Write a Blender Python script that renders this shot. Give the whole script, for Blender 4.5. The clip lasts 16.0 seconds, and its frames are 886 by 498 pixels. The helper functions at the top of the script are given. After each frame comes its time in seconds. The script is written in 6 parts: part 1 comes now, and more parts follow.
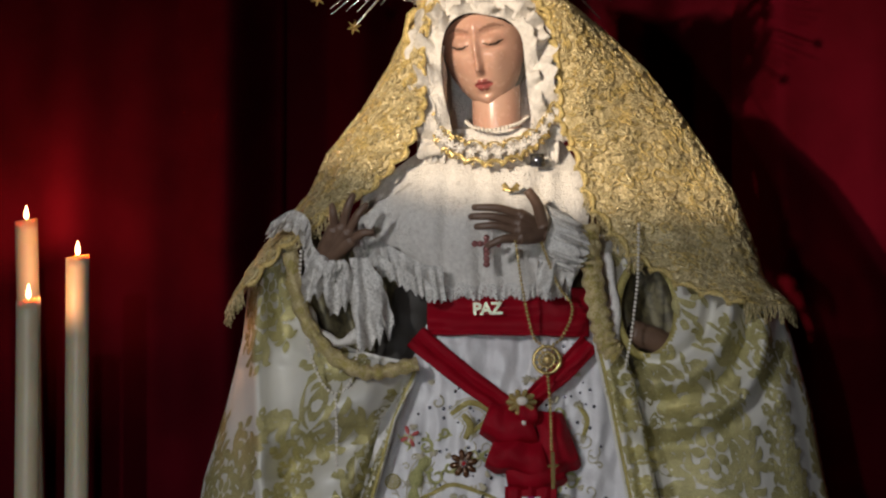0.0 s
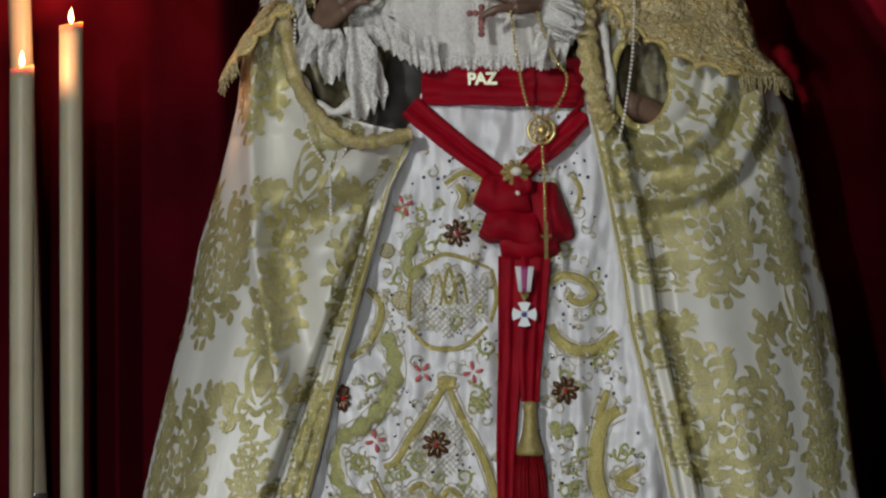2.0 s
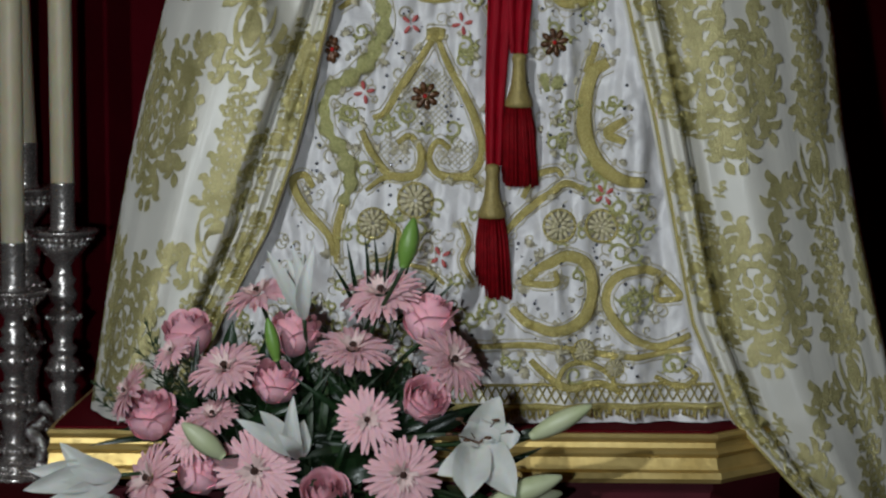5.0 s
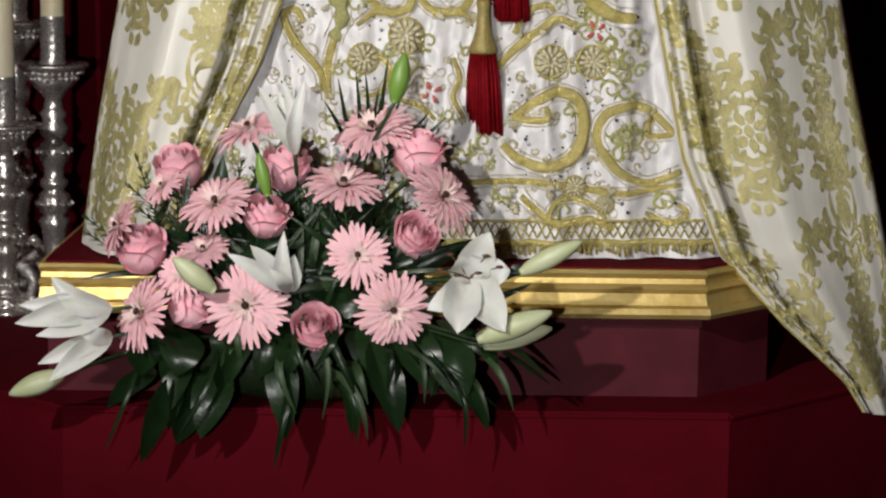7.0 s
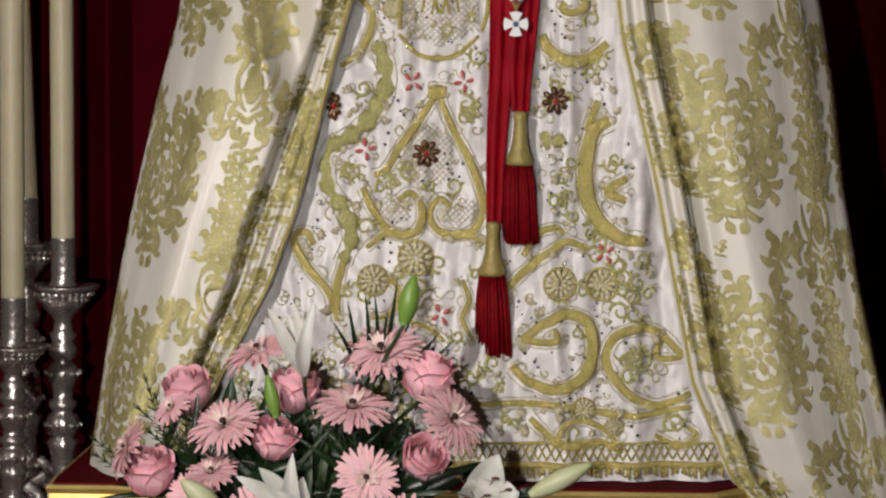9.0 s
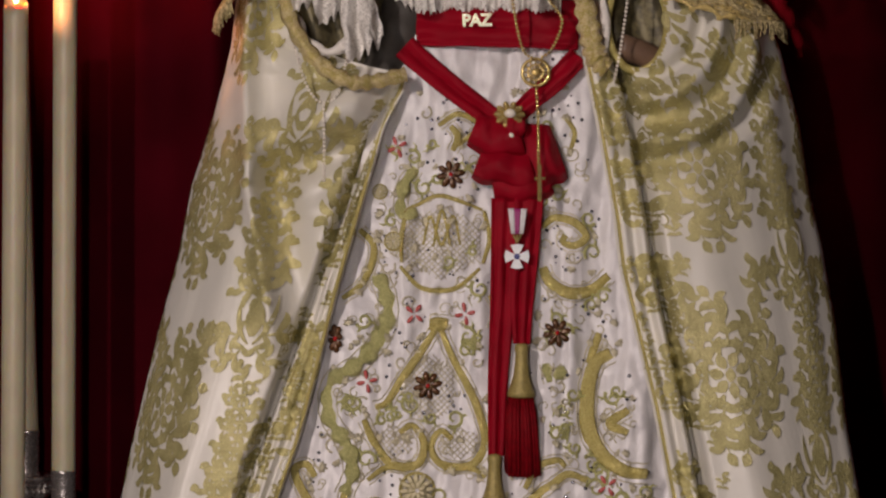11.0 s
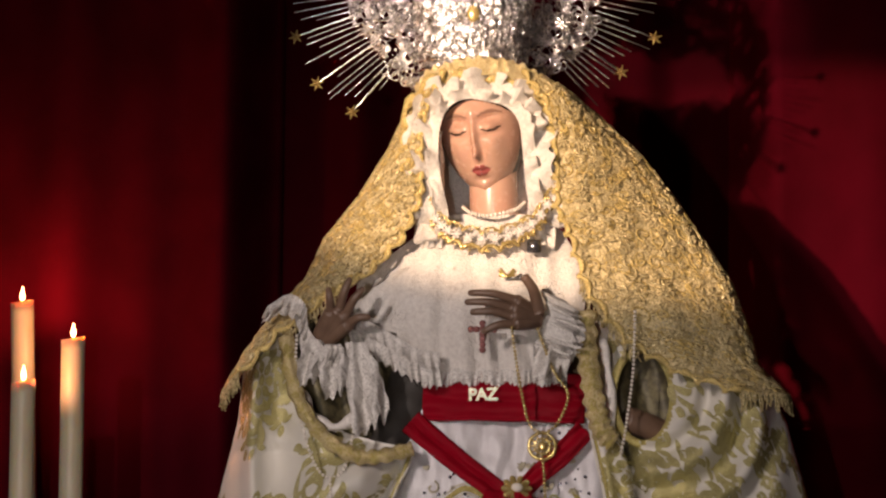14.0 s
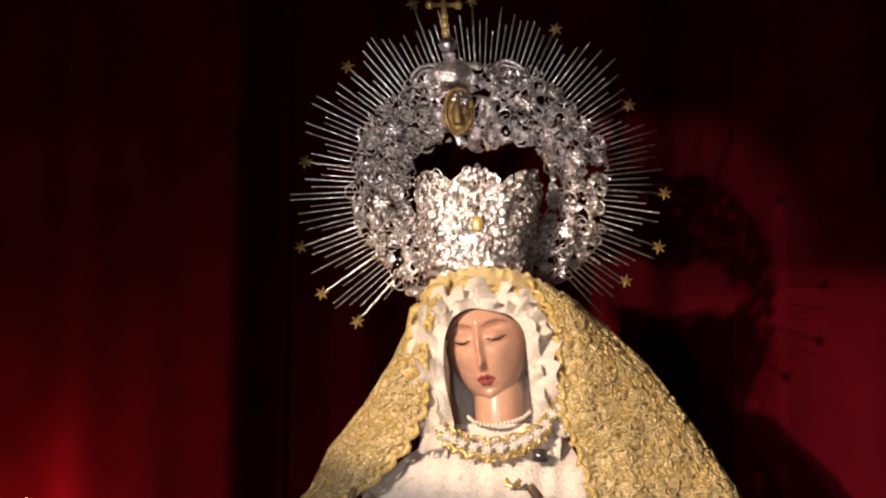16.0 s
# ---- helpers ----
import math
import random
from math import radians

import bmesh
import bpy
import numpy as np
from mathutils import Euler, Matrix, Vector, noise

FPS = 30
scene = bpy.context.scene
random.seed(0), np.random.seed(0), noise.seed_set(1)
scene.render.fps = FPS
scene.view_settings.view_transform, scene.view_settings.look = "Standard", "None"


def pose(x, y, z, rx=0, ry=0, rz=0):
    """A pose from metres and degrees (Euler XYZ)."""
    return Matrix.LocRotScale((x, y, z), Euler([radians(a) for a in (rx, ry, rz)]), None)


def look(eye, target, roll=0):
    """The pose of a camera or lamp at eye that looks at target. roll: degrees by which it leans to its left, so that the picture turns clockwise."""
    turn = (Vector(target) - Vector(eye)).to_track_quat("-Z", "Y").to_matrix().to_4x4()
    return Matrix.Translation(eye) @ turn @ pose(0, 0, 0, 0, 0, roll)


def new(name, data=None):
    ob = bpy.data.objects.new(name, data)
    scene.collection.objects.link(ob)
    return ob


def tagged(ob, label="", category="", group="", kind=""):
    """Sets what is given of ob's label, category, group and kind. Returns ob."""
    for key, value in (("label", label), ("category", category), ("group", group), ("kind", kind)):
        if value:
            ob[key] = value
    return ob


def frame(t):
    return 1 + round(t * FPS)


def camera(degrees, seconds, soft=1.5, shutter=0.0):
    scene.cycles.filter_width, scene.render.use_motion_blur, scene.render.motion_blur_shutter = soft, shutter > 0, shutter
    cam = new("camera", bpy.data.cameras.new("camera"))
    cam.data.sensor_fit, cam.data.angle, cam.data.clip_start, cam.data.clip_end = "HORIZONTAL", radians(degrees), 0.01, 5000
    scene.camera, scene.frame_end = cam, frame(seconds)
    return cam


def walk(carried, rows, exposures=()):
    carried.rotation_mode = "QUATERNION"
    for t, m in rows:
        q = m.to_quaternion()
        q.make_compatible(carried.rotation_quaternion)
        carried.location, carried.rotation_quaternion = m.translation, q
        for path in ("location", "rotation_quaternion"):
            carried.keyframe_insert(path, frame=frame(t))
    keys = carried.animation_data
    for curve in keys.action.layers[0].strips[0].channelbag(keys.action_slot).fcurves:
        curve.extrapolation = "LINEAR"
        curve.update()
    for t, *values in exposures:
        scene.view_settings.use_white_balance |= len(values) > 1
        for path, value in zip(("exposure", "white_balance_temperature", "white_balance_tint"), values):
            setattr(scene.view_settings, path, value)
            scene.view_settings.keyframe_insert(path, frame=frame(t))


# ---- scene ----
# The camera stands on one spot and tilts: seconds, yaw, pitch and lean in degrees.
EYE = (0.0, 0.0, 1.65)
cam = camera(18.55, 16.0, soft=2.3)
TURNS = [
    (0.0, -0.0, 6.073, 0.0),
    (0.5, -0.029, 4.918, 0.137),
    (1.0, -0.062, 3.691, 0.221),
    (1.5, -0.096, 2.571, 0.303),
    (2.0, -0.132, 1.216, 0.274),
    (2.5, -0.176, -0.165, 0.35),
    (3.0, -0.229, -1.486, 0.391),
    (3.5, -0.272, -2.675, 0.428),
    (4.0, -0.331, -3.991, 0.469),
    (4.5, -0.375, -5.109, 0.518),
    (5.0, -0.418, -6.132, 0.532),
    (6.0, -0.52, -8.45, 0.65),
    (6.7, -0.62, -9.65, 0.75),
    (7.3, -0.677, -9.28, 0.827),
    (7.5, -0.658, -8.814, 0.864),
    (8.0, -0.522, -7.335, 0.882),
    (8.5, -0.447, -6.084, 0.803),
    (9.0, -0.394, -4.919, 0.85),
    (11.3, -0.264, 0.861, 0.779),
    (11.5, -0.246, 1.488, 0.741),
    (12.0, -0.211, 3.028, 0.709),
    (12.5, -0.181, 3.974, 0.67),
    (13.0, -0.14, 5.354, 0.606),
    (13.5, -0.106, 6.641, 0.542),
    (14.0, -0.069, 7.873, 0.486),
    (14.5, -0.037, 8.958, 0.437),
    (15.0, -0.002, 10.003, 0.428),
    (15.5, 0.038, 11.018, 0.402),
    (16.0, 0.072, 12.294, 0.365),
]
walk(cam, [(t, pose(*EYE, 90 + pitch, 0, yaw) @ pose(0, 0, 0, 0, 0, lean)) for t, yaw, pitch, lean in TURNS],
     exposures=[(0.0, -0.72, 6400, 12), (1.5, -0.35, 6400, 9), (3.0, -0.15, 6150, 5), (5.0, -0.25, 6100, 5), (6.3, 0.3, 6600, 9), (7.5, 0.65, 7000, 13), (9.0, 0.35, 7200, 15),
                (11.5, -0.2, 7600, 28), (13.0, -0.25, 7600, 29), (14.5, -0.45, 7500, 26), (16.0, -0.5, 7300, 26)])

# ---- world and lamps ----
world = bpy.data.worlds.new("chapel_dusk")
scene.world = world
world.use_nodes = True
world.node_tree.nodes["Background"].inputs[0].default_value = (0.55, 0.6, 0.75, 1)
world.node_tree.nodes["Background"].inputs[1].default_value = 0.02


def lamp(name, kind, where, target, watts, colour, **more):
    data = bpy.data.lights.new(name, kind)
    data.energy, data.color = watts, colour
    for key, value in more.items():
        if key == "size":
            data.shadow_soft_size = value
        if key == "cone":
            data.spot_size = radians(value)
        if key == "blend":
            data.spot_blend = value
    ob = new(name, data)
    ob.matrix_world = look(where, target)
    return ob


# a warm spotlight with a wide flat beam on head and shoulders, a narrow one on the crown, two softer neutral ones on
# the middle of the figure, the one by the camera an added wide fill
beam = lamp("spotlight_warm", "SPOT", (-1.85, 0.75, 2.95), (0.28, 5.0, 2.56), 1600, (1.0, 0.8, 0.56), size=0.03, cone=16.6, blend=0.35)
beam.matrix_world = beam.matrix_world @ Matrix.Diagonal((1.0, 0.54, 1.0, 1.0))
lamp("spotlight_crown", "SPOT", (-1.8, 0.7, 3.0), (0.04, 5.08, 2.96), 1050, (1.0, 0.92, 0.84), size=0.035, cone=7.8, blend=0.5)
# unseen lamp beside the camera, cone widened to stand for ambient light
lamp("camera_fill", "SPOT", (-0.42, 0.05, 1.52), (0.05, 5.0, 1.7), 200, (0.95, 0.98, 1.0), size=0.04, cone=60, blend=1.0)
lamp("spotlight_neutral", "SPOT", (-1.75, 0.5, 2.9), (0.05, 5.0, 1.45), 470, (0.97, 0.98, 0.98), size=0.05, cone=40, blend=1.0)


# ---- materials ----
def material(name, colour, second=None, rough=0.6, metal=0.0, scale=30.0, bump=0.2, bump_scale=200.0, depth=0.002, sheen=0.0, sub=0.0, weave=0.0, spread=0.5, emit=0.0, vary=0.0, spec=0.5, holes=0.0, reach=0.05):
    m = bpy.data.materials.new(name)
    m.use_nodes = True
    nt = m.node_tree
    link, node = nt.links.new, nt.nodes.new
    out = nt.nodes["Principled BSDF"]
    out.inputs["Roughness"].default_value = rough
    out.inputs["Metallic"].default_value = metal
    out.inputs["Specular IOR Level"].default_value = spec
    out.inputs["Sheen Weight"].default_value = sheen
    out.inputs["Subsurface Weight"].default_value = sub
    out.inputs["Subsurface Radius"].default_value = (0.04, 0.018, 0.008)
    out.inputs["Subsurface Scale"].default_value = reach
    where = node("ShaderNodeTexCoord")
    second = second or tuple(c * 0.7 for c in colour)
    big = node("ShaderNodeTexNoise")
    big.inputs["Scale"].default_value, big.inputs["Detail"].default_value = scale, 6
    link(where.outputs["Object"], big.inputs["Vector"])
    ramp = node("ShaderNodeValToRGB")
    ramp.color_ramp.elements[0].position, ramp.color_ramp.elements[1].position = 0.5 - spread / 2, 0.5 + spread / 2
    ramp.color_ramp.elements[0].color, ramp.color_ramp.elements[1].color = (*second, 1), (*colour, 1)
    link(big.outputs["Fac"], ramp.inputs["Fac"])
    colour_out = ramp.outputs["Color"]
    if vary:
        info, hsv = node("ShaderNodeObjectInfo"), node("ShaderNodeHueSaturation")
        span = node("ShaderNodeMapRange")
        span.inputs["To Min"].default_value, span.inputs["To Max"].default_value = 1 - vary, 1 + vary
        link(info.outputs["Random"], span.inputs["Value"])
        link(span.outputs["Result"], hsv.inputs["Value"])
        link(colour_out, hsv.inputs["Color"])
        colour_out = hsv.outputs["Color"]
    link(colour_out, out.inputs["Base Color"])
    fine = node("ShaderNodeTexNoise")
    fine.inputs["Scale"].default_value, fine.inputs["Detail"].default_value = bump_scale, 4
    link(where.outputs["Object"], fine.inputs["Vector"])
    height = fine.outputs["Fac"]
    if weave:
        wave = node("ShaderNodeTexWave")
        wave.inputs["Scale"].default_value, wave.inputs["Distortion"].default_value = weave, 1.5
        link(where.outputs["Object"], wave.inputs["Vector"])
        both = node("ShaderNodeMath")
        both.operation = "ADD"
        link(fine.outputs["Fac"], both.inputs[0])
        link(wave.outputs["Fac"], both.inputs[1])
        height = both.outputs[0]
    if rough > 0.12:
        span = node("ShaderNodeMapRange")
        span.inputs["To Min"].default_value, span.inputs["To Max"].default_value = rough * 0.75, min(1.0, rough * 1.25)
        link(fine.outputs["Fac"], span.inputs["Value"])
        link(span.outputs["Result"], out.inputs["Roughness"])
    b = node("ShaderNodeBump")
    b.inputs["Strength"].default_value, b.inputs["Distance"].default_value = bump, depth
    link(height, b.inputs["Height"])
    link(b.outputs["Normal"], out.inputs["Normal"])
    if holes:
        cell, gate = node("ShaderNodeTexVoronoi"), node("ShaderNodeMapRange")
        cell.inputs["Scale"].default_value = holes
        gate.inputs["From Min"].default_value, gate.inputs["From Max"].default_value, gate.inputs["To Min"].default_value = 0.22, 0.4, 0.25
        link(where.outputs["Object"], cell.inputs["Vector"])
        link(cell.outputs["Distance"], gate.inputs["Value"])
        link(gate.outputs["Result"], out.inputs["Alpha"])
    if emit:
        out.inputs["Emission Color"].default_value = (*colour, 1)
        out.inputs["Emission Strength"].default_value = emit
    return m


SATIN = material("ivory_satin", (0.7, 0.67, 0.6), (0.6, 0.58, 0.52), rough=0.34, scale=9, bump=0.15, bump_scale=700, depth=0.001, sheen=0.3, weave=350)
DAMASK = material("gold_damask", (0.76, 0.68, 0.34), (0.44, 0.4, 0.17), rough=0.26, metal=0.4, scale=26, bump=0.9, bump_scale=420, depth=0.003)
SILK = material("white_silk", (0.72, 0.7, 0.7), (0.62, 0.6, 0.61), rough=0.42, scale=45, bump=0.4, bump_scale=55, depth=0.006, sheen=0.3)
LACE = material("white_lace", (0.84, 0.8, 0.74), (0.64, 0.6, 0.55), rough=0.75, scale=130, bump=0.9, bump_scale=260, depth=0.004)
LACE_NET = material("open_white_lace", (0.8, 0.77, 0.72), (0.55, 0.52, 0.48), rough=0.75, scale=110, bump=0.8, bump_scale=260, depth=0.003, holes=330)
GOLD_LACE = material("gold_lace_net", (0.8, 0.67, 0.38), (0.36, 0.27, 0.11), rough=0.45, metal=0.12, scale=170, spread=0.3, bump=1.0, bump_scale=260, depth=0.004, holes=240)
GOLD_THREAD = material("gold_thread", (0.94, 0.82, 0.34), (0.6, 0.5, 0.16), rough=0.22, metal=0.5, scale=260, bump=1.0, bump_scale=420, depth=0.005)
VEIL_FLOWER = material("gold_lace_flower", (0.95, 0.82, 0.5), (0.6, 0.45, 0.18), rough=0.24, metal=0.4, scale=240, bump=1.0, bump_scale=420, depth=0.004)
PALE_THREAD = material("pale_silver_gilt_thread", (0.7, 0.65, 0.48), (0.45, 0.4, 0.27), rough=0.35, metal=0.45, scale=300, bump=0.8, bump_scale=500, depth=0.002)
GREEN_THREAD = material("green_gold_thread", (0.72, 0.68, 0.32), (0.42, 0.43, 0.16), rough=0.35, metal=0.4, scale=260, bump=1.0, bump_scale=500, depth=0.004)
BROWN_BEAD = material("amber_bead", (0.13, 0.05, 0.015), (0.07, 0.03, 0.01), rough=0.25, metal=0.2, bump=0.3)
RED_BEAD = material("red_glass_bead", (0.55, 0.02, 0.02), rough=0.12, bump=0.1)
CORAL = material("coral_thread", (0.6, 0.13, 0.11), (0.45, 0.07, 0.07), rough=0.5, bump=0.6)
ROSE_THREAD = material("pale_rose_thread", (0.62, 0.55, 0.38), (0.42, 0.38, 0.2), rough=0.5, metal=0.2, scale=200, bump=0.8)
SEQUIN = material("steel_sequin", (0.3, 0.31, 0.36), rough=0.2, metal=0.9, bump=0.1)
SASH = material("crimson_silk", (0.32, 0.003, 0.014), (0.22, 0.002, 0.009), rough=0.55, scale=20, bump=0.3, bump_scale=160, depth=0.002, spec=0.12, weave=260)
TASSEL = material("crimson_cord", (0.25, 0.003, 0.008), (0.13, 0.002, 0.005), rough=0.6, scale=90, bump=0.6, bump_scale=400, spec=0.12)
TASSEL_GOLD = material("old_gold_cord", (0.4, 0.31, 0.1), (0.24, 0.19, 0.07), rough=0.5, metal=0.3, scale=150, bump=0.8, bump_scale=300)
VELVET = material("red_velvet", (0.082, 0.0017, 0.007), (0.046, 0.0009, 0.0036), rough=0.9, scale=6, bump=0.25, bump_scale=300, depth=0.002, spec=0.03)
# copy of the velvet, darkened in colour for the dark zone behind the figure
VELVET_DARKENED = material("red_velvet_darkened", (0.055, 0.001, 0.004), (0.03, 0.0006, 0.0022), rough=0.9, scale=6, bump=0.25, bump_scale=300, depth=0.002, spec=0.03)
CLOTH_RED = material("red_altar_cloth", (0.1, 0.0022, 0.008), (0.075, 0.0018, 0.0055), rough=0.85, scale=8, bump=0.2, bump_scale=400, spec=0.06)
MAROON = material("maroon_board", (0.1, 0.011, 0.02), (0.06, 0.006, 0.011), rough=0.6, scale=12, bump=0.15, spec=0.2)
GILT = material("gilded_wood", (0.74, 0.56, 0.22), (0.52, 0.36, 0.11), rough=0.42, metal=0.65, scale=14, bump=0.25, bump_scale=60, depth=0.003)
SILVER = material("chased_silver", (0.85, 0.82, 0.79), (0.5, 0.47, 0.45), rough=0.25, metal=0.85, scale=70, bump=0.7, bump_scale=140, depth=0.006, spread=0.35)
SILVER_PLAIN = material("polished_silver", (0.58, 0.54, 0.52), (0.42, 0.39, 0.37), rough=0.27, metal=0.82, scale=40, bump=0.35, bump_scale=90, depth=0.004)
BRONZE = material("dark_bronze_gilt", (0.32, 0.22, 0.08), (0.16, 0.1, 0.04), rough=0.35, metal=0.6, scale=120, bump=0.8, bump_scale=200, depth=0.004)
SILVER_BRIGHT = material("bright_silver", (0.93, 0.92, 0.92), (0.66, 0.64, 0.64), rough=0.2, metal=1.0, scale=60, bump=0.5, bump_scale=160, depth=0.004)
WAX = material("candle_wax", (0.58, 0.52, 0.37), (0.5, 0.45, 0.32), rough=0.45, scale=14, bump=0.15, bump_scale=30, sub=0.6, reach=0.4)
WICK = material("charred_wick", (0.02, 0.018, 0.015), rough=0.9)
FLAME = material("candle_flame", (1.0, 0.66, 0.28), (1.0, 0.66, 0.28), emit=16)
SKIN = material("painted_skin", (0.6, 0.38, 0.28), (0.55, 0.29, 0.21), rough=0.26, scale=13, bump=0.08, bump_scale=80, sub=0.08)
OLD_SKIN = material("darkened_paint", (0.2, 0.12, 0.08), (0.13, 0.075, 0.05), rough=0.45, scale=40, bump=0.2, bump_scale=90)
LIPS = material("painted_lips", (0.34, 0.085, 0.08), rough=0.2, bump=0.05)
BROW = material("brown_painted_line", (0.37, 0.2, 0.14), rough=0.4, bump=0.05)
HAIR = material("dark_brown_paint", (0.03, 0.015, 0.009), rough=0.5, bump=0.5, bump_scale=120)
# gold brocade with the shade inside the mantle put into its colour
BROCADE_SHADED = material("shaded_gold_brocade", (0.2, 0.17, 0.09), (0.1, 0.085, 0.05), rough=0.5, metal=0.2, scale=70, bump=0.6, bump_scale=200, spread=0.2)
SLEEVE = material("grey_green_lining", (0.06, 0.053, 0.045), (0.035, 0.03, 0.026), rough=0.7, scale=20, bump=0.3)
PEARL = material("pearl", (0.75, 0.7, 0.62), (0.7, 0.64, 0.56), rough=0.18, bump=0.05)
GARNET = material("rose_crystal", (0.4, 0.16, 0.15), rough=0.15, metal=0.2, bump=0.1)
BRASS = material("gold_jewellery", (0.85, 0.68, 0.3), (0.6, 0.42, 0.14), rough=0.25, metal=0.65, scale=120, bump=0.4)
LETTER = material("pale_gilt_letters", (0.9, 0.84, 0.66), (0.8, 0.72, 0.5), rough=0.25, metal=0.5, bump=0.3)
LACE_GOLD = material("pale_gold_lace_thread", (0.88, 0.7, 0.3), (0.5, 0.36, 0.12), rough=0.28, metal=0.35, scale=200, bump=0.8, bump_scale=380, depth=0.004)
ENAMEL = material("white_enamel", (0.75, 0.75, 0.75), (0.68, 0.68, 0.7), rough=0.2, bump=0.05)
BLUE_ENAMEL = material("blue_enamel", (0.08, 0.09, 0.25), rough=0.25, bump=0.05)
MAGENTA = material("magenta_ribbon", (0.36, 0.02, 0.16), rough=0.55, bump=0.3)
WHITE_RIBBON = material("white_ribbon", (0.7, 0.68, 0.68), rough=0.55, bump=0.3)
GERBERA = material("pink_petal", (0.86, 0.44, 0.5), (0.87, 0.58, 0.6), rough=0.55, scale=45, bump=0.3, bump_scale=200, sub=0.15, vary=0.12)
GERBERA_EYE = material("gerbera_eye", (0.11, 0.05, 0.035), (0.05, 0.02, 0.015), rough=0.8, scale=200, bump=1.0, bump_scale=500)
GERBERA_RING = material("gerbera_florets", (0.9, 0.72, 0.67), (0.88, 0.62, 0.6), rough=0.7, scale=30, bump=0.1, bump_scale=50)
ROSE = material("rose_petal", (0.92, 0.42, 0.52), (0.93, 0.57, 0.62), rough=0.5, scale=35, bump=0.2, bump_scale=120, sub=0.15, vary=0.15)
LILY = material("white_lily_petal", (0.74, 0.73, 0.71), (0.6, 0.61, 0.55), rough=0.45, scale=25, bump=0.25, bump_scale=150, sub=0.15)
BUD = material("lily_bud", (0.46, 0.52, 0.25), (0.66, 0.68, 0.48), rough=0.45, scale=14, bump=0.2, bump_scale=150)
GREEN_BUD = material("green_bud", (0.14, 0.28, 0.04), (0.2, 0.34, 0.07), rough=0.4, scale=20, bump=0.2)
LEAF = material("glossy_leaf", (0.011, 0.029, 0.009), (0.006, 0.016, 0.005), rough=0.3, scale=30, bump=0.3, bump_scale=80, vary=0.3, spec=0.3)
FERN = material("fern_leaf", (0.028, 0.055, 0.018), (0.016, 0.035, 0.012), rough=0.5, scale=60, bump=0.3, vary=0.3)
STAMEN = material("stamen", (0.13, 0.06, 0.03), rough=0.7)
PLASTER = material("old_plaster", (0.5, 0.46, 0.4), (0.4, 0.36, 0.3), rough=0.9, scale=5, bump=0.3, bump_scale=60)
STONE = material("stone_floor", (0.18, 0.16, 0.14), (0.12, 0.11, 0.1), rough=0.6, scale=8, bump=0.2, bump_scale=60)


# ---- modelling helpers ----
ORIGIN = {}


def thing(name, where, label, category, group="", kind=""):
    ob = new(name)
    ob.location = where
    ORIGIN[ob] = Vector(where)
    return tagged(ob, label, category, group, kind)


def solid(name, bm, mats, smooth=True):
    me = bpy.data.meshes.new(name)
    bm.to_mesh(me)
    bm.free()
    for m in mats if isinstance(mats, (list, tuple)) else [mats]:
        me.materials.append(m)
    if smooth:
        me.polygons.foreach_set("use_smooth", [True] * len(me.polygons))
    return new(name, me)


def part(name, bm, mats, parent, label="", smooth=True):
    """A mesh given in world metres, hung under its thing or part."""
    bmesh.ops.translate(bm, verts=bm.verts, vec=-ORIGIN[parent])
    ob = solid(name, bm, mats, smooth)
    ob.parent = parent
    ORIGIN[ob] = ORIGIN[parent]
    return tagged(ob, label)


def shared(name, me, parent, m, label=""):
    """One more object on a mesh that is already there, at the world pose m."""
    ob = new(name, me)
    ob.parent = parent
    ob.matrix_basis = Matrix.Translation(-ORIGIN[parent]) @ m
    ORIGIN[ob] = ORIGIN[parent]
    return tagged(ob, label)


def mesh_of(name, bm, mats, smooth=True):
    me = bpy.data.meshes.new(name)
    bm.to_mesh(me)
    bm.free()
    for m in mats if isinstance(mats, (list, tuple)) else [mats]:
        me.materials.append(m)
    if smooth:
        me.polygons.foreach_set("use_smooth", [True] * len(me.polygons))
    return me


def sheet(bm, rows, cols, f, closed=False, keep=None, mat=0):
    """A grid of faces over f(i / rows, j / cols)."""
    vs = [[bm.verts.new(f(i / rows, j / cols)) for j in range(cols + (0 if closed else 1))] for i in range(rows + 1)]
    n = len(vs[0])
    for i in range(rows):
        for j in range(cols):
            if keep is None or keep((i + 0.5) / rows, (j + 0.5) / cols):
                face = bm.faces.new((vs[i][j], vs[i][(j + 1) % n], vs[i + 1][(j + 1) % n], vs[i + 1][j]))
                face.material_index = mat
    return vs


def thicken(bm, t):
    bmesh.ops.recalc_face_normals(bm, faces=bm.faces)
    bmesh.ops.solidify(bm, geom=bm.faces[:], thickness=t)
    return bm


def lathe(bm, profile, centre=(0, 0, 0), seg=24, wobble=None, mat=0):
    """profile: (radius, height) from below to above."""
    c = Vector(centre)

    def f(u, v):
        k = min(len(profile) - 1, round(u * (len(profile) - 1)))
        r, z = profile[k]
        a = 2 * math.pi * v
        if wobble:
            r *= wobble(a, z)
        return c + Vector((r * math.cos(a), r * math.sin(a), z))
    sheet(bm, len(profile) - 1, seg, f, closed=True, mat=mat)
    return bm


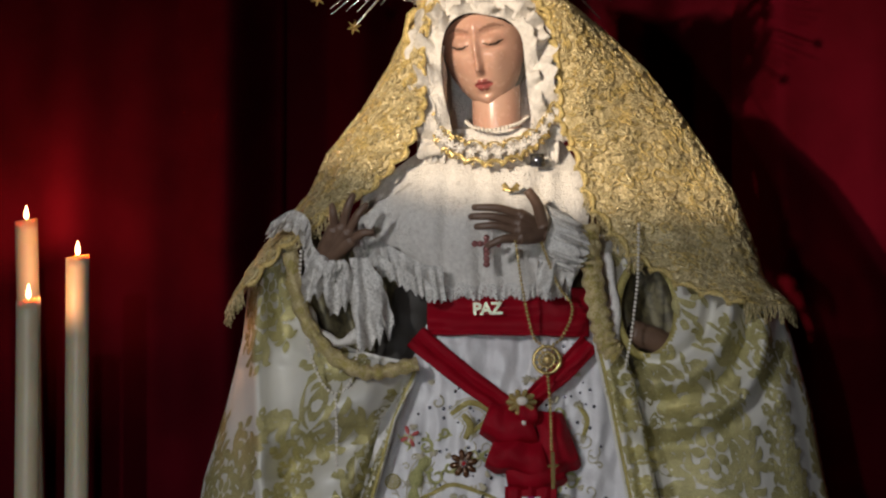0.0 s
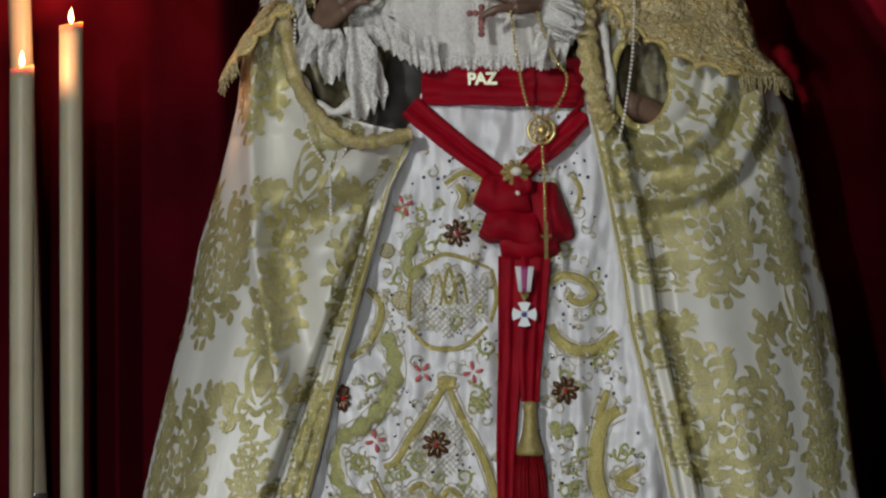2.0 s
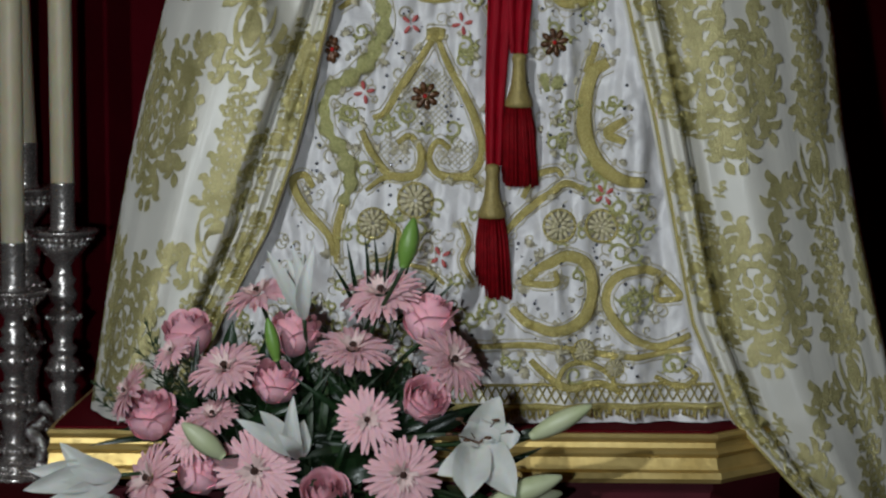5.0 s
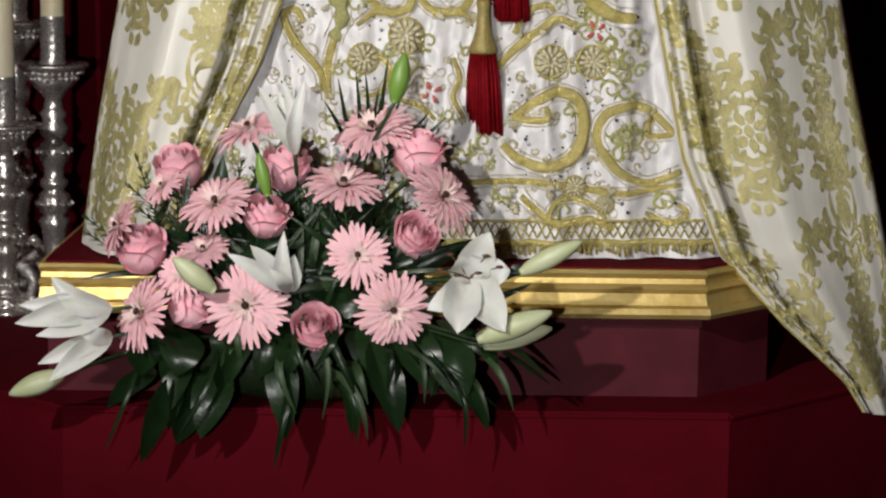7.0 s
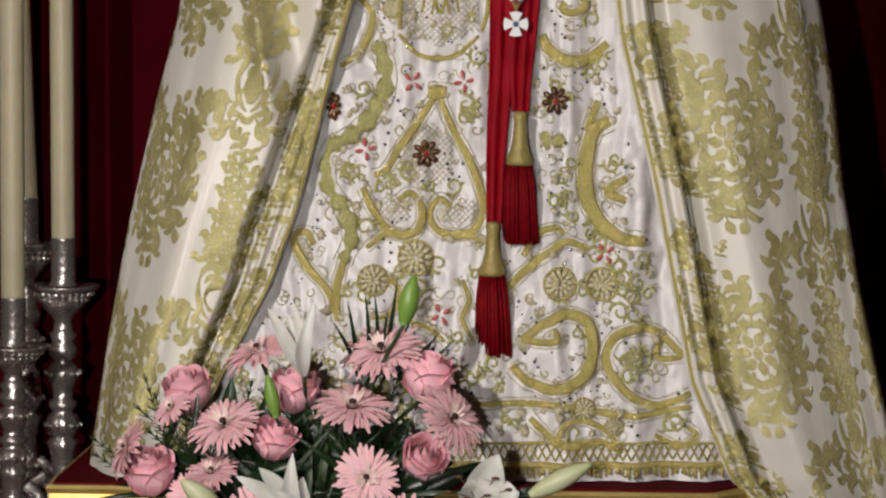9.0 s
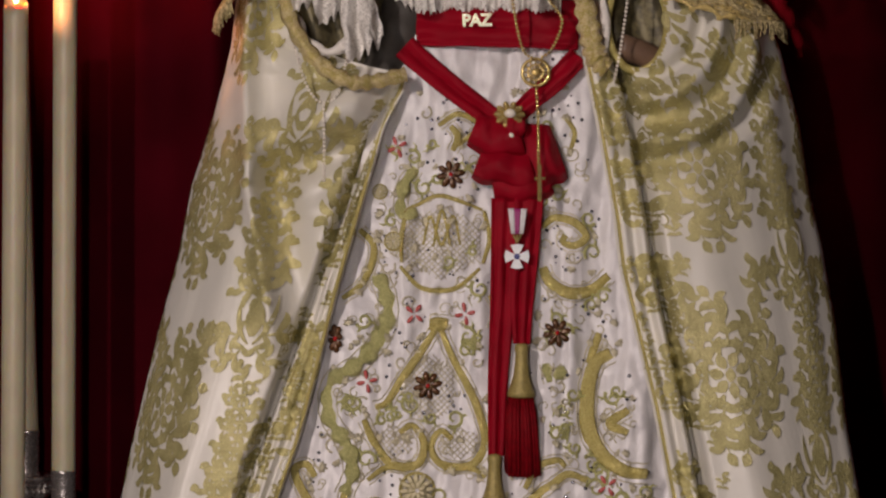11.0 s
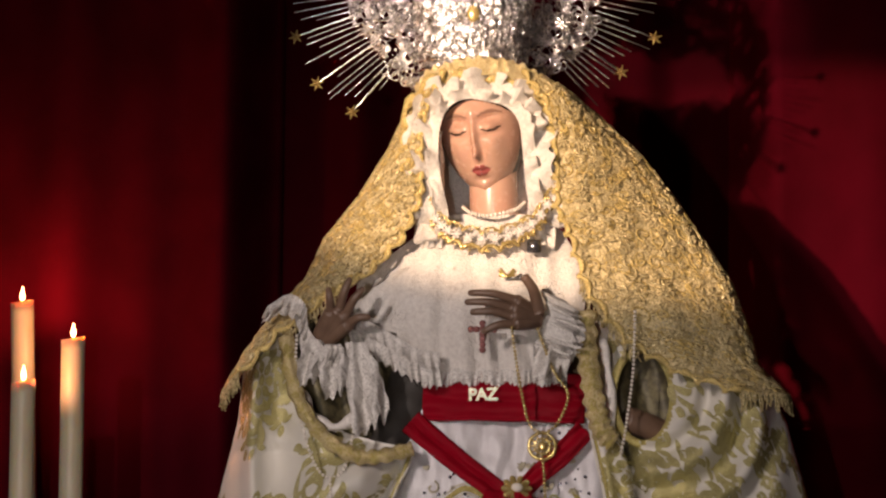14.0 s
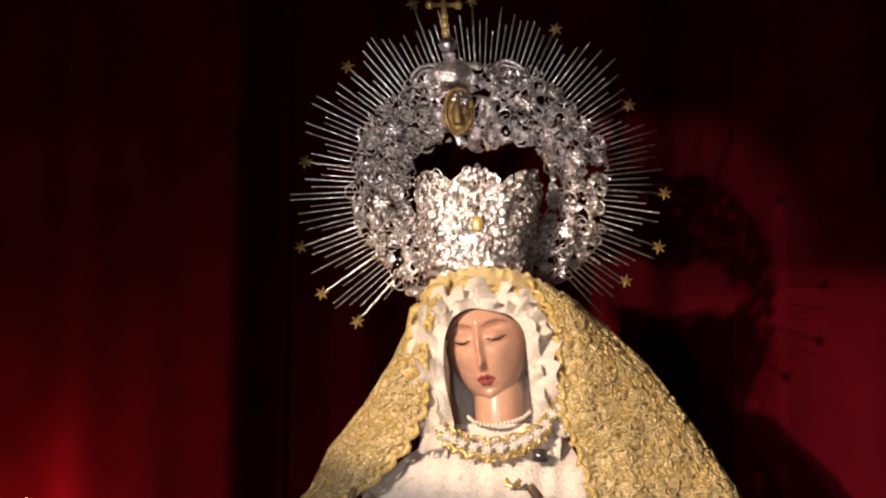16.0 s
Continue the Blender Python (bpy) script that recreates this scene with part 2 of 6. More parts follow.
def smooth_path(points, step=6):
    """A rounded line through the points."""
    p = [Vector(q) for q in points]
    p = [2 * p[0] - p[1]] + p + [2 * p[-1] - p[-2]]
    out = []
    for i in range(1, len(p) - 2):
        for k in range(step):
            t = k / step
            out.append(0.5 * ((2 * p[i]) + (p[i + 1] - p[i - 1]) * t + (2 * p[i - 1] - 5 * p[i] + 4 * p[i + 1] - p[i + 2]) * t * t
                              + (3 * p[i] - p[i - 1] - 3 * p[i + 1] + p[i + 2]) * t ** 3))
    out.append(p[-2])
    return out


def tube(bm, path, radius, seg=6, flat=1.0, up=(0, -1, 0), mat=0):
    """A tube along a path; radius: a number or a function of 0..1; flat: its thickness along up."""
    up, rings, n = Vector(up), [], len(path)
    for i, p in enumerate(path):
        d = (path[min(i + 1, n - 1)] - path[max(i - 1, 0)]).normalized()
        side = d.cross(up)
        if side.length < 1e-4:
            side = d.cross(Vector((1, 0, 0.1)))
        side.normalize()
        lift = side.cross(d)
        r = radius(i / max(1, n - 1)) if callable(radius) else radius
        rings.append([bm.verts.new(p + r * (math.cos(a) * side + flat * math.sin(a) * lift)) for a in (2 * math.pi * k / seg for k in range(seg))])
    for a, b in zip(rings, rings[1:]):
        for k in range(seg):
            bm.faces.new((a[k], a[(k + 1) % seg], b[(k + 1) % seg], b[k])).material_index = mat
    for ring in (rings[0], rings[-1]):
        bm.faces.new(ring).material_index = mat
    return bm


def ball(bm, where, r, seg=8, rings=5, squash=(1, 1, 1), mat=0):
    c = Vector(where)

    def f(u, v):
        a, b = math.pi * (u - 0.5) * 0.98, 2 * math.pi * v
        return c + Vector((r * squash[0] * math.cos(a) * math.cos(b), r * squash[1] * math.cos(a) * math.sin(b), r * squash[2] * math.sin(a)))
    vs = sheet(bm, rings, seg, f, closed=True, mat=mat)
    for ring in (vs[0], vs[-1]):
        bm.faces.new(ring).material_index = mat


def between(table, z):
    """A value out of rows of (z, value), joined by straight lines."""
    zs = [r[0] for r in table]
    return float(np.interp(z, zs, [r[1] for r in table]))


def step(a, b, x):
    t = max(0.0, min(1.0, (x - a) / (b - a)))
    return t * t * (3 - 2 * t)


def wave(*v):
    return noise.noise(Vector(v))


def box(bm, lo, hi, bevel=0.0):
    made = bmesh.ops.create_cube(bm, size=1.0)["verts"]
    for v in made:
        v.co = Vector([lo[k] + (v.co[k] + 0.5) * (hi[k] - lo[k]) for k in range(3)])
    if bevel:
        bmesh.ops.bevel(bm, geom=list({e for v in made for e in v.link_edges}), offset=bevel, segments=2, affect="EDGES")
    return bm


# ---- the place: floor, walls, curtain, tier and plinth ----
def slab(name, lo, hi, m, label, category):
    return tagged(solid(name, box(bmesh.new(), lo, hi), m, False), label, category, kind="structure")


slab("floor", (-4, -2.2, -0.1), (4, 7, 0), STONE, "worn grey stone chapel floor", "floor")
slab("wall_north", (-4, 6.8, 0), (4, 7, 4.8), PLASTER, "old plaster wall behind the curtain", "wall")
slab("wall_south", (-4, -2.2, 0), (4, -2, 4.8), PLASTER, "old plaster wall of the chapel", "wall")
slab("wall_west", (-4.2, -2.2, 0), (-4, 7, 4.8), PLASTER, "old plaster wall of the chapel", "wall")
slab("wall_east", (4, -2.2, 0), (4.2, 7, 4.8), PLASTER, "old plaster wall of the chapel", "wall")
slab("ceiling", (-4.2, -2.2, 4.8), (4.2, 7, 4.95), PLASTER, "plain plaster chapel ceiling", "ceiling")


def curtain(name, x0, x1, y0, folds, seed, label, m=VELVET, turn_in=None):
    def f(u, v):
        x, z = x0 + (x1 - x0) * v, 0.0 + 4.7 * u
        a = 2 * math.pi * folds * (v + 0.03 * wave(v * 3, z * 0.3, seed))
        y = y0 + 0.028 * math.sin(a) + 0.01 * math.sin(2.3 * a + seed) + 0.03 * wave(x * 2.0, z * 0.35, seed + 5)
        y += 0.22 * step(0.12, 0.0, abs(x - turn_in)) if turn_in else 0
        return Vector((x, y, z))
    bm = bmesh.new()
    sheet(bm, 40, int(max(60, folds * 30)), f)
    ob = solid(name, bm, m)
    mod = ob.modifiers.new("cloth", "SOLIDIFY")
    mod.thickness = 0.006
    return tagged(ob, label, "curtain", "red curtains behind the figure")


curtain("curtain", -3.6, -0.36, 5.93, 8, 1.0, "deep red velvet curtain hanging in soft folds", turn_in=-0.36)
curtain("curtain", -0.75, 0.8, 6.14, 5, 4.0, "red velvet curtain hung behind the two others, darkened in colour", VELVET_DARKENED)
curtain("curtain", 0.64, 3.6, 5.93, 7, 8.0, "deep red velvet curtain catching a warm spotlight", turn_in=0.64)


def prism(bm, plan, z0, z1):
    lower = [bm.verts.new((x, y, z0)) for x, y in plan]
    upper = [bm.verts.new((x, y, z1)) for x, y in plan]
    n = len(plan)
    for i in range(n):
        bm.faces.new((lower[i], lower[(i + 1) % n], upper[(i + 1) % n], upper[i]))
    bm.faces.new(upper)
    bm.faces.new(lower[::-1])
    return bm


tier = thing("altar_tier", (0, 5.2, 0), "low altar tier covered in plain deep red cloth", "altar tier")
TIER = [(-0.6, 4.57), (0.552, 4.57), (0.97, 4.97), (1.3, 5.84), (-1.4, 5.84), (-1.06, 5.0)]
part("front_cloth", prism(bmesh.new(), TIER, 0.0, 0.58), CLOTH_RED, tier, smooth=False)
bm = prism(bmesh.new(), [(x * 1.004, y - 0.004) for x, y in TIER], 0.58, 0.595)
bmesh.ops.bevel(bm, geom=[e for e in bm.edges], offset=0.005, segments=3, affect="EDGES")
part("top_cloth", bm, CLOTH_RED, tier, "red cloth stretched over the top", smooth=False)


def ring_plan(front, half_l, half_r, cut, back=5.26):
    """The octagonal plan of the plinth, with its front edge at y = front."""
    return [(-half_l, front), (half_r, front), (half_r + cut, front + cut), (half_r + cut, back), (-half_l + 0.03, back), (-half_l, front + 0.05)]


pedestal = thing("pedestal", (0, 5.0, 0.595), "octagonal dark maroon pedestal under a gilded plinth", "pedestal")
bm = prism(bmesh.new(), ring_plan(4.695, 0.64, 0.508, 0.14), 0.595, 0.742)
part("maroon_body", bm, MAROON, pedestal, smooth=False)
part("base_strip", prism(bmesh.new(), ring_plan(4.688, 0.643, 0.512, 0.14), 0.722, 0.738), MAROON, pedestal, smooth=False)

plinth = thing("gilded_plinth", (0, 5.0, 0.745), "gilded wooden plinth with stepped mouldings and red top", "plinth")
MOULDING = [(0.0, 0.742), (0.012, 0.744), (0.016, 0.752), (0.012, 0.762), (0.002, 0.766), (0.0, 0.772), (-0.004, 0.786), (0.0, 0.789), (0.003, 0.794), (-0.001, 0.799), (-0.006, 0.803),
            (-0.008, 0.812), (-0.001, 0.816), (0.002, 0.822), (-0.002, 0.828)]
bm = bmesh.new()
rings = []
for out, z in MOULDING:
    rings.append([bm.verts.new((x, y, z)) for x, y in ring_plan(4.66 - out, 0.65 + out * 0.4, 0.516 + out * 0.4, 0.15)])
for a, b in zip(rings, rings[1:]):
    for i in range(6):
        bm.faces.new((a[i], a[(i + 1) % 6], b[(i + 1) % 6], b[i]))
bm.faces.new(rings[0][::-1])
bm.faces.new(rings[-1])
part("moulding", bm, GILT, plinth, smooth=False)
part("red_top", prism(bmesh.new(), ring_plan(4.672, 0.64, 0.506, 0.15), 0.825, 0.832), CLOTH_RED, plinth, "red cloth top", smooth=False)


# ---- the dressed figure ----
def skirt_y(x, z):
    return 4.72 + (z - 0.83) * 0.172 + 0.22 * (x - 0.08) ** 2


def skirt_folds(x, z):
    low = 1 - step(1.3, 2.0, z)
    return 0.016 * wave(x * 13, z * 1.8, 3.1) + 0.013 * wave(x * 32, z * 3, 9.0) + 0.009 * wave(x * 48, z * 24, 5.0) + 0.011 * low * math.sin(x * 46 + 1.6 * wave(x * 4, z * 2, 0.3)) * step(0.13, 0.3, x)


def on_skirt(x, z, lift=0.0):
    return Vector((x, skirt_y(x, z) + skirt_folds(x, z) - lift, z))


INNER_L = [(0.8, -0.45), (1.03, -0.343), (1.171, -0.27), (1.3, -0.225), (1.44, -0.19), (1.576, -0.158), (1.726, -0.118), (1.859, -0.082), (1.93, -0.05), (1.962, -0.04), (1.972, -0.1), (1.988, -0.16), (2.02, -0.225), (2.1, -0.255), (2.2, -0.285)]
OUTER_L = [(0.8, -0.627), (1.04, -0.593), (1.26, -0.555), (1.483, -0.507), (1.632, -0.47), (1.757, -0.449), (1.895, -0.408), (2.022, -0.377), (2.119, -0.367), (2.2, -0.325)]
INNER_R = [(0.55, 0.819), (0.617, 0.775), (0.722, 0.658), (0.844, 0.543), (1.015, 0.469), (1.37, 0.4), (1.619, 0.339), (1.709, 0.328), (1.892, 0.294), (1.995, 0.272), (2.1, 0.262), (2.2, 0.27)]
OUTER_R = [(0.55, 0.93), (0.785, 0.907), (0.948, 0.871), (1.141, 0.826), (1.333, 0.788), (1.514, 0.765), (1.673, 0.735), (1.757, 0.713), (1.895, 0.69), (2.022, 0.656), (2.129, 0.612), (2.2, 0.583)]

skirt = thing("embroidered_skirt", (0.08, 5.0, 0.83), "white silk skirt richly embroidered in gold thread", "skirt")
bm = bmesh.new()


def skirt_at(u, v):
    z = 0.835 + (2.06 - 0.835) * u
    a, b = between(INNER_L, min(z, 1.951)) - 0.03, between(INNER_R, z) + 0.03
    return on_skirt(a + (b - a) * v, z)


sheet(bm, 260, 220, skirt_at)
part("skirt_cloth", bm, SILK, skirt)

LYRE = [
    (0.014, [(0.013, 1.504), (-0.012, 1.465), (-0.046, 1.415), (-0.071, 1.375), (-0.093, 1.365)]),
    (0.014, [(-0.111, 1.344), (-0.093, 1.305), (-0.06, 1.266), (-0.015, 1.268), (-0.005, 1.306), (-0.026, 1.335), (-0.049, 1.32)]),
    (0.010, [(-0.02, 1.26), (-0.07, 1.26), (-0.105, 1.237)]),
    (0.014, [(0.023, 1.504), (0.044, 1.456), (0.069, 1.411), (0.09, 1.366), (0.104, 1.307), (0.08, 1.267), (0.03, 1.267), (0.008, 1.296), (0.025, 1.326), (0.046, 1.311)]),
    (0.010, [(0.03, 1.261), (0.08, 1.261), (0.108, 1.245)]),
    (0.024, [(0.003, 1.514), (0.036, 1.514)]),
]
LEFT_VINE = [
    (0.018, [(-0.026, 1.793), (-0.048, 1.758), (-0.05, 1.707), (-0.022, 1.715)]),
    (0.026, [(-0.09, 1.6), (-0.072, 1.55), (-0.08, 1.495), (-0.122, 1.444), (-0.165, 1.414), (-0.178, 1.383)]),
    (0.024, [(-0.178, 1.39), (-0.172, 1.345), (-0.145, 1.304), (-0.13, 1.255), (-0.145, 1.21)]),
    (0.012, [(-0.125, 1.681), (-0.1, 1.654), (-0.104, 1.615), (-0.124, 1.58), (-0.156, 1.556)]),
    (0.014, [(-0.196, 1.242), (-0.213, 1.263), (-0.233, 1.251), (-0.21, 1.204), (-0.17, 1.16), (-0.159, 1.121)]),
    (0.014, [(-0.14, 1.225), (-0.154, 1.165), (-0.153, 1.106)]),
]
SHIELD = [
    (0.008, [(-0.051, 1.616), (-0.018, 1.581), (0.018, 1.574), (0.053, 1.581), (0.094, 1.617)]),
    (0.008, [(-0.042, 1.717), (-0.05, 1.666), (-0.049, 1.621)]),
    (0.008, [(0.098, 1.718), (0.108, 1.668), (0.096, 1.622)]),
    (0.007, [(-0.042, 1.717), (-0.019, 1.729), (0.017, 1.744), (0.067, 1.73), (0.098, 1.718)]),
    (0.005, [(-0.011, 1.655), (0.002, 1.707), (0.022, 1.655), (0.042, 1.708), (0.056, 1.655)]),
    (0.005, [(0.007, 1.652), (0.022, 1.718), (0.038, 1.652)]),
]
RIGHT_SCROLLS = [
    (0.014, [(0.202, 1.691), (0.225, 1.707), (0.261, 1.699), (0.281, 1.674), (0.261, 1.658), (0.24, 1.664), (0.246, 1.679)]),
    (0.020, [(0.204, 1.618), (0.216, 1.593), (0.25, 1.573), (0.291, 1.578), (0.324, 1.606)]),
    (0.026, [(0.327, 1.467), (0.299, 1.447), (0.286, 1.397), (0.287, 1.337), (0.311, 1.288), (0.352, 1.26), (0.394, 1.255)]),
    (0.014, [(0.307, 1.502), (0.287, 1.447)]),
    (0.016, [(0.357, 1.367), (0.326, 1.342), (0.357, 1.327)]),
    (0.014, [(0.146, 1.168), (0.18, 1.203), (0.221, 1.233), (0.251, 1.253), (0.286, 1.242)]),
    (0.012, [(0.175, 1.228), (0.195, 1.263), (0.231, 1.278), (0.247, 1.266)]),
]
LOW_SCROLLS = [
    (0.020, [(0.175, 1.079), (0.219, 1.111), (0.254, 1.126), (0.289, 1.112), (0.3, 1.067), (0.285, 1.018), (0.24, 0.996), (0.19, 1.006), (0.156, 1.035)]),
    (0.012, [(0.174, 1.08), (0.209, 1.076), (0.235, 1.081), (0.233, 1.102)]),
    (0.016, [(0.463, 1.052), (0.421, 1.092), (0.38, 1.102), (0.34, 1.087), (0.325, 1.047), (0.346, 1.006), (0.382, 0.976), (0.423, 0.966), (0.476, 0.987)]),
    (0.011, [(0.46, 1.051), (0.42, 1.047), (0.417, 1.069), (0.432, 1.077)]),
]
HEM_SCROLLS = [
    (0.012, [(0.093, 0.97), (0.171, 0.97), (0.251, 0.966), (0.321, 0.954), (0.392, 0.95), (0.479, 0.965)]),
    (0.014, [(0.191, 0.944), (0.221, 0.917), (0.262, 0.897), (0.312, 0.903), (0.357, 0.887)]),
    (0.010, [(0.232, 0.895), (0.251, 0.933), (0.291, 0.939), (0.332, 0.917), (0.345, 0.885)]),
    (0.010, [(0.413, 0.914), (0.454, 0.896), (0.487, 0.914), (0.47, 0.93)]),
]
SMALL_SCROLLS = [
    (0.010, [(-0.072, 1.191), (-0.042, 1.162), (-0.059, 1.122), (-0.091, 1.116)]),
    (0.009, [(0.068, 1.184), (0.08, 1.149), (0.069, 1.115), (0.091, 1.076)]),
    (0.009, [(-0.031, 1.113), (0.009, 1.099), (0.039, 1.075)]),
    (0.012, [(0.036, 1.87), (0.049, 1.85), (0.039, 1.824)]),
    (0.016, [(0.246, 1.437), (0.225, 1.422)]),
    (0.014, [(0.212, 1.447), (0.218, 1.412)]),
    (0.009, [(0.109, 1.567), (0.123, 1.537), (0.113, 1.506)]),
    (0.010, [(0.014, 1.871), (0.05, 1.892), (0.086, 1.871), (0.05, 1.835)]),
    (0.008, [(0.24, 1.893), (0.26, 1.862), (0.249, 1.821)]),
]
GOLD = LYRE + LEFT_VINE + SHIELD + RIGHT_SCROLLS + LOW_SCROLLS + HEM_SCROLLS + SMALL_SCROLLS


def stitched(bm, line, width, mat=0, lift=0.003, leafy=False):
    """A padded gold cord laid on the skirt: a flattened tube with twisted ridges."""
    flat, path = smooth_path([(x, z, 0) for x, z in line], 12), []
    gap, left = 0.0036, 0.0
    for a, b in zip(flat, flat[1:]):
        d = (b - a).length
        while left < d:
            p = a.lerp(b, left / d)
            path.append(on_skirt(p.x, p.y, lift))
            left += gap
        left -= d
    n = len(path)

    def girth(t):
        return width * 0.5 * (0.6 + 0.55 * math.sin(math.pi * (0.12 + 0.8 * t))) * (1 + (0.3 * math.sin(t * n * 0.62) + 0.12 * math.sin(t * n * 0.23) if leafy else 0))
    tube(bm, path, girth, 8, 0.42, mat=mat)
    # slanting ridges of couched thread across the cord
    for i in range(1, n - 1):
        d, half = (path[i + 1] - path[i - 1]).normalized(), girth(i / (n - 1))
        side, skew = Vector((-d.z, 0, d.x)) * half * 0.95, d * half * 0.5
        tube(bm, [path[i] - side - skew, path[i] - Vector((0, half * 0.42, 0)), path[i] + side + skew], 0.0011, 4, mat=mat)


for k, (width, line) in enumerate(GOLD):
    green = k in (6, 7, 8, 37, 38)
    bm = bmesh.new()
    stitched(bm, line, width * 0.98, leafy=green)
    part("leaf_scroll" if green else "gold_scroll", bm, GREEN_THREAD if green else GOLD_THREAD, skirt)


bm = bmesh.new()
for width, line in GOLD:
    if width < 0.009:
        continue
    flat_line = smooth_path([(x, z, 0) for x, z in line], 9)
    for q in (-1, 1):
        pts = []
        for i, p in enumerate(flat_line):
            d = (flat_line[min(i + 1, len(flat_line) - 1)] - flat_line[max(0, i - 1)]).normalized()
            e = p + Vector((-d.y, d.x, 0)) * q * (width * 0.55 + 0.0035 + 0.0006 * math.sin(i * 1.3))
            pts.append(on_skirt(e.x, e.y, 0.0015))
        tube(bm, pts, 0.0012, 4)
tagged(part("outline_cord", bm, PALE_THREAD, skirt, "thin pale cord outlining the scrolls"), kind="stuff")


def petals_on(bm, x, z, r, n, wide, lift, turn=0.0, squeeze=1.0, mat=0):
    for k in range(n):
        a = turn + 2 * math.pi * k / n
        c = on_skirt(x + 0.62 * r * math.cos(a) * squeeze, z + 0.62 * r * math.sin(a), lift)
        d = Vector((math.cos(a) * squeeze, 0, math.sin(a)))
        tube(bm, [c - d * r * 0.42, c - d * r * 0.1 - Vector((0, 0.003, 0)), c + d * r * 0.25 - Vector((0, 0.002, 0)), c + d * r * 0.42], lambda t: wide * (0.35 + math.sin(math.pi * t)) * 0.8, 6, 0.5, mat=mat)


for x, z, squeeze in ((0.037, 1.782, 1), (0.001, 1.405, 1), (0.23, 1.502, 1), (-0.165, 1.486, 0.5)):
    bm = bmesh.new()
    petals_on(bm, x, z, 0.025, 8, 0.0055, 0.004, 0.2, squeeze)
    flower = part("beaded_flower", bm, BROWN_BEAD, skirt, "amber beaded flower")
    bm = bmesh.new()
    ball(bm, on_skirt(x, z, 0.008), 0.0042)
    part("red_stone", bm, RED_BEAD, flower, "red glass stone")
for x, z, turn in ((-0.06, 1.831, 0.4), (-0.107, 1.411, 0.2), (-0.025, 1.532, 0.9), (0.066, 1.533, 0.2), (0.321, 1.233, 0.6), (0.031, 1.123, 0.5)):
    bm = bmesh.new()
    petals_on(bm, x, z, 0.02, 4, 0.0036, 0.004, turn, 0.9)
    part("coral_floret", bm, CORAL, skirt, "small coral red floret")
for x, z, r in ((-0.015, 1.222, 0.03), (-0.09, 1.181, 0.026), (0.241, 1.179, 0.028), (0.316, 1.178, 0.028), (-0.064, 1.661, 0.016), (0.285, 0.96, 0.02), (0.34, 0.93, 0.016), (-0.09, 1.75, 0.013)):
    bm = bmesh.new()
    ring = [on_skirt(x + r * 1.0 * math.cos(a), z + r * 1.0 * math.sin(a), 0.004) for a in (2 * math.pi * k / 24 for k in range(25))]
    tube(bm, ring, r * 0.1, 5)
    rosette = part("embroidered_rosette", bm, GOLD_THREAD, skirt, "pale rose and gold rosette")
    for n, size, lift, turn in ((12, r, 0.004, 0.1), (7, r * 0.55, 0.007, 0.5)):
        for k in range(n):
            bm = bmesh.new()
            petals_on(bm, x, z, size, 1, r * 0.165, lift, turn + 2 * math.pi * k / n)
            part("rosette_petal", bm, ROSE_THREAD, rosette)


def inside_skirt(x, z, margin=0.02):
    return between(INNER_L, min(z, 1.94)) + margin < x < between(INNER_R, z) - margin


# net ground inside the shield and the lyre, fine tendrils, sequins
bm = bmesh.new()
for x0, z0, w, h in ((0.022, 1.66, 0.07, 0.07), (0.003, 1.40, 0.045, 0.065), (-0.06, 1.305, 0.035, 0.032), (0.055, 1.305, 0.035, 0.032)):
    for slope in (1, -1):
        for k in range(-14, 15):
            pts = []
            for i in range(15):
                t = (i / 14 - 0.5) * 2
                x, z = x0 + t * w, z0 + slope * t * w + k * 0.011
                if abs(z - z0) < h * (1 - 0.45 * abs(t)):
                    pts.append(on_skirt(x, z, 0.002))
            if len(pts) > 2:
                tube(bm, pts, 0.0009, 4)
tagged(part("net_ground", bm, PALE_THREAD, skirt, "fine gold net stitching"), kind="stuff")
rnd = random.Random(5)
bm = bmesh.new()
count = 0
while count < 460:
    x, z = rnd.uniform(-0.35, 0.5), rnd.uniform(0.9, 1.9)
    if not inside_skirt(x, z, 0.03) or (0.1 < x < 0.2 and z > 1.2):
        continue
    count += 1
    r0, turn, way = rnd.uniform(0.006, 0.016), rnd.uniform(0, 6.28), rnd.choice((1, -1))
    pts = [on_skirt(x + r0 * (1 - 0.75 * i / 13) * math.cos(turn + way * i * 0.42), z + r0 * (1 - 0.75 * i / 13) * math.sin(turn + way * i * 0.42), 0.0015) for i in range(14)]
    tube(bm, pts, rnd.choice((0.001, 0.0013, 0.0019)), 4)
tagged(part("tendril", bm, PALE_THREAD, skirt, "thin curling gold tendrils"), kind="stuff")
bm = bmesh.new()
count = 0
while count < 420:
    x, z = rnd.uniform(-0.4, 0.55), rnd.uniform(0.86, 2.0)
    if not inside_skirt(x, z) or wave(x * 11, z * 11, 2.0) < -0.05:
        continue
    count += 1
    ball(bm, on_skirt(x, z, 0.002), rnd.choice((0.002, 0.0026, 0.0036)), 6, 3, (1, 0.4, 1))
tagged(part("sequin", bm, SEQUIN, skirt, "scattered dark steel sequins"), kind="stuff")

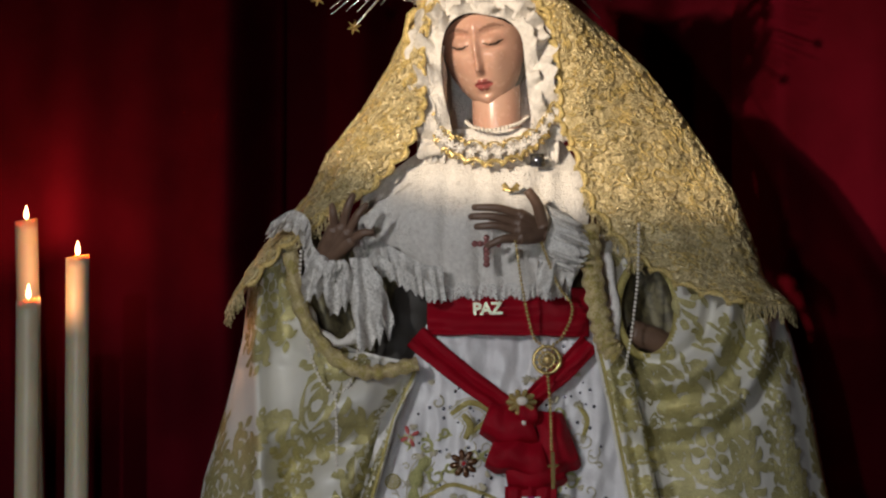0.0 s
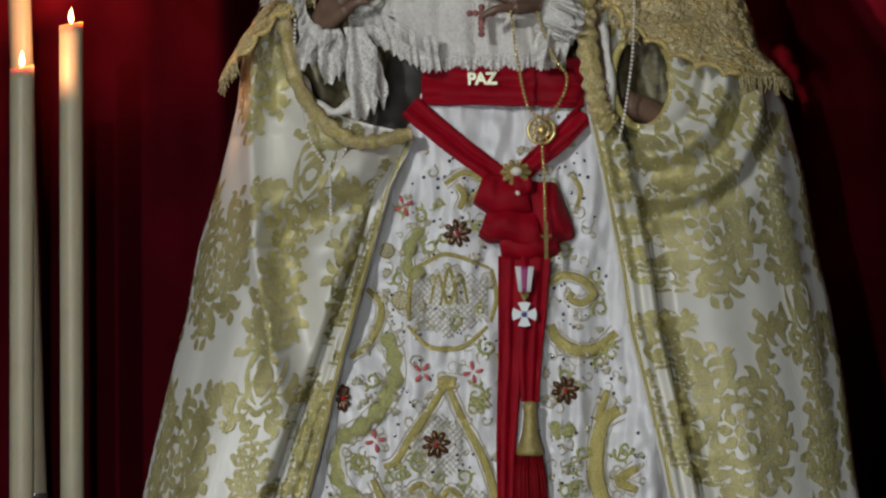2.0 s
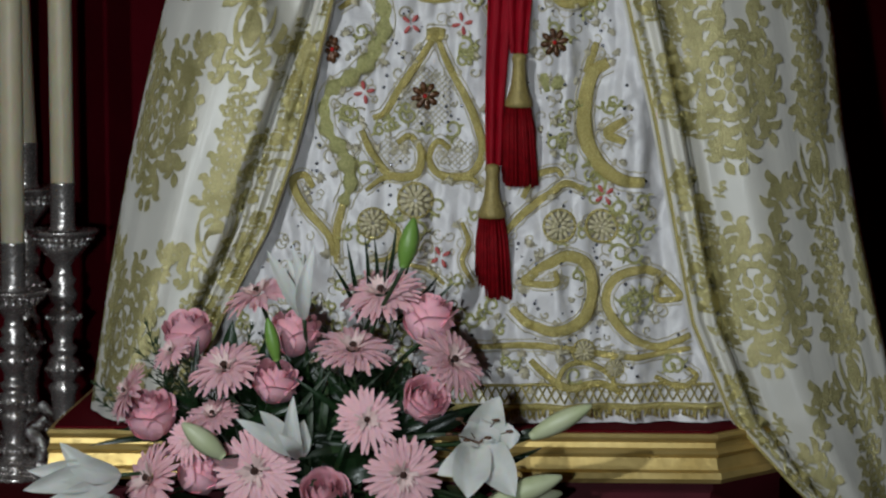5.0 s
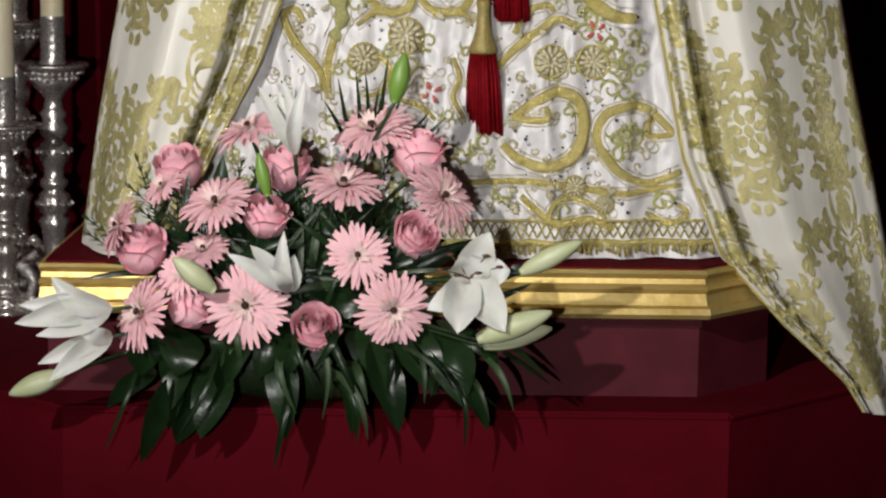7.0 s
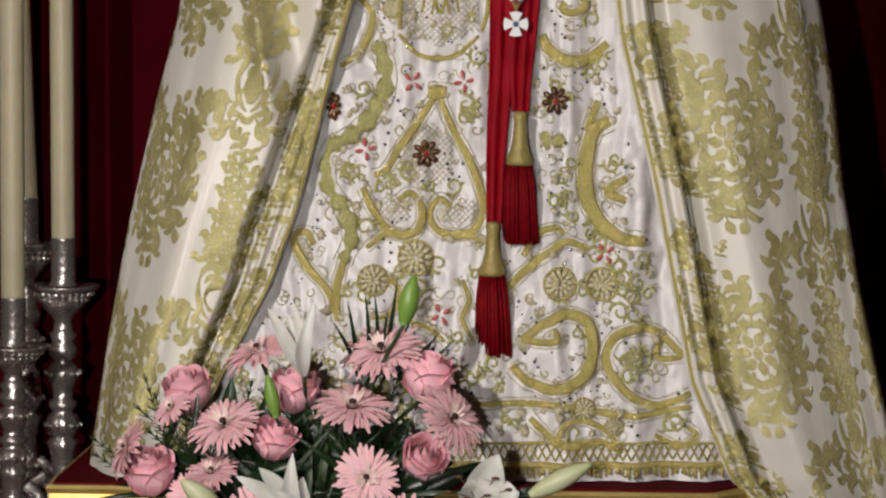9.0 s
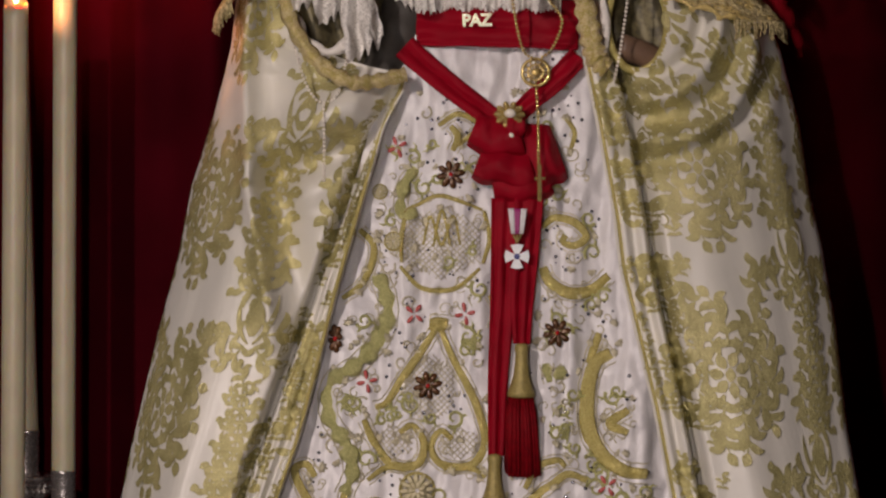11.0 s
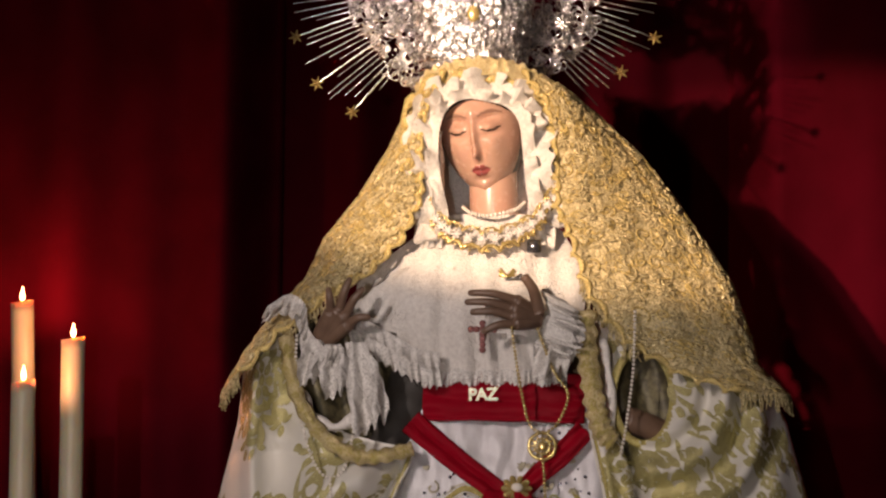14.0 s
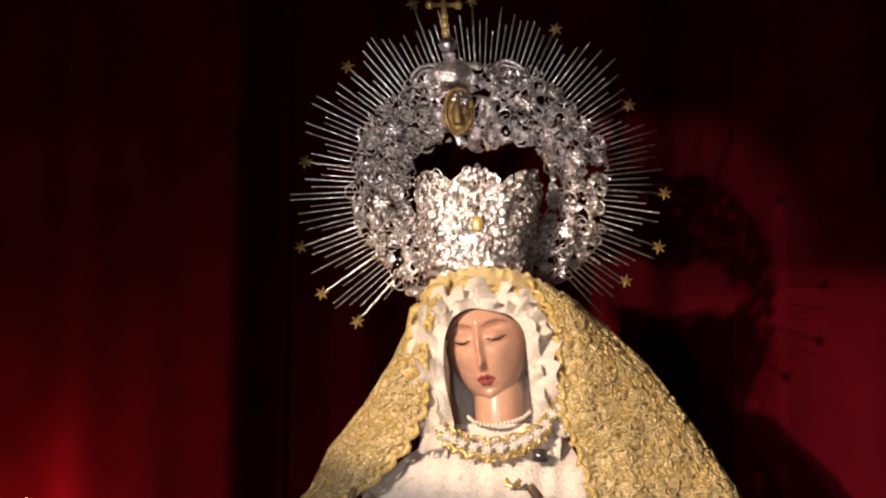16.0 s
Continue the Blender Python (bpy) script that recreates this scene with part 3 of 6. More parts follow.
# small couched scrolls that fill the ground between the large ones
CORDS = [p for _, line in GOLD for p in smooth_path([(x, z, 0) for x, z in line], 4)]
bm, count = bmesh.new(), 0
while count < 150:
    x, z = rnd.uniform(-0.42, 0.52), rnd.uniform(0.9, 1.9)
    if not inside_skirt(x, z, 0.03) or (0.1 < x < 0.2 and z > 1.1) or min(math.hypot(p.x - x, p.y - z) for p in CORDS) < 0.02:
        count += 0.05
        continue
    count += 1
    r0, turn, way = rnd.uniform(0.009, 0.018), rnd.uniform(0, 6.28), rnd.choice((1, -1))
    pts = [on_skirt(x + r0 * (1 - 0.7 * i / 19) * math.cos(turn + way * i * 0.36), z + r0 * (1 - 0.7 * i / 19) * math.sin(turn + way * i * 0.36), 0.002) for i in range(20)]
    tube(bm, pts, lambda t: 0.0034 - 0.0015 * t + 0.0006 * math.sin(t * 60), 6, 0.7)
    for k in (2, 7):
        d = (pts[k] - Vector((x, pts[k].y, z))).normalized()
        tube(bm, [pts[k], pts[k] + d * 0.008 - Vector((0, 0.002, 0)), pts[k] + d * 0.013 + Vector((d.z, 0, -d.x)) * 0.006 * way], lambda t: 0.0032 * (1.05 - t) ** 0.6, 5, 0.6)
tagged(part("small_scroll", bm, GREEN_THREAD, skirt, "small couched gold scrolls"), kind="stuff")

# small sprigs of gold leaves and quilting ridges that fill the ground
bm = bmesh.new()
count = 0
while count < 240:
    x, z = rnd.uniform(-0.42, 0.52), rnd.uniform(0.88, 1.95)
    if not inside_skirt(x, z, 0.025):
        continue
    count += 1
    turn, size = rnd.uniform(0, 6.28), rnd.uniform(0.007, 0.014)
    for k in range(5):
        a = turn + (k - 2) * 0.62
        c, d = on_skirt(x, z, 0.002), Vector((math.cos(a), 0, math.sin(a)))
        tube(bm, [c, c + d * size * 0.5 - Vector((0, 0.003, 0)), c + d * size * (1.1 - 0.12 * abs(k - 2))], lambda t: 0.0022 * (0.4 + math.sin(math.pi * min(1.0, t + 0.05))), 4, 0.6)
tagged(part("leaf_sprig", bm, PALE_THREAD, skirt, "small sprigs of gold leaves"), kind="stuff")

# metal fringe along the hem
bm = bmesh.new()
for k in range(60):
    x = -0.32 + 0.9 * k / 60
    for q in (-1, 1):
        tube(bm, [on_skirt(x, 0.872, 0.005), on_skirt(x + q * 0.015, 0.9, 0.004)], 0.0016, 4)
tube(bm, [on_skirt(-0.32 + 0.9 * k / 60, 0.902, 0.005) for k in range(61)], 0.003, 5)
for k in range(190):
    x = -0.3 + 0.86 * k / 189
    top = on_skirt(x, 0.862 + 0.004 * math.sin(k * 0.5), 0.006)
    tube(bm, [top, top + Vector((0.004 * math.sin(k * 1.7), -0.004, -0.008)), top + Vector((0.003 * math.sin(k * 2.9), -0.002, -0.017))], 0.0022, 4)
tube(bm, [on_skirt(-0.32 + 0.9 * k / 60, 0.864, 0.006) for k in range(61)], 0.006, 6)
tagged(part("fringe", bm, GOLD_THREAD, skirt, "gold bullion fringe"), kind="stuff")


# ---- the mantle ----
def rim(outer, z):
    """Where the fall turns out of sight: its x and y. It stands further forward towards the hem."""
    y = 4.86 + 0.24 * step(0.8, 1.9, z)
    return between(outer, 1.65 + (z - 1.65) * 5.1 / y) * y / 5.1, y


GROOVE_L = [(0.8, 0.22), (1.1, 0.23), (1.27, 0.24), (1.53, 0.155), (1.75, 0.09), (1.95, 0.05)]
RIDGE_L = [(1.3, -0.25), (1.54, -0.282), (1.765, -0.324), (1.98, -0.342), (2.2, -0.33)]


def bell(t, wide):
    return math.exp(-(t / wide) ** 2)


def mantle_at(side, z, th, lift=0.0):
    """The cloth at height z; th runs from the front edge (0) past the silhouette (half pi) to the back."""
    inner, outer = (INNER_L, OUTER_L) if side < 0 else (INNER_R, OUTER_R)
    xi, (xo, back) = between(inner, z), rim(outer, z)
    x = xi + (xo - xi) * math.sin(th)
    front = skirt_y(xi, z) - 0.045
    y = front + (back - front) * (1 - math.cos(th)) - 0.03 * math.sin(2 * th) ** 2
    # narrow pleats along the front edge, then a deep groove under the lip of the outer panel
    g = between(GROOVE_L, z) if side < 0 else 0.17
    hem = 1 - (step(1.87, 1.95, z) if side < 0 else step(1.98, 2.1, z))
    if th < g:
        y += 0.011 * math.cos(2 * math.pi * th / g * (3 if side < 0 else 2)) * hem
    y += (0.09 if side < 0 else 0.06) * bell(th - g, 0.024) * hem
    y -= 0.022 * step(g, g + 0.06, th) * (1 - step(g + 0.1, g + 0.7, th)) * hem
    # slow undulation of the heavy satin
    y += 0.03 * wave(th * 1.8 + side, z * 0.9, 2.0 + side) * math.sin(min(th, 1.57)) + 0.008 * wave(th * 5, z * 1.3, 6 + side)
    y += 0.013 * math.sin(th * 7 + z * 1.2 + side) * step(g + 0.1, g + 0.4, th) * (1 - step(1.2, 1.9, z))
    if side < 0:
        # a long ridge from the elbow with a hollow beside it, and the swag that hangs under the sleeve
        xr, on = between(RIDGE_L, z), step(1.38, 1.62, z) * (1 - step(2.05, 2.15, z))
        y += on * (0.06 * bell(x - xr - 0.055, 0.036) - 0.045 * bell(x - xr, 0.018))
        zl, on = 1.765 + 0.37 * (x + 0.3), step(-0.34, -0.28, x) * (1 - step(-0.14, -0.09, x))
        y += on * (0.055 * bell(z - zl, 0.03) - 0.045 * bell(z - zl - 0.08, 0.04) + 0.02 * bell(z - zl + 0.09, 0.03))
    else:
        # folds that hang in rings below the sleeve opening
        r = math.hypot(x - 0.385, (z - 2.08) * 0.9)
        on = step(0.07, 0.11, r) * (1 - step(0.2, 0.3, r)) * (1 - step(2.08, 2.16, z)) * step(0.3, 0.35, x)
        y += on * 0.026 * math.cos((r - 0.1) * 84 + wave(x * 7, z * 7, 1.0))
    return Vector((x, y - lift, z))


mantle = thing("mantle", (0.1, 5.3, 0.83), "ivory satin mantle with woven gold damask leaves", "mantle")


def hole(side, z, th):
    if side < 0:
        return False
    p = mantle_at(side, z, th)
    return ((p.x - 0.37) / 0.055) ** 2 + ((p.z - 2.06) / 0.085) ** 2 < 1


for side, z0 in ((-1, 0.836), (1, 0.56)):
    bm = bmesh.new()
    sheet(bm, 230, 230, lambda u, v: mantle_at(side, z0 + (2.2 - z0) * u, 2.75 * v), keep=lambda u, v: not hole(side, z0 + (2.2 - z0) * u, 2.75 * v))
    part("mantle_fall", bm, SATIN, mantle)
    # rolled gold edging along the front
    bm = bmesh.new()
    top = 2.19 if side > 0 else 1.95
    tube(bm, [mantle_at(side, z0 + (top - z0) * k / 90, 0.02, 0.004) for k in range(91)], 0.0035, 6)
    part("gold_edging", bm, GOLD_THREAD, mantle, "gold braid edging")
bm = bmesh.new()
tube(bm, [mantle_at(-1, 2.0 + 0.2 * k / 40, 0.03, 0.006) for k in range(41)], 0.009, 7)
part("sleeve_edging", bm, GOLD_THREAD, mantle, "gold braid edging")
bm = bmesh.new()
tube(bm, [Vector((0.37 + 0.056 * math.cos(a), 4.89 + 0.02 * math.cos(a), 2.06 + 0.086 * math.sin(a))) for a in (2 * math.pi * k / 30 for k in range(31))], 0.008, 7)
part("sleeve_edging", bm, GOLD_THREAD, mantle, "gold braid edging")


def lobe(bm, place, a, b, turn, length, width, curl=0.0, n=4):
    """One woven tongue: narrow foot, full belly, rounded end."""
    if not place(a, b, True) or not place(a + math.cos(turn + curl * 0.5) * length, b + math.sin(turn + curl * 0.5) * length, True):
        return
    x, z, d, rows = a, b, turn, []
    for i in range(n + 1):
        t = i / n
        w = width * (0.2 + 0.95 * math.sin(math.pi * (0.04 + 0.8 * t))) * (1 - 0.85 * t ** 4)
        s = Vector((-math.sin(d), math.cos(d)))
        rows.append([bm.verts.new(place(x + s.x * w * q, z + s.y * w * q)) for q in (1, -1)])
        x += math.cos(d) * length / n
        z += math.sin(d) * length / n
        d += curl / n
    for p, q in zip(rows, rows[1:]):
        bm.faces.new((p[0], p[1], q[1], q[0]))


def acanthus(bm, place, a, b, turn, length, width, curl, lobes=4):
    """A leaf cut into curling tongues on both sides of a rib, with a rounded tip."""
    x, z, d = a, b, turn
    lobe(bm, place, a, b, turn, length * 0.9, width * 0.13, curl, 7)
    for i in range(lobes):
        t = (i + 0.5) / lobes
        size = 0.55 + 0.75 * math.sin(math.pi * (0.12 + 0.7 * t))
        for q in (-1, 1):
            lobe(bm, place, x, z, d + q * (0.95 - 0.45 * t), width * 1.25 * size, width * 0.24 * size, q * (1.7 if (i + q) % 3 else -0.9), 6)
        x += math.cos(d) * length * 0.86 / lobes
        z += math.sin(d) * length * 0.86 / lobes
        d += curl / lobes
    lobe(bm, place, x, z, d, width * 0.9, width * 0.34, curl * 0.5, 5)


def damask_medallion(bm, place, a, b, s):
    """A flower head ringed by ten cut leaves, taller than wide."""
    lobe(bm, place, a, b - 0.011 * s, math.pi / 2, 0.022 * s, 0.008 * s, 0, 6)
    for k in range(7):
        t = 2 * math.pi * k / 7
        lobe(bm, place, a + 0.011 * s * math.cos(t), b + 0.012 * s * math.sin(t), t, 0.024 * s, 0.0085 * s, 0.5)
    for k in range(11):
        t = math.pi / 2 + 2 * math.pi * k / 11
        reach = (0.062 + 0.03 * abs(math.sin(t)) ** 2) * s
        acanthus(bm, place, a + 0.036 * s * math.cos(t), b + 0.042 * s * math.sin(t), t + 0.25 * math.cos(t), reach, 0.024 * s, 0.75 * (1 if math.cos(t) < 0 else -1), 4)
    for q in (-1, 1):
        for t in (0.5, 1.1, 2.2, 2.7):
            lobe(bm, place, a + q * 0.028 * s * math.sin(t), b + 0.033 * s * math.cos(t), math.pi / 2 - q * t, 0.03 * s, 0.006 * s, q * 1.4, 5)


def damask_frond(bm, place, a, b, s, flip):
    """A fruit that bears a tall leafy stem and two low curling branches."""
    up = math.pi / 2
    lobe(bm, place, a, b - 0.03 * s, up, 0.058 * s, 0.017 * s, 0, 9)
    for q in (-1, 1):
        lobe(bm, place, a + q * 0.004 * s, b - 0.042 * s, up - q * 0.85, 0.085 * s, 0.0045 * s, q * 1.15, 8)
        x, z, d = a + q * 0.022 * s, b - 0.03 * s, up - q * 1.75
        for k in range(3):
            acanthus(bm, place, x, z, d + q * (0.5 - 0.5 * k), (0.072 - 0.008 * k) * s, 0.022 * s, q * (1.3 if k % 2 else -1.2), 3)
            x += math.cos(d) * 0.034 * s
            z += math.sin(d) * 0.034 * s
        acanthus(bm, place, a + q * 0.012 * s, b - 0.045 * s, -up + q * 0.5, 0.06 * s, 0.02 * s, q * 1.2, 3)
    x, z, d = a, b + 0.028 * s, up + flip * 0.22
    for k in range(9):
        fall = 1.1 - 0.055 * k
        for q in (-1, 1):
            acanthus(bm, place, x, z, d + q * 0.72, 0.062 * s * fall, 0.018 * s * fall, q * (1.1 if (k + (q > 0)) % 2 else 0.3), 3)
        lobe(bm, place, x, z, d, 0.03 * s, 0.0022 * s, 0, 2)
        x += math.cos(d) * 0.0225 * s
        z += math.sin(d) * 0.0225 * s
        d -= flip * 0.05
    acanthus(bm, place, x, z, d, 0.04 * s, 0.016 * s, 0.2, 3)


WRAP = 0.36


def damask_place(side, z0):
    """Turns a way round the fall, counted from its silhouette to the front, and a height into a point on the cloth."""
    inner, outer = (INNER_L, OUTER_L) if side < 0 else (INNER_R, OUTER_R)
    jitter = random.Random(7)

    def place(a, b, ask=False):
        z = max(z0, min(2.19, b))
        w = abs(rim(outer, z)[0] - between(inner, z))
        if a < 0:
            th = math.pi / 2 - a / WRAP
        else:
            near = min(a, 0.5)
            off = WRAP * (1 - math.cos(near / WRAP)) + (a - near) * math.sin(0.5 / WRAP)
            th = math.asin(max(0.0, min(1.0, 1 - off / w)))
        if ask:
            return 0.012 < th < 2.3 and z0 + 0.01 < b < 2.17 and not hole(side, z, th)
        return mantle_at(side, z, min(2.6, th), 0.003 + 0.0014 * jitter.random())
    return place


for side, z0, flower_at, flower_z, frond_z in ((-1, 0.836, 0.19, 1.72, 1.524), (1, 0.56, 0.43, 1.8, 1.655)):
    place, bm = damask_place(side, z0), bmesh.new()
    for row in range(-2, 5):
        for col in range(-1, 3):
            size = 1.0 + 0.05 * math.sin(row * 1.9 + col * 2.7)
            damask_medallion(bm, place, flower_at + 0.385 * col, flower_z - 0.366 * row, size * 1.13)
            damask_frond(bm, place, flower_at - 0.19 + 0.385 * col, frond_z - 0.366 * row, size * 1.12, 1 if (row + col) % 2 else -1)
    if side > 0:
        # leaves that follow the hanging folds under the sleeve
        for r, n in ((0.125, 6), (0.18, 8), (0.235, 9)):
            for k in range(n):
                t = -2.5 + 2.2 * (k + 0.5) / n
                x, z = 0.385 + r * math.cos(t), 2.08 + r * math.sin(t)
                off = max(0.0, min(WRAP * 1.2, rim(OUTER_R, z)[0] - x))
                acanthus(bm, place, WRAP * math.acos(1 - off / WRAP), z, math.pi / 2 - t + (0.5 if k % 2 else -0.4), 0.05, 0.018, 0.8 if k % 2 else -0.8, 3)
    # the same leaves, folded small, on the pleats of the front edge
    inner, outer = (INNER_L, OUTER_L) if side < 0 else (INNER_R, OUTER_R)

    def pleat_place(a, b, ask=False):
        w = abs(rim(outer, b)[0] - between(inner, b))
        return z0 + 0.02 < b < (1.92 if side < 0 else 2.1) and a > 0 if ask else mantle_at(side, max(z0, b), max(0.0, a / w), 0.003)
    z, rnd = z0 + 0.03, random.Random(3)
    while z < 1.95:
        w = abs(rim(outer, z)[0] - between(inner, z))
        g = between(GROOVE_L, z) if side < 0 else 0.3
        for q in (0.12, 0.38, 0.62, 0.88):
            if rnd.random() < 0.5:
                acanthus(bm, pleat_place, w * g * q, z, 1.5 + rnd.uniform(-0.3, 0.3), 0.03, 0.009 + 0.004 * rnd.random(), rnd.uniform(-0.8, 0.8), 3)
        z += 0.034
    tagged(part("damask_leaf", bm, DAMASK, mantle, "woven gold damask leaves"), kind="stuff")

# the gold lace band that hangs round each sleeve opening
for line, wide in (([(-0.275, 4.85, 2.16), (-0.255, 4.835, 2.06), (-0.21, 4.82, 1.985), (-0.15, 4.815, 1.945), (-0.1, 4.828, 1.945), (-0.045, 4.845, 1.96)], 0.024),
                   ([(0.262, 4.85, 2.21), (0.268, 4.84, 2.12), (0.28, 4.835, 2.04), (0.295, 4.84, 1.99), (0.315, 4.85, 1.975)], 0.036)):
    path, bm = smooth_path(line, 14), bmesh.new()
    n = len(path) - 1

    def band_at(u, v):
        i = min(n - 1, int(u * n))
        p = path[i].lerp(path[i + 1], u * n - i)
        d = (path[i + 1] - path[i]).normalized()
        edge = 1 + 0.18 * math.sin(u * 70) * abs(2 * v - 1)
        return p + Vector((-d.z, 0, d.x)) * wide * (v - 0.5) * edge + Vector((0, -0.012 * math.sin(math.pi * v) + 0.006 * wave(u * 16, v * 3, wide), 0))
    sheet(bm, 90, 8, band_at)
    border = part("lace_border", thicken(bm, 0.002), VEIL_FLOWER, mantle, "gold lace border of the sleeve")
    bm, rnd = bmesh.new(), random.Random(17)
    for k in range(130):
        u, v = rnd.uniform(0.02, 0.97), rnd.uniform(0.08, 0.92)
        r, turn = rnd.uniform(0.002, 0.006), rnd.uniform(0, 6.28)
        tube(bm, [band_at(min(0.99, max(0, u + r * 3 * math.sin(turn + 0.7 * i) * (1 - 0.1 * i))), v + r / wide * math.cos(turn + 0.7 * i) * (1 - 0.1 * i)) - Vector((0, 0.003, 0)) for i in range(8)], 0.0013, 4)
    tagged(part("border_relief", bm, GOLD_THREAD, border, "looped gold thread"), kind="stuff")
# dark sleeves, and lining sheets filling the openings, their gold darkened for the shade inside
lining = thing("inner_sleeves", (0.1, 5.05, 1.95), "dark grey green sleeves under the mantle", "sleeves")
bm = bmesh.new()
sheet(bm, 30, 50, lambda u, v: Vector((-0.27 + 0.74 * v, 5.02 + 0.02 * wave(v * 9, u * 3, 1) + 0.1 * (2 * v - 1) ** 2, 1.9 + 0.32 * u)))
part("back_lining", bm, BROCADE_SHADED, lining, "gold brocade lining with shade put into its colour")
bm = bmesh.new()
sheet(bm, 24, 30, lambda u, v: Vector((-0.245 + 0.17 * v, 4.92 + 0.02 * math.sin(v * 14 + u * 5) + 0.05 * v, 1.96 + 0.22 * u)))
part("sleeve_lining", bm, BROCADE_SHADED, lining, "gold brocade lining with shade put into its colour")
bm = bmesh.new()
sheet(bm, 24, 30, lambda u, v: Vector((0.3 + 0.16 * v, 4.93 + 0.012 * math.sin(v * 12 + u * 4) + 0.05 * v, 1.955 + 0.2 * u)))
part("sleeve_lining", bm, BROCADE_SHADED, lining, "gold brocade lining with shade put into its colour")
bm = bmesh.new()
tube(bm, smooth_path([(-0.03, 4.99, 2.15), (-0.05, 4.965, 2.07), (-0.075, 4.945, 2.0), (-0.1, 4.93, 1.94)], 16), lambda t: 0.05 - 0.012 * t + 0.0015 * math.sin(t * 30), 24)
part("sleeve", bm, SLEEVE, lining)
bm = bmesh.new()
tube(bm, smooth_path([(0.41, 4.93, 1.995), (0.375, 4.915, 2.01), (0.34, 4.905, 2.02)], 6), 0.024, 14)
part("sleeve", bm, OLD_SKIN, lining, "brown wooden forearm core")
bm = bmesh.new()
tube(bm, smooth_path([(-0.245, 4.87, 2.06), (-0.225, 4.85, 2.02), (-0.19, 4.84, 1.997), (-0.155, 4.84, 2.012), (-0.145, 4.85, 2.06)], 7), lambda t: 0.009 + 0.003 * math.sin(t * 20), 9)
part("white_lining", bm, LACE, lining, "rolled white silk lining")
bm = bmesh.new()
tube(bm, smooth_path([(0.295, 4.87, 2.16), (0.305, 4.86, 2.1), (0.312, 4.86, 2.03), (0.306, 4.86, 1.985)], 7), lambda t: 0.008 + 0.002 * math.sin(t * 15), 9)
part("white_lining", bm, LACE, lining, "rolled white silk lining")


# ---- statue: one plain carved mesh ----
def carve_head(bm):
    c = Vector((0.08, 4.985, 2.562))
    turn = Euler((radians(18), radians(-6), radians(-14))).to_matrix()

    def dent(a, b, ca, cb, wa, wb):
        return math.exp(-((a - ca) / wa) ** 2 - ((b - cb) / wb) ** 2)

    def f(u, v):
        lat, lon = math.pi * (u - 0.5), 2 * math.pi * v
        d = Vector((math.cos(lat) * math.sin(lon), -math.cos(lat) * math.cos(lon), math.sin(lat)))
        a, b, facing = d.x / 0.72, d.z, max(0.0, -d.y)
        p = Vector((d.x * 0.08, d.y * 0.094, d.z * 0.124))
        if b < 0:
            p.x *= 1 - 0.3 * b * b
        if facing > 0:
            out = 0.017 * dent(a, b, 0, -0.25, 0.13, 0.08) + 0.015 * dent(a, b, 0, -0.02, 0.1, 0.27)
            out += 0.005 * dent(a, b, 0, 0.4, 0.8, 0.12)
            for q in (-0.55, 0.55):
                out += 0.009 * dent(a, b, q, 0.15, 0.2, 0.085) - 0.012 * dent(a, b, q * 0.9, 0.25, 0.3, 0.06) - 0.007 * dent(a, b, q, 0.03, 0.25, 0.05)
                out += 0.006 * dent(a, b, q * 1.05, -0.14, 0.26, 0.2) - 0.005 * dent(a, b, q * 0.32, -0.24, 0.05, 0.08)
            out += 0.007 * dent(a, b, 0, -0.455, 0.2, 0.04) + 0.0075 * dent(a, b, 0, -0.555, 0.17, 0.045) - 0.006 * dent(a, b, 0, -0.505, 0.26, 0.016)
            out += 0.008 * dent(a, b, 0, -0.8, 0.27, 0.13) - 0.005 * dent(a, b, 0, -0.65, 0.25, 0.05)
            p.y -= out * step(0.15, 0.5, facing)
        return c + turn @ p
    vs = sheet(bm, 160, 180, f, closed=True)
    for face in bm.faces:
        q = turn.inverted() @ (face.calc_center_median() - c)
        a, b = q.x / (0.08 * 0.72), q.z / 0.124
        e = abs(abs(a) - 0.55)
        if q.y > -0.032 or b > 0.56 - 0.22 * abs(a) ** 2:
            face.material_index = 1
        elif abs(b + 0.505) < 0.085 * (1 - (abs(a) / 0.33) ** 2) + (0.012 if abs(abs(a) - 0.1) < 0.06 else 0):
            face.material_index = 2
        # painted lash line, made wider to take in the eyelid's shadow
        elif e < 0.3 and abs(b - 0.08 - 0.4 * e * e) < 0.024 - 0.04 * e:
            face.material_index = 1
        elif e < 0.38 and abs(b - 0.36 + 0.45 * e * e) < 0.024 - 0.03 * e:
            face.material_index = 4


def carve_fingers(bm, wrist, knuckles, tips, mat):
    """A carved palm that runs out in tapering fingers."""
    w = Vector(wrist)
    for k, t in zip(knuckles, tips):
        k, t = Vector(k), Vector(t)
        tube(bm, smooth_path([w, w.lerp(k, 0.6), k], 5), lambda s: 0.02 - 0.008 * s, 10, mat=mat)
        mid = k.lerp(t, 0.5) + Vector((0, -0.008, 0.004))
        tube(bm, smooth_path([k, mid, t], 6), lambda s: 0.0088 - 0.003 * s, 10, mat=mat)
        ball(bm, t, 0.0058, 8, 5, mat=mat)


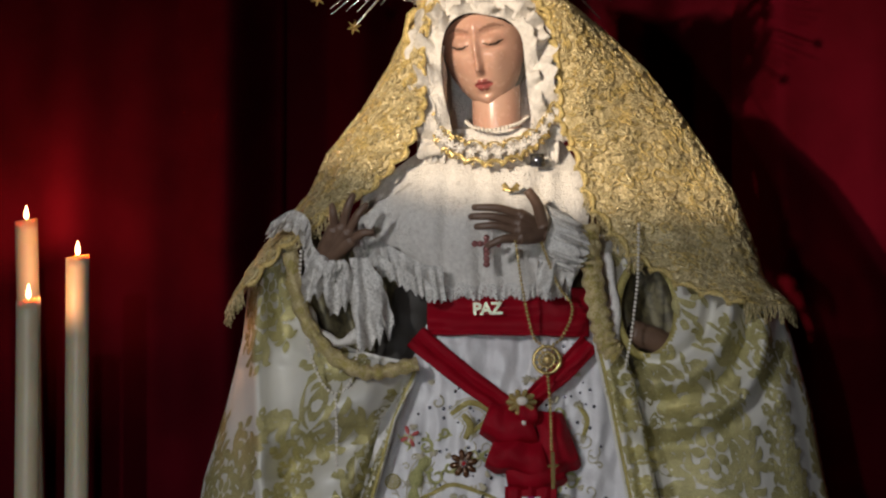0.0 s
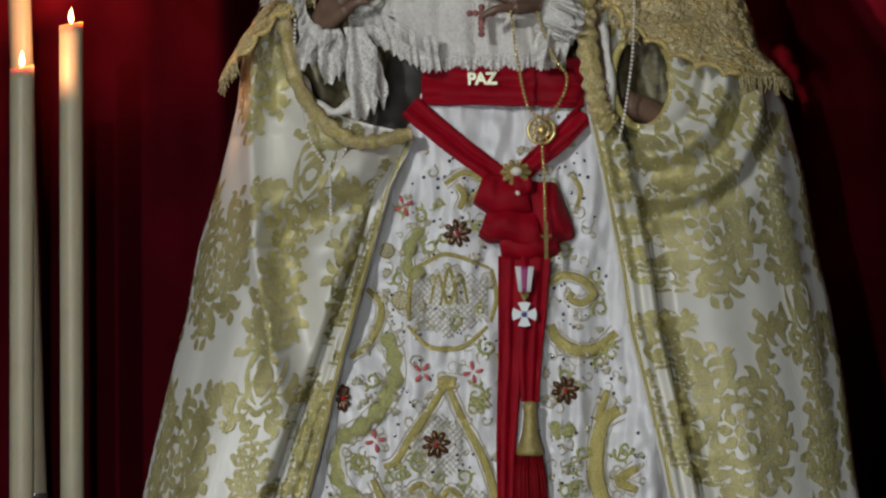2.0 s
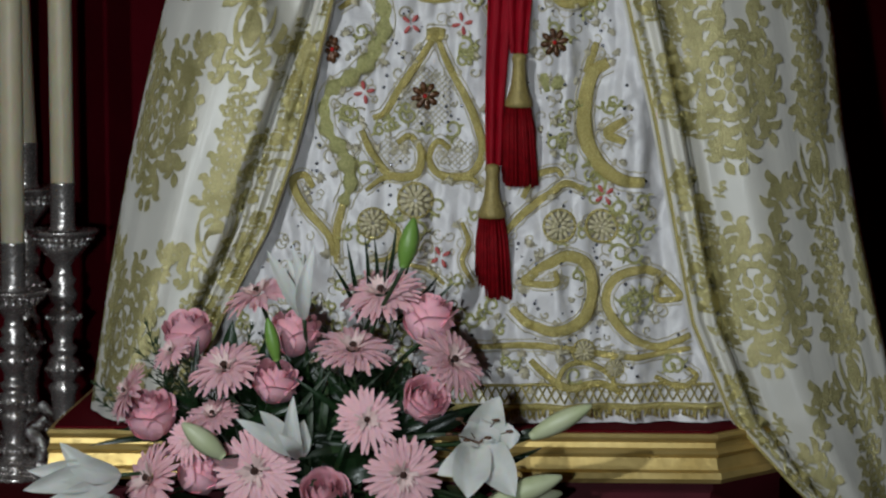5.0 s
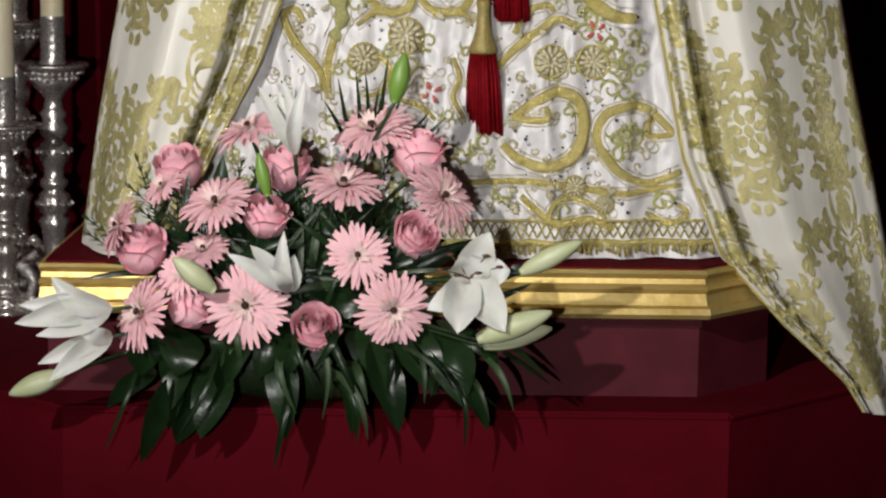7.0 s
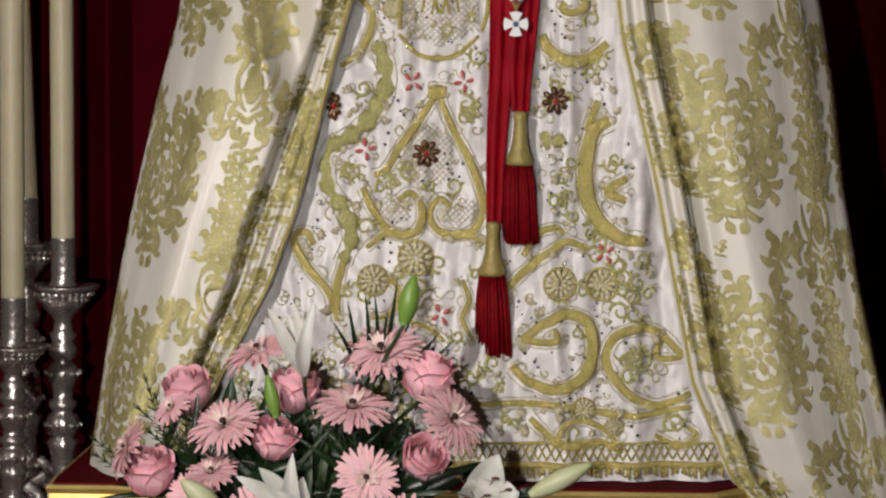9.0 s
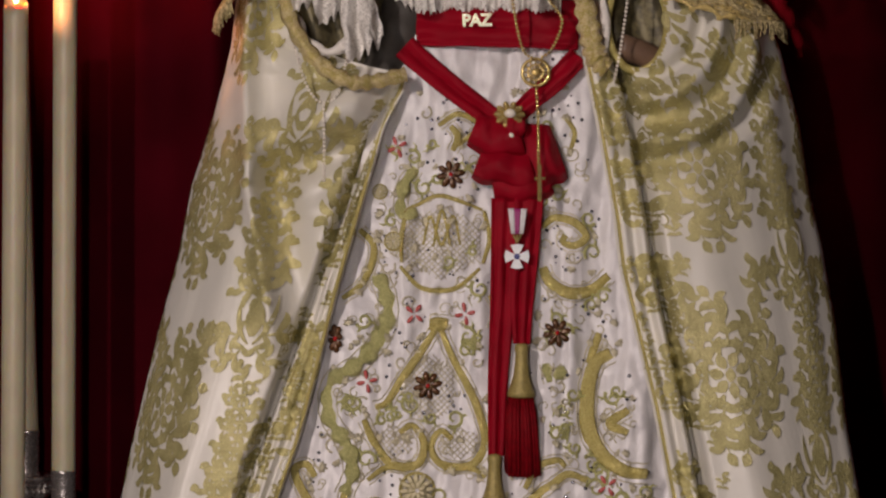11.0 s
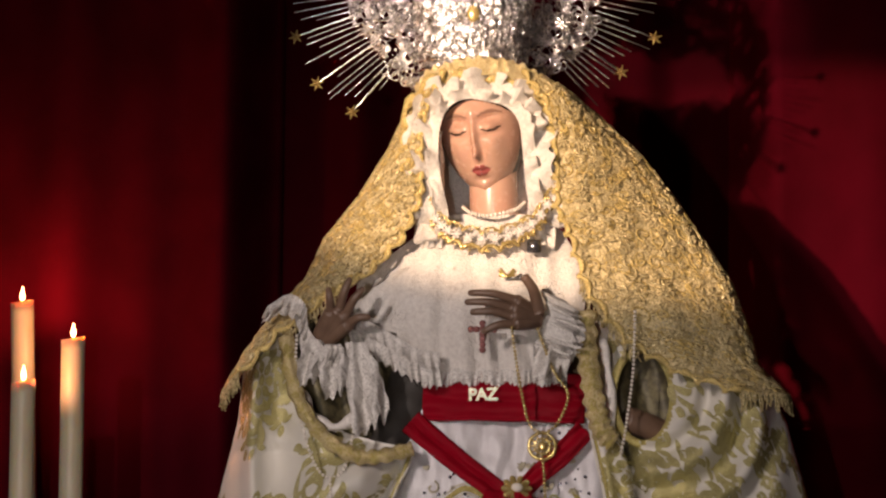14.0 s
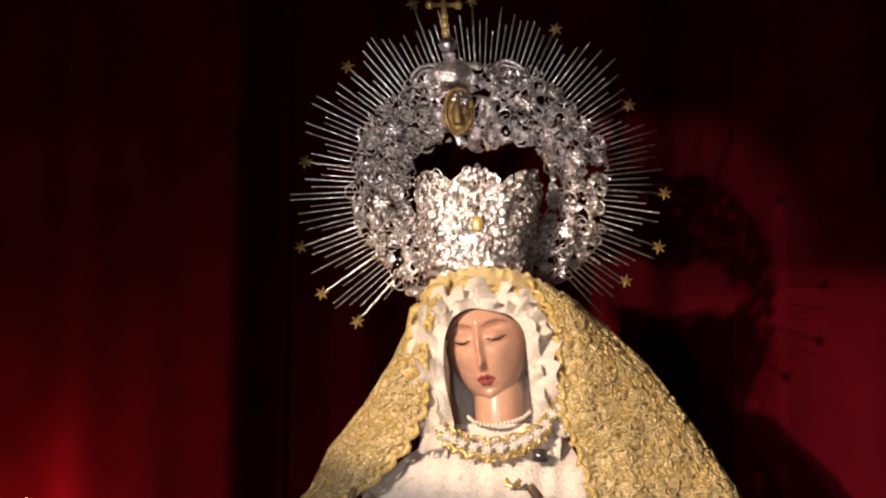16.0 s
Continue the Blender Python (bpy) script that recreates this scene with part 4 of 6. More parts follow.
bm = bmesh.new()
carve_head(bm)
tube(bm, smooth_path([(0.098, 4.995, 2.49), (0.1, 5.0, 2.42), (0.1, 5.01, 2.37), (0.1, 5.02, 2.32)], 6), lambda t: 0.045 + 0.012 * step(0.5, 1.0, t), 24)
sheet(bm, 30, 30, lambda u, v: Vector((0.1 + (0.11 + 0.05 * math.sin(u * 3.1)) * math.cos(2 * math.pi * v), 5.09 + 0.085 * math.sin(2 * math.pi * v), 0.835 + 1.53 * u)), closed=True, mat=3)
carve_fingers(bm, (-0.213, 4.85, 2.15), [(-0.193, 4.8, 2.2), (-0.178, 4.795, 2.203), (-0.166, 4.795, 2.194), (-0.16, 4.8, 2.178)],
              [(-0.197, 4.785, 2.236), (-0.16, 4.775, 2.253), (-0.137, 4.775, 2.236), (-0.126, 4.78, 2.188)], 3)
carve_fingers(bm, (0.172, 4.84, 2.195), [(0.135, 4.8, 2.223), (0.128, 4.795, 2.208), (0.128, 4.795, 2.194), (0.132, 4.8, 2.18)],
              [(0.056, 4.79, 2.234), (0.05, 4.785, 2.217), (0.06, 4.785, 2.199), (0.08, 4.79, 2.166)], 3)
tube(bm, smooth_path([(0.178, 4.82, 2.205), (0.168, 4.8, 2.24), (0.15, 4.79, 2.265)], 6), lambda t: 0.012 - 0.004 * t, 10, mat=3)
statue = solid("statue", bm, [SKIN, HAIR, LIPS, OLD_SKIN, BROW])
tagged(statue, "carved and painted wooden statue standing on the gilded plinth", "statue")

# ---- blouse, ruffles, veil ----
BODICE = [(2.1, -0.012, 0.232), (2.145, -0.075, 0.25), (2.2, -0.16, 0.262), (2.268, -0.15, 0.268), (2.32, -0.09, 0.25), (2.367, -0.03, 0.228), (2.4, 0.01, 0.19)]


def bodice_at(u, v, lift=0.0):
    z = 2.1 + 0.3 * u
    a, b = between([(r[0], r[1]) for r in BODICE], z), between([(r[0], r[2]) for r in BODICE], z)
    x = a + (b - a) * v
    bulge = 4.9 + 0.9 * (x - 0.1) ** 2 - 0.035 * math.exp(-((z - 2.22) / 0.08) ** 2) + 0.05 * step(2.3, 2.4, z)
    bulge += 0.006 * math.sin(x * 120 + 3 * wave(x * 12, z * 8, 1)) * (0.4 + 0.6 * step(2.3, 2.15, z) if z < 2.3 else 0.4) + 0.008 * wave(x * 14, z * 14, 7)
    return Vector((x, bulge - lift, z))


blouse = thing("lace_blouse", (0.1, 4.95, 2.1), "white gathered blouse with a scalloped lace hem", "blouse")
bm = bmesh.new()
sheet(bm, 70, 110, bodice_at)
part("blouse_cloth", bm, LACE, blouse, "gathered white cloth")


def frill(path, width, depth, waves, out, seed=0.0, rows=8, per=4):
    """A gathered lace frill along a path; out(t): the way it stands off."""
    bm = bmesh.new()
    n = len(path) - 1

    def f(u, v):
        k = min(n, v * n)
        i = int(min(n - 1, k))
        p = path[i].lerp(path[i + 1], k - i)
        way = out(v)
        ripple = (math.sin(v * waves * 2 * math.pi + 5.0 * wave(v * 7, 0, seed)) + 0.5 * wave(v * waves * 2.2, u * 2, seed + 4)) * u
        scallop = 1 + 0.1 * math.sin(v * waves * 4 * math.pi)
        tangent = (path[i + 1] - path[i]).normalized()
        return p + way * width * u * scallop + Vector((0, -depth * ripple, 0)) + tangent * 0.5 * depth * ripple * math.cos(v * 37 + seed)
    sheet(bm, rows, int(waves * per * 4), f)
    return bm


hem = [bodice_at(0.02 + 0.012 * math.sin(k * 0.9), k / 40, 0.006) for k in range(41)]
part("lace_hem", frill(hem, 0.026, 0.004, 18, lambda t: Vector((0, 0, -1)), 1.0), LACE_NET, blouse, "scalloped lace hem")
drape = smooth_path([(-0.165, 4.87, 2.185), (-0.12, 4.865, 2.165), (-0.075, 4.86, 2.14), (-0.035, 4.865, 2.12), (0.0, 4.87, 2.115)], 8)
for drop, back, seed in ((0.045, 0.0, 3.0), (0.03, -0.012, 7.0)):
    part("lace_drape", frill([p + Vector((0, back, 0.02 if back else 0)) for p in drape], drop, 0.008, 6, lambda t: Vector((0.15, -0.1, -1)), seed), LACE_NET, blouse, "shaded white lace drape")
bm = bmesh.new()
rnd = random.Random(11)
for k in range(60):
    u, v = rnd.uniform(0.05, 0.75), rnd.uniform(0.04, 0.96)
    r, turn, way = rnd.uniform(0.004, 0.011), rnd.uniform(0, 6.28), rnd.choice((1, -1))
    pts = [bodice_at(min(0.97, max(0.01, u + r * 3 * (1 - 0.07 * i) * math.sin(turn + way * 0.55 * i))), min(0.99, max(0.01, v + r * 2.4 * (1 - 0.07 * i) * math.cos(turn + way * 0.55 * i))), 0.002) for i in range(11)]
    tube(bm, pts, 0.0009, 4)
tagged(part("lace_relief", bm, LACE, blouse, "raised lace scrolls"), kind="stuff")

FACE = [(0.018, 2.35), (0.012, 2.4), (-0.002, 2.46), (-0.006, 2.53), (0.008, 2.582), (0.042, 2.604), (0.085, 2.6), (0.12, 2.59), (0.144, 2.56), (0.152, 2.5), (0.16, 2.43), (0.175, 2.38)]
ruffle = thing("face_ruffle", (0.08, 4.93, 2.36), "white gathered lace ruffle framing the statue's face", "ruffle")
for layer, (shift, width, y) in enumerate(((0.0, 0.052, 4.9), (0.03, 0.052, 4.915), (-0.004, 0.026, 4.888))):
    path = smooth_path([(x + (x - 0.08) * shift * 6, y - 0.01 * math.sin(3.1 * k / 11), z + max(0, z - 2.5) * shift * 6) for k, (x, z) in enumerate([(fx, fz) for fx, fz in FACE])], 8)
    part("lace_frill", frill(path, width, 0.019, 12 - layer, lambda t: Vector((math.cos(math.pi * (1.12 - 1.24 * t)), -0.15, math.sin(math.pi * (1.12 - 1.24 * t)) * 0.7)), 3.0 + layer, 8), LACE, ruffle)
# white coif behind the face and neck
bm = bmesh.new()
sheet(bm, 30, 40, lambda u, v: Vector((0.082 + (0.13 - 0.05 * u * u) * math.cos(math.pi * v) * -1, 4.975 + 0.02 * math.sin(v * 20) * 0.3 + 0.07 * math.sin(math.pi * v), 2.33 + 0.29 * u)))
part("coif", bm, LACE, ruffle, "white linen coif")
# the linen lappets that fall beside the neck
for x0, x1 in ((-0.035, 0.004), (0.168, 0.21)):
    bm = bmesh.new()
    sheet(bm, 24, 14, lambda u, v: Vector((x0 + (x1 - x0) * v + 0.006 * wave(u * 6, v * 3, x0), 4.915 + 0.01 * math.sin(v * 11 + u * 4) + 0.006 * wave(u * 9, v * 9, x1), 2.33 + 0.22 * u)))
    part("lappet", thicken(bm, 0.002), LACE, ruffle)

VEIL_IN_L = [(0.0, 2.655), (-0.03, 2.59), (-0.04, 2.54), (-0.04, 2.48), (-0.038, 2.42), (-0.07, 2.345), (-0.13, 2.28), (-0.2, 2.235), (-0.29, 2.17), (-0.36, 2.09)]
VEIL_OUT_L = [(-0.04, 2.65), (-0.075, 2.585), (-0.1, 2.531), (-0.153, 2.445), (-0.19, 2.395), (-0.217, 2.359), (-0.25, 2.284), (-0.322, 2.199), (-0.36, 2.14), (-0.396, 2.068)]
VEIL_IN_R = [(0.15, 2.655), (0.19, 2.6), (0.205, 2.53), (0.21, 2.46), (0.21, 2.4), (0.238, 2.34), (0.266, 2.25), (0.335, 2.16), (0.43, 2.1), (0.54, 2.065)]
VEIL_OUT_R = [(0.215, 2.66), (0.26, 2.635), (0.305, 2.596), (0.39, 2.51), (0.432, 2.456), (0.484, 2.381), (0.547, 2.284), (0.578, 2.199), (0.6, 2.125), (0.652, 2.07)]


def along(table, u):
    k = u * (len(table) - 1)
    i = int(min(len(table) - 2, k))
    return Vector(table[i]).lerp(Vector(table[i + 1]), k - i)


def veil_at(side, u, v, lift=0.0):
    a, b = (along(VEIL_IN_L, u), along(VEIL_OUT_L, u)) if side < 0 else (along(VEIL_IN_R, u), along(VEIL_OUT_R, u))
    p = a.lerp(b, math.sin(v * math.pi / 2))
    y = 4.9 - 0.05 * u + 0.17 * (1 - math.cos(v * math.pi / 2)) + 0.012 * math.sin(v * 9 + 5 * u + side) * v + 0.012 * wave(p.x * 14, p.y * 9, 3) + 0.004 * wave(p.x * 60, p.y * 60, 4)
    return Vector((p.x, y - lift, p.y))


veil = thing("gold_lace_veil", (0.1, 5.1, 2.07), "gold lace veil falling from the crown over both arms", "veil")
bm = bmesh.new()
lathe(bm, [(0.15 * math.cos(a), 2.53 + 0.145 * math.sin(a)) for a in (0.42 + 1.13 * k / 14 for k in range(15))], (0.082, 5.062, 0), 40, lambda a, z: 1 + 0.03 * math.sin(9 * a + z * 30))
part("crown_cap", bm, GOLD_LACE, veil)
for side in (-1, 1):
    bm = bmesh.new()
    sheet(bm, 110, 70, lambda u, v: veil_at(side, u, v * 1.25))
    half = part("veil_half", bm, GOLD_LACE, veil)
    bm, rnd = bmesh.new(), random.Random(21 + side)
    for k in range(520 if side > 0 else 380):
        u, v = rnd.uniform(0.06, 0.99), rnd.uniform(0.03, 1.05)
        r, turn, way = rnd.uniform(0.006, 0.017), rnd.uniform(0, 6.28), rnd.choice((1, -1))
        wide = 0.25 if side < 0 else 0.3
        pts = [veil_at(side, min(1, max(0, u + r * 1.3 * (1 - 0.075 * i) * math.sin(turn + way * 0.6 * i))), max(0, v + r / wide * (1 - 0.075 * i) * math.cos(turn + way * 0.6 * i)), 0.003) for i in range(12)]
        tube(bm, pts, rnd.uniform(0.0009, 0.002), 4)
    tagged(part("lace_scroll", bm, LACE_GOLD, half, "raised gold lace scrolls"), kind="stuff")
    bm = bmesh.new()
    for k in range(520 if side > 0 else 380):
        u, v = rnd.uniform(0.04, 0.97), rnd.uniform(0.02, 1.0)
        n, r, turn = rnd.choice((3, 3, 4, 5, 7)), rnd.uniform(0.006, 0.018), rnd.uniform(0, 6.28)
        for q in range(n):
            a = turn + q * (2 * math.pi / n if n > 3 else 0.6)
            pts = [veil_at(side, min(1, max(0, u + 1.3 * r * t * math.sin(a + 0.5 * t))), max(0, v + r / wide * t * math.cos(a + 0.5 * t)), 0.0035 + 0.003 * math.sin(3 * t)) for t in (0.15, 0.5, 0.8, 1.0)]
            tube(bm, pts, lambda t: r * 0.14 * (0.3 + math.sin(math.pi * (0.1 + 0.75 * t))), 5, 0.35)
    tagged(part("lace_flower", bm, VEIL_FLOWER, half, "pale gold lace flowers"), kind="stuff")
    bm = bmesh.new()
    edge = [veil_at(side, k / 140, 0.0, 0.004) + Vector((0.006 * math.sin(k * 0.9), 0, 0.006 * math.cos(k * 0.9))) for k in range(141)]
    tube(bm, edge, lambda t: 0.005 + 0.002 * math.sin(t * 260), 6)
    part("scalloped_edge", bm, LACE_GOLD, half, "scalloped gold edge")
    bm = bmesh.new()
    for k in range(90):
        p = veil_at(side, 0.62 + 0.38 * k / 89 if k < 45 else 1.0, 0.0 if k < 45 else (k - 45) / 44, 0.002) if side > 0 else veil_at(side, 0.75 + 0.25 * k / 89 if k < 45 else 1.0, 0.0 if k < 45 else (k - 45) / 44, 0.002)
        tube(bm, [p, p + Vector((0.004 * math.sin(k * 2.1), -0.003, -0.012)), p + Vector((0.006 * math.sin(k * 1.3), 0, -0.028 - 0.008 * math.sin(k * 0.7)))], 0.0016, 4)
    tagged(part("veil_fringe", bm, GOLD_LACE, half, "thin ragged gold fringe"), kind="stuff")
# gold lace edge between the ruffle and the crown
path = smooth_path([(-0.045, 4.93, 2.6), (-0.02, 4.915, 2.63), (0.03, 4.9, 2.646), (0.085, 4.895, 2.65), (0.14, 4.9, 2.642), (0.185, 4.915, 2.62), (0.21, 4.93, 2.58)], 8)
part("brow_frill", frill(path, 0.04, 0.005, 8, lambda t: Vector((0.2 * (t - 0.5), 0.3, 0.9)), 6.0), VEIL_FLOWER, veil, "gathered gold lace over the brow")
# gold scalloped border beside the face
bm = bmesh.new()
path = smooth_path([(0.078 + (x - 0.078) * 1.75 + 0.004, 4.91, z + max(0, z - 2.45) * 0.28) for x, z in FACE[1:]], 9)
tube(bm, [p + Vector((0.008 * math.sin(i * 0.8), -0.006 * math.cos(i * 0.8), 0.008 * math.cos(i * 0.8))) for i, p in enumerate(path)], lambda t: 0.008 + 0.004 * math.sin(t * 150), 7)
part("face_border", bm, LACE_GOLD, veil, "scalloped gold braid border")

# lace cuffs
cuffs = {}
for name, line, width, way in (("l", [(-0.31, 4.86, 2.215), (-0.27, 4.84, 2.235), (-0.24, 4.83, 2.215), (-0.232, 4.82, 2.17), (-0.2, 4.8, 2.135), (-0.175, 4.79, 2.14)], 0.03, (-0.35, -0.2, -0.8)),
                               ("r", [(0.168, 4.83, 2.25), (0.19, 4.82, 2.235), (0.2, 4.81, 2.2), (0.19, 4.81, 2.165), (0.17, 4.82, 2.15)], 0.05, (0.9, -0.2, -0.4))):
    cuff = thing("lace_cuff", line[0], "greyish white lace cuff hanging from the wrist", "lace cuff", "lace cuffs")
    cuffs[name] = cuff
    part("lace_frill", frill(smooth_path(line, 8), width, 0.014, 9, lambda t: Vector(way), 5.0), LACE_NET, cuff)
    part("lace_frill", frill([p + Vector((0, 0.012, -0.006)) for p in smooth_path(line, 8)], width * 1.25, 0.016, 7, lambda t: Vector(way), 8.0), LACE_NET, cuff)


def hanging_lace(bm, x0, x1, z0, z1, y, skew, seed):
    def f(u, v):
        z = z0 + (z1 - z0) * u * (1 - 0.25 * v + 0.04 * math.sin(v * 25))
        return Vector((x0 + (x1 - x0) * (0.5 + (v - 0.5) * (0.7 + 0.6 * math.sin(2.2 * u))) + skew * u + 0.006 * wave(u * 5, v * 3, seed + 2), y + (0.012 * math.sin(v * 10 + u * 4 + seed) + 0.01 * wave(v * 4, u * 5, seed)) * (0.4 + u), z + 0.006 * u * math.sin(v * 21)))
    sheet(bm, 24, 30, f)
    return bm


part("lace_fall", hanging_lace(bmesh.new(), -0.175, -0.125, 2.145, 1.975, 4.8, 0.035, 1.0), LACE_NET, cuffs["l"], "long lace end")
part("lace_fall", hanging_lace(bmesh.new(), -0.21, -0.165, 2.14, 2.04, 4.79, 0.012, 2.2), LACE_NET, cuffs["l"])
part("lace_fall", hanging_lace(bmesh.new(), -0.245, -0.205, 2.15, 2.065, 4.81, 0.0, 3.0), LACE_NET, cuffs["l"])
part("lace_fall", hanging_lace(bmesh.new(), 0.185, 0.245, 2.2, 2.08, 4.83, -0.01, 5.0), LACE_NET, cuffs["r"])

# ---- sash, bow, tassels ----
sash = thing("crimson_sash", (0.12, 4.9, 1.05), "crimson silk sash with a bow and tasselled ends", "sash")
bm = bmesh.new()


def band(u, v):
    z = 2.012 + 0.092 * u + 0.012 * (1 - v) * (1 - u) * 0.3
    x = -0.028 + (0.292) * v
    return Vector((x, skirt_y(x, z) - 0.034 + 0.9 * (x - 0.115) ** 2 + 0.003 * math.sin(u * 17 + 2 * wave(v * 3, u, 2)) + 0.004 * wave(v * 8, u * 6, 4), z + 0.006 * wave(v * 3, 0, 1)))


sheet(bm, 26, 60, band)
part("waistband", thicken(bm, 0.004), SASH, sash)


def ribbon(bm, line, w0, w1, lift, pleats=2, seed=0.0):
    path = smooth_path([(x, 0, z) for x, z in line], 10)
    n = len(path) - 1

    def f(u, v):
        k = u * n
        i = int(min(n - 1, k))
        p, d = path[i].lerp(path[i + 1], k - i), (path[i + 1] - path[i]).normalized()
        s = Vector((-d.z, 0, d.x))
        q = p + s * (w0 + (w1 - w0) * u) * (v - 0.5)
        return Vector((q.x, skirt_y(q.x, q.z) - lift - 0.004 * math.sin(v * pleats * 6.28 + seed) + 0.003 * wave(u * 6, v * 5, seed), q.z))
    sheet(bm, n * 2, 24, f)
    return thicken(bm, 0.003)


part("strap", ribbon(bmesh.new(), [(-0.05, 2.012), (-0.02, 1.985), (0.02, 1.952), (0.067, 1.916), (0.13, 1.868)], 0.042, 0.036, 0.034, 1.5), SASH, sash)
part("strap", ribbon(bmesh.new(), [(0.265, 2.0), (0.22, 1.952), (0.179, 1.916), (0.14, 1.875)], 0.04, 0.034, 0.032, 1.5, 2.0), SASH, sash)


def flap(corners, lift, folds, seed):
    """A broad folded length of ribbon between four corners, rolled at its lower edge."""
    a, b, c, d = [Vector(p) for p in corners]

    def f(u, v):
        q = a.lerp(b, v).lerp(d.lerp(c, v), u)
        round_off = 0.012 * (abs(2 * v - 1) ** 4) * u
        crease = math.sin(v * folds * 6.28 + seed + 0.9 * math.sin(u * 2.4)) * (0.35 + 0.65 * math.sin(math.pi * min(1.0, u + 0.15)))
        puff = 0.026 * math.sin(math.pi * min(1.0, 0.12 + 0.8 * u)) * (1 - 0.6 * abs(2 * v - 1) ** 3) - 0.016 * step(0.82, 1.0, u)
        z = q.y + round_off + 0.004 * math.sin(v * 9 + seed) * u
        return Vector((q.x, skirt_y(q.x, z) - lift - puff - 0.006 * crease + 0.004 * wave(u * 4, v * 4, seed), z))
    bm = bmesh.new()
    sheet(bm, 30, 44, f)
    return thicken(bm, 0.003)


for corners, lift, folds, seed in [(((0.105, 1.82), (0.19, 1.81), (0.225, 1.738), (0.118, 1.724)), 0.012, 1.6, 0.5), (((0.16, 1.875), (0.212, 1.872), (0.246, 1.772), (0.185, 1.75)), 0.02, 1.2, 2.0),
                                   (((0.095, 1.83), (0.175, 1.818), (0.19, 1.752), (0.076, 1.77)), 0.026, 1.5, 4.0), (((0.086, 1.886), (0.15, 1.882), (0.172, 1.806), (0.066, 1.822)), 0.034, 1.1, 1.0)]:
    part("bow_loop", flap(corners, lift, folds, seed), SASH, sash)
bm = bmesh.new()
ball(bm, (0.148, skirt_y(0.148, 1.868) - 0.05, 1.868), 0.024, 20, 12, (1.0, 0.75, 0.9))
for v in bm.verts:
    v.co.y += 0.004 * math.sin(v.co.x * 260 + v.co.z * 60)
part("bow_knot", bm, SASH, sash)
part("sash_end", ribbon(bmesh.new(), [(0.178, 1.74), (0.173, 1.64), (0.168, 1.55), (0.167, 1.482)], 0.052, 0.03, 0.024, 2, 1.0), SASH, sash)
part("sash_end", ribbon(bmesh.new(), [(0.135, 1.74), (0.131, 1.56), (0.124, 1.42), (0.122, 1.285)], 0.05, 0.026, 0.014, 2, 3.0), SASH, sash)


def tassel(x, z0, z1, lift, seed):
    top = Vector((x, skirt_y(x, z0) - lift, 0))
    h = (z0 - z1)
    bm = bmesh.new()
    prof = [(0.002, z0 + 0.006), (0.011, z0 + 0.004), (0.013, z0 - 0.004), (0.011, z0 - 0.012), (0.012, z0 - 0.03), (0.014, z0 - 0.05), (0.019, z0 - 0.068), (0.024, z0 - 0.08), (0.025, z0 - 0.088), (0.02, z0 - 0.09)]
    lathe(bm, prof[::-1], top, 20, lambda a, z: 1 + 0.06 * math.sin(10 * a))
    head = part("tassel_head", bm, TASSEL_GOLD, sash, "old gold tassel head")
    bm = bmesh.new()
    rnd = random.Random(seed)
    for k in range(140):
        a, r = rnd.uniform(0, 6.28), 0.021 * math.sqrt(rnd.uniform(0.2, 1))
        p0 = top + Vector((r * math.cos(a), r * 0.7 * math.sin(a), z0 - 0.086))
        p1 = top + Vector((0.005 + r * 1.55 * math.cos(a), r * math.sin(a) + 0.01 * (z0 - z1), z1 + rnd.uniform(-0.004, 0.004)))
        tube(bm, [p0, p0.lerp(p1, 0.3) + Vector((0.003 * math.cos(a), 0.002 * math.sin(a), 0)), p1], 0.0024, 5)
    tagged(part("tassel_skirt", bm, TASSEL, head, "long crimson cords"), kind="stuff")


tassel(0.166, 1.478, 1.251, 0.04, 1)
tassel(0.12, 1.284, 1.053, 0.035, 2)

# ---- jewels ----


def beads(bm, path, gap, r):
    left = 0.0
    for a, b in zip(path, path[1:]):
        d = (b - a).length
        while left < d:
            ball(bm, a.lerp(b, left / d), r, 7, 4)
            left += gap
        left -= d
    return bm


buckle = thing("letter_brooch", (0.076, 4.88, 2.058), "gilded metal letters reading PAZ pinned on the sash", "brooch")
curve = bpy.data.curves.new("letters", "FONT")
curve.body, curve.size, curve.extrude, curve.align_x, curve.align_y, curve.offset, curve.space_character = "PAZ", 0.0305, 0.002, "CENTER", "CENTER", 0.0012, 0.92
temp = new("letters", curve)
letter_mesh = bpy.data.meshes.new_from_object(temp.evaluated_get(bpy.context.evaluated_depsgraph_get()))
bpy.data.objects.remove(temp)
letter_mesh.materials.clear()
letter_mesh.materials.append(LETTER)
shared("letters", letter_mesh, buckle, pose(0.08, skirt_y(0.08, 2.06) - 0.05, 2.06, 90, -2, 0))

necklace = thing("pearl_necklace", (0.1, 4.93, 2.39), "single string of white pearls round the neck", "necklace")
tagged(part("pearl_string", beads(bmesh.new(), smooth_path([(0.043, 4.95, 2.412), (0.055, 4.93, 2.4), (0.085, 4.918, 2.392), (0.115, 4.922, 2.398), (0.14, 4.936, 2.408), (0.158, 4.955, 2.424)], 8), 0.0078, 0.0042), PEARL, necklace), kind="stuff")
collar = thing("gold_lace_collar", (0.1, 4.89, 2.32), "gold lace collar lying on the white blouse", "collar")
path = smooth_path([(-0.02, 4.9, 2.385), (0.0, 4.885, 2.352), (0.03, 4.875, 2.333), (0.083, 4.868, 2.322), (0.135, 4.872, 2.334), (0.18, 4.88, 2.365), (0.205, 4.89, 2.41)], 9)
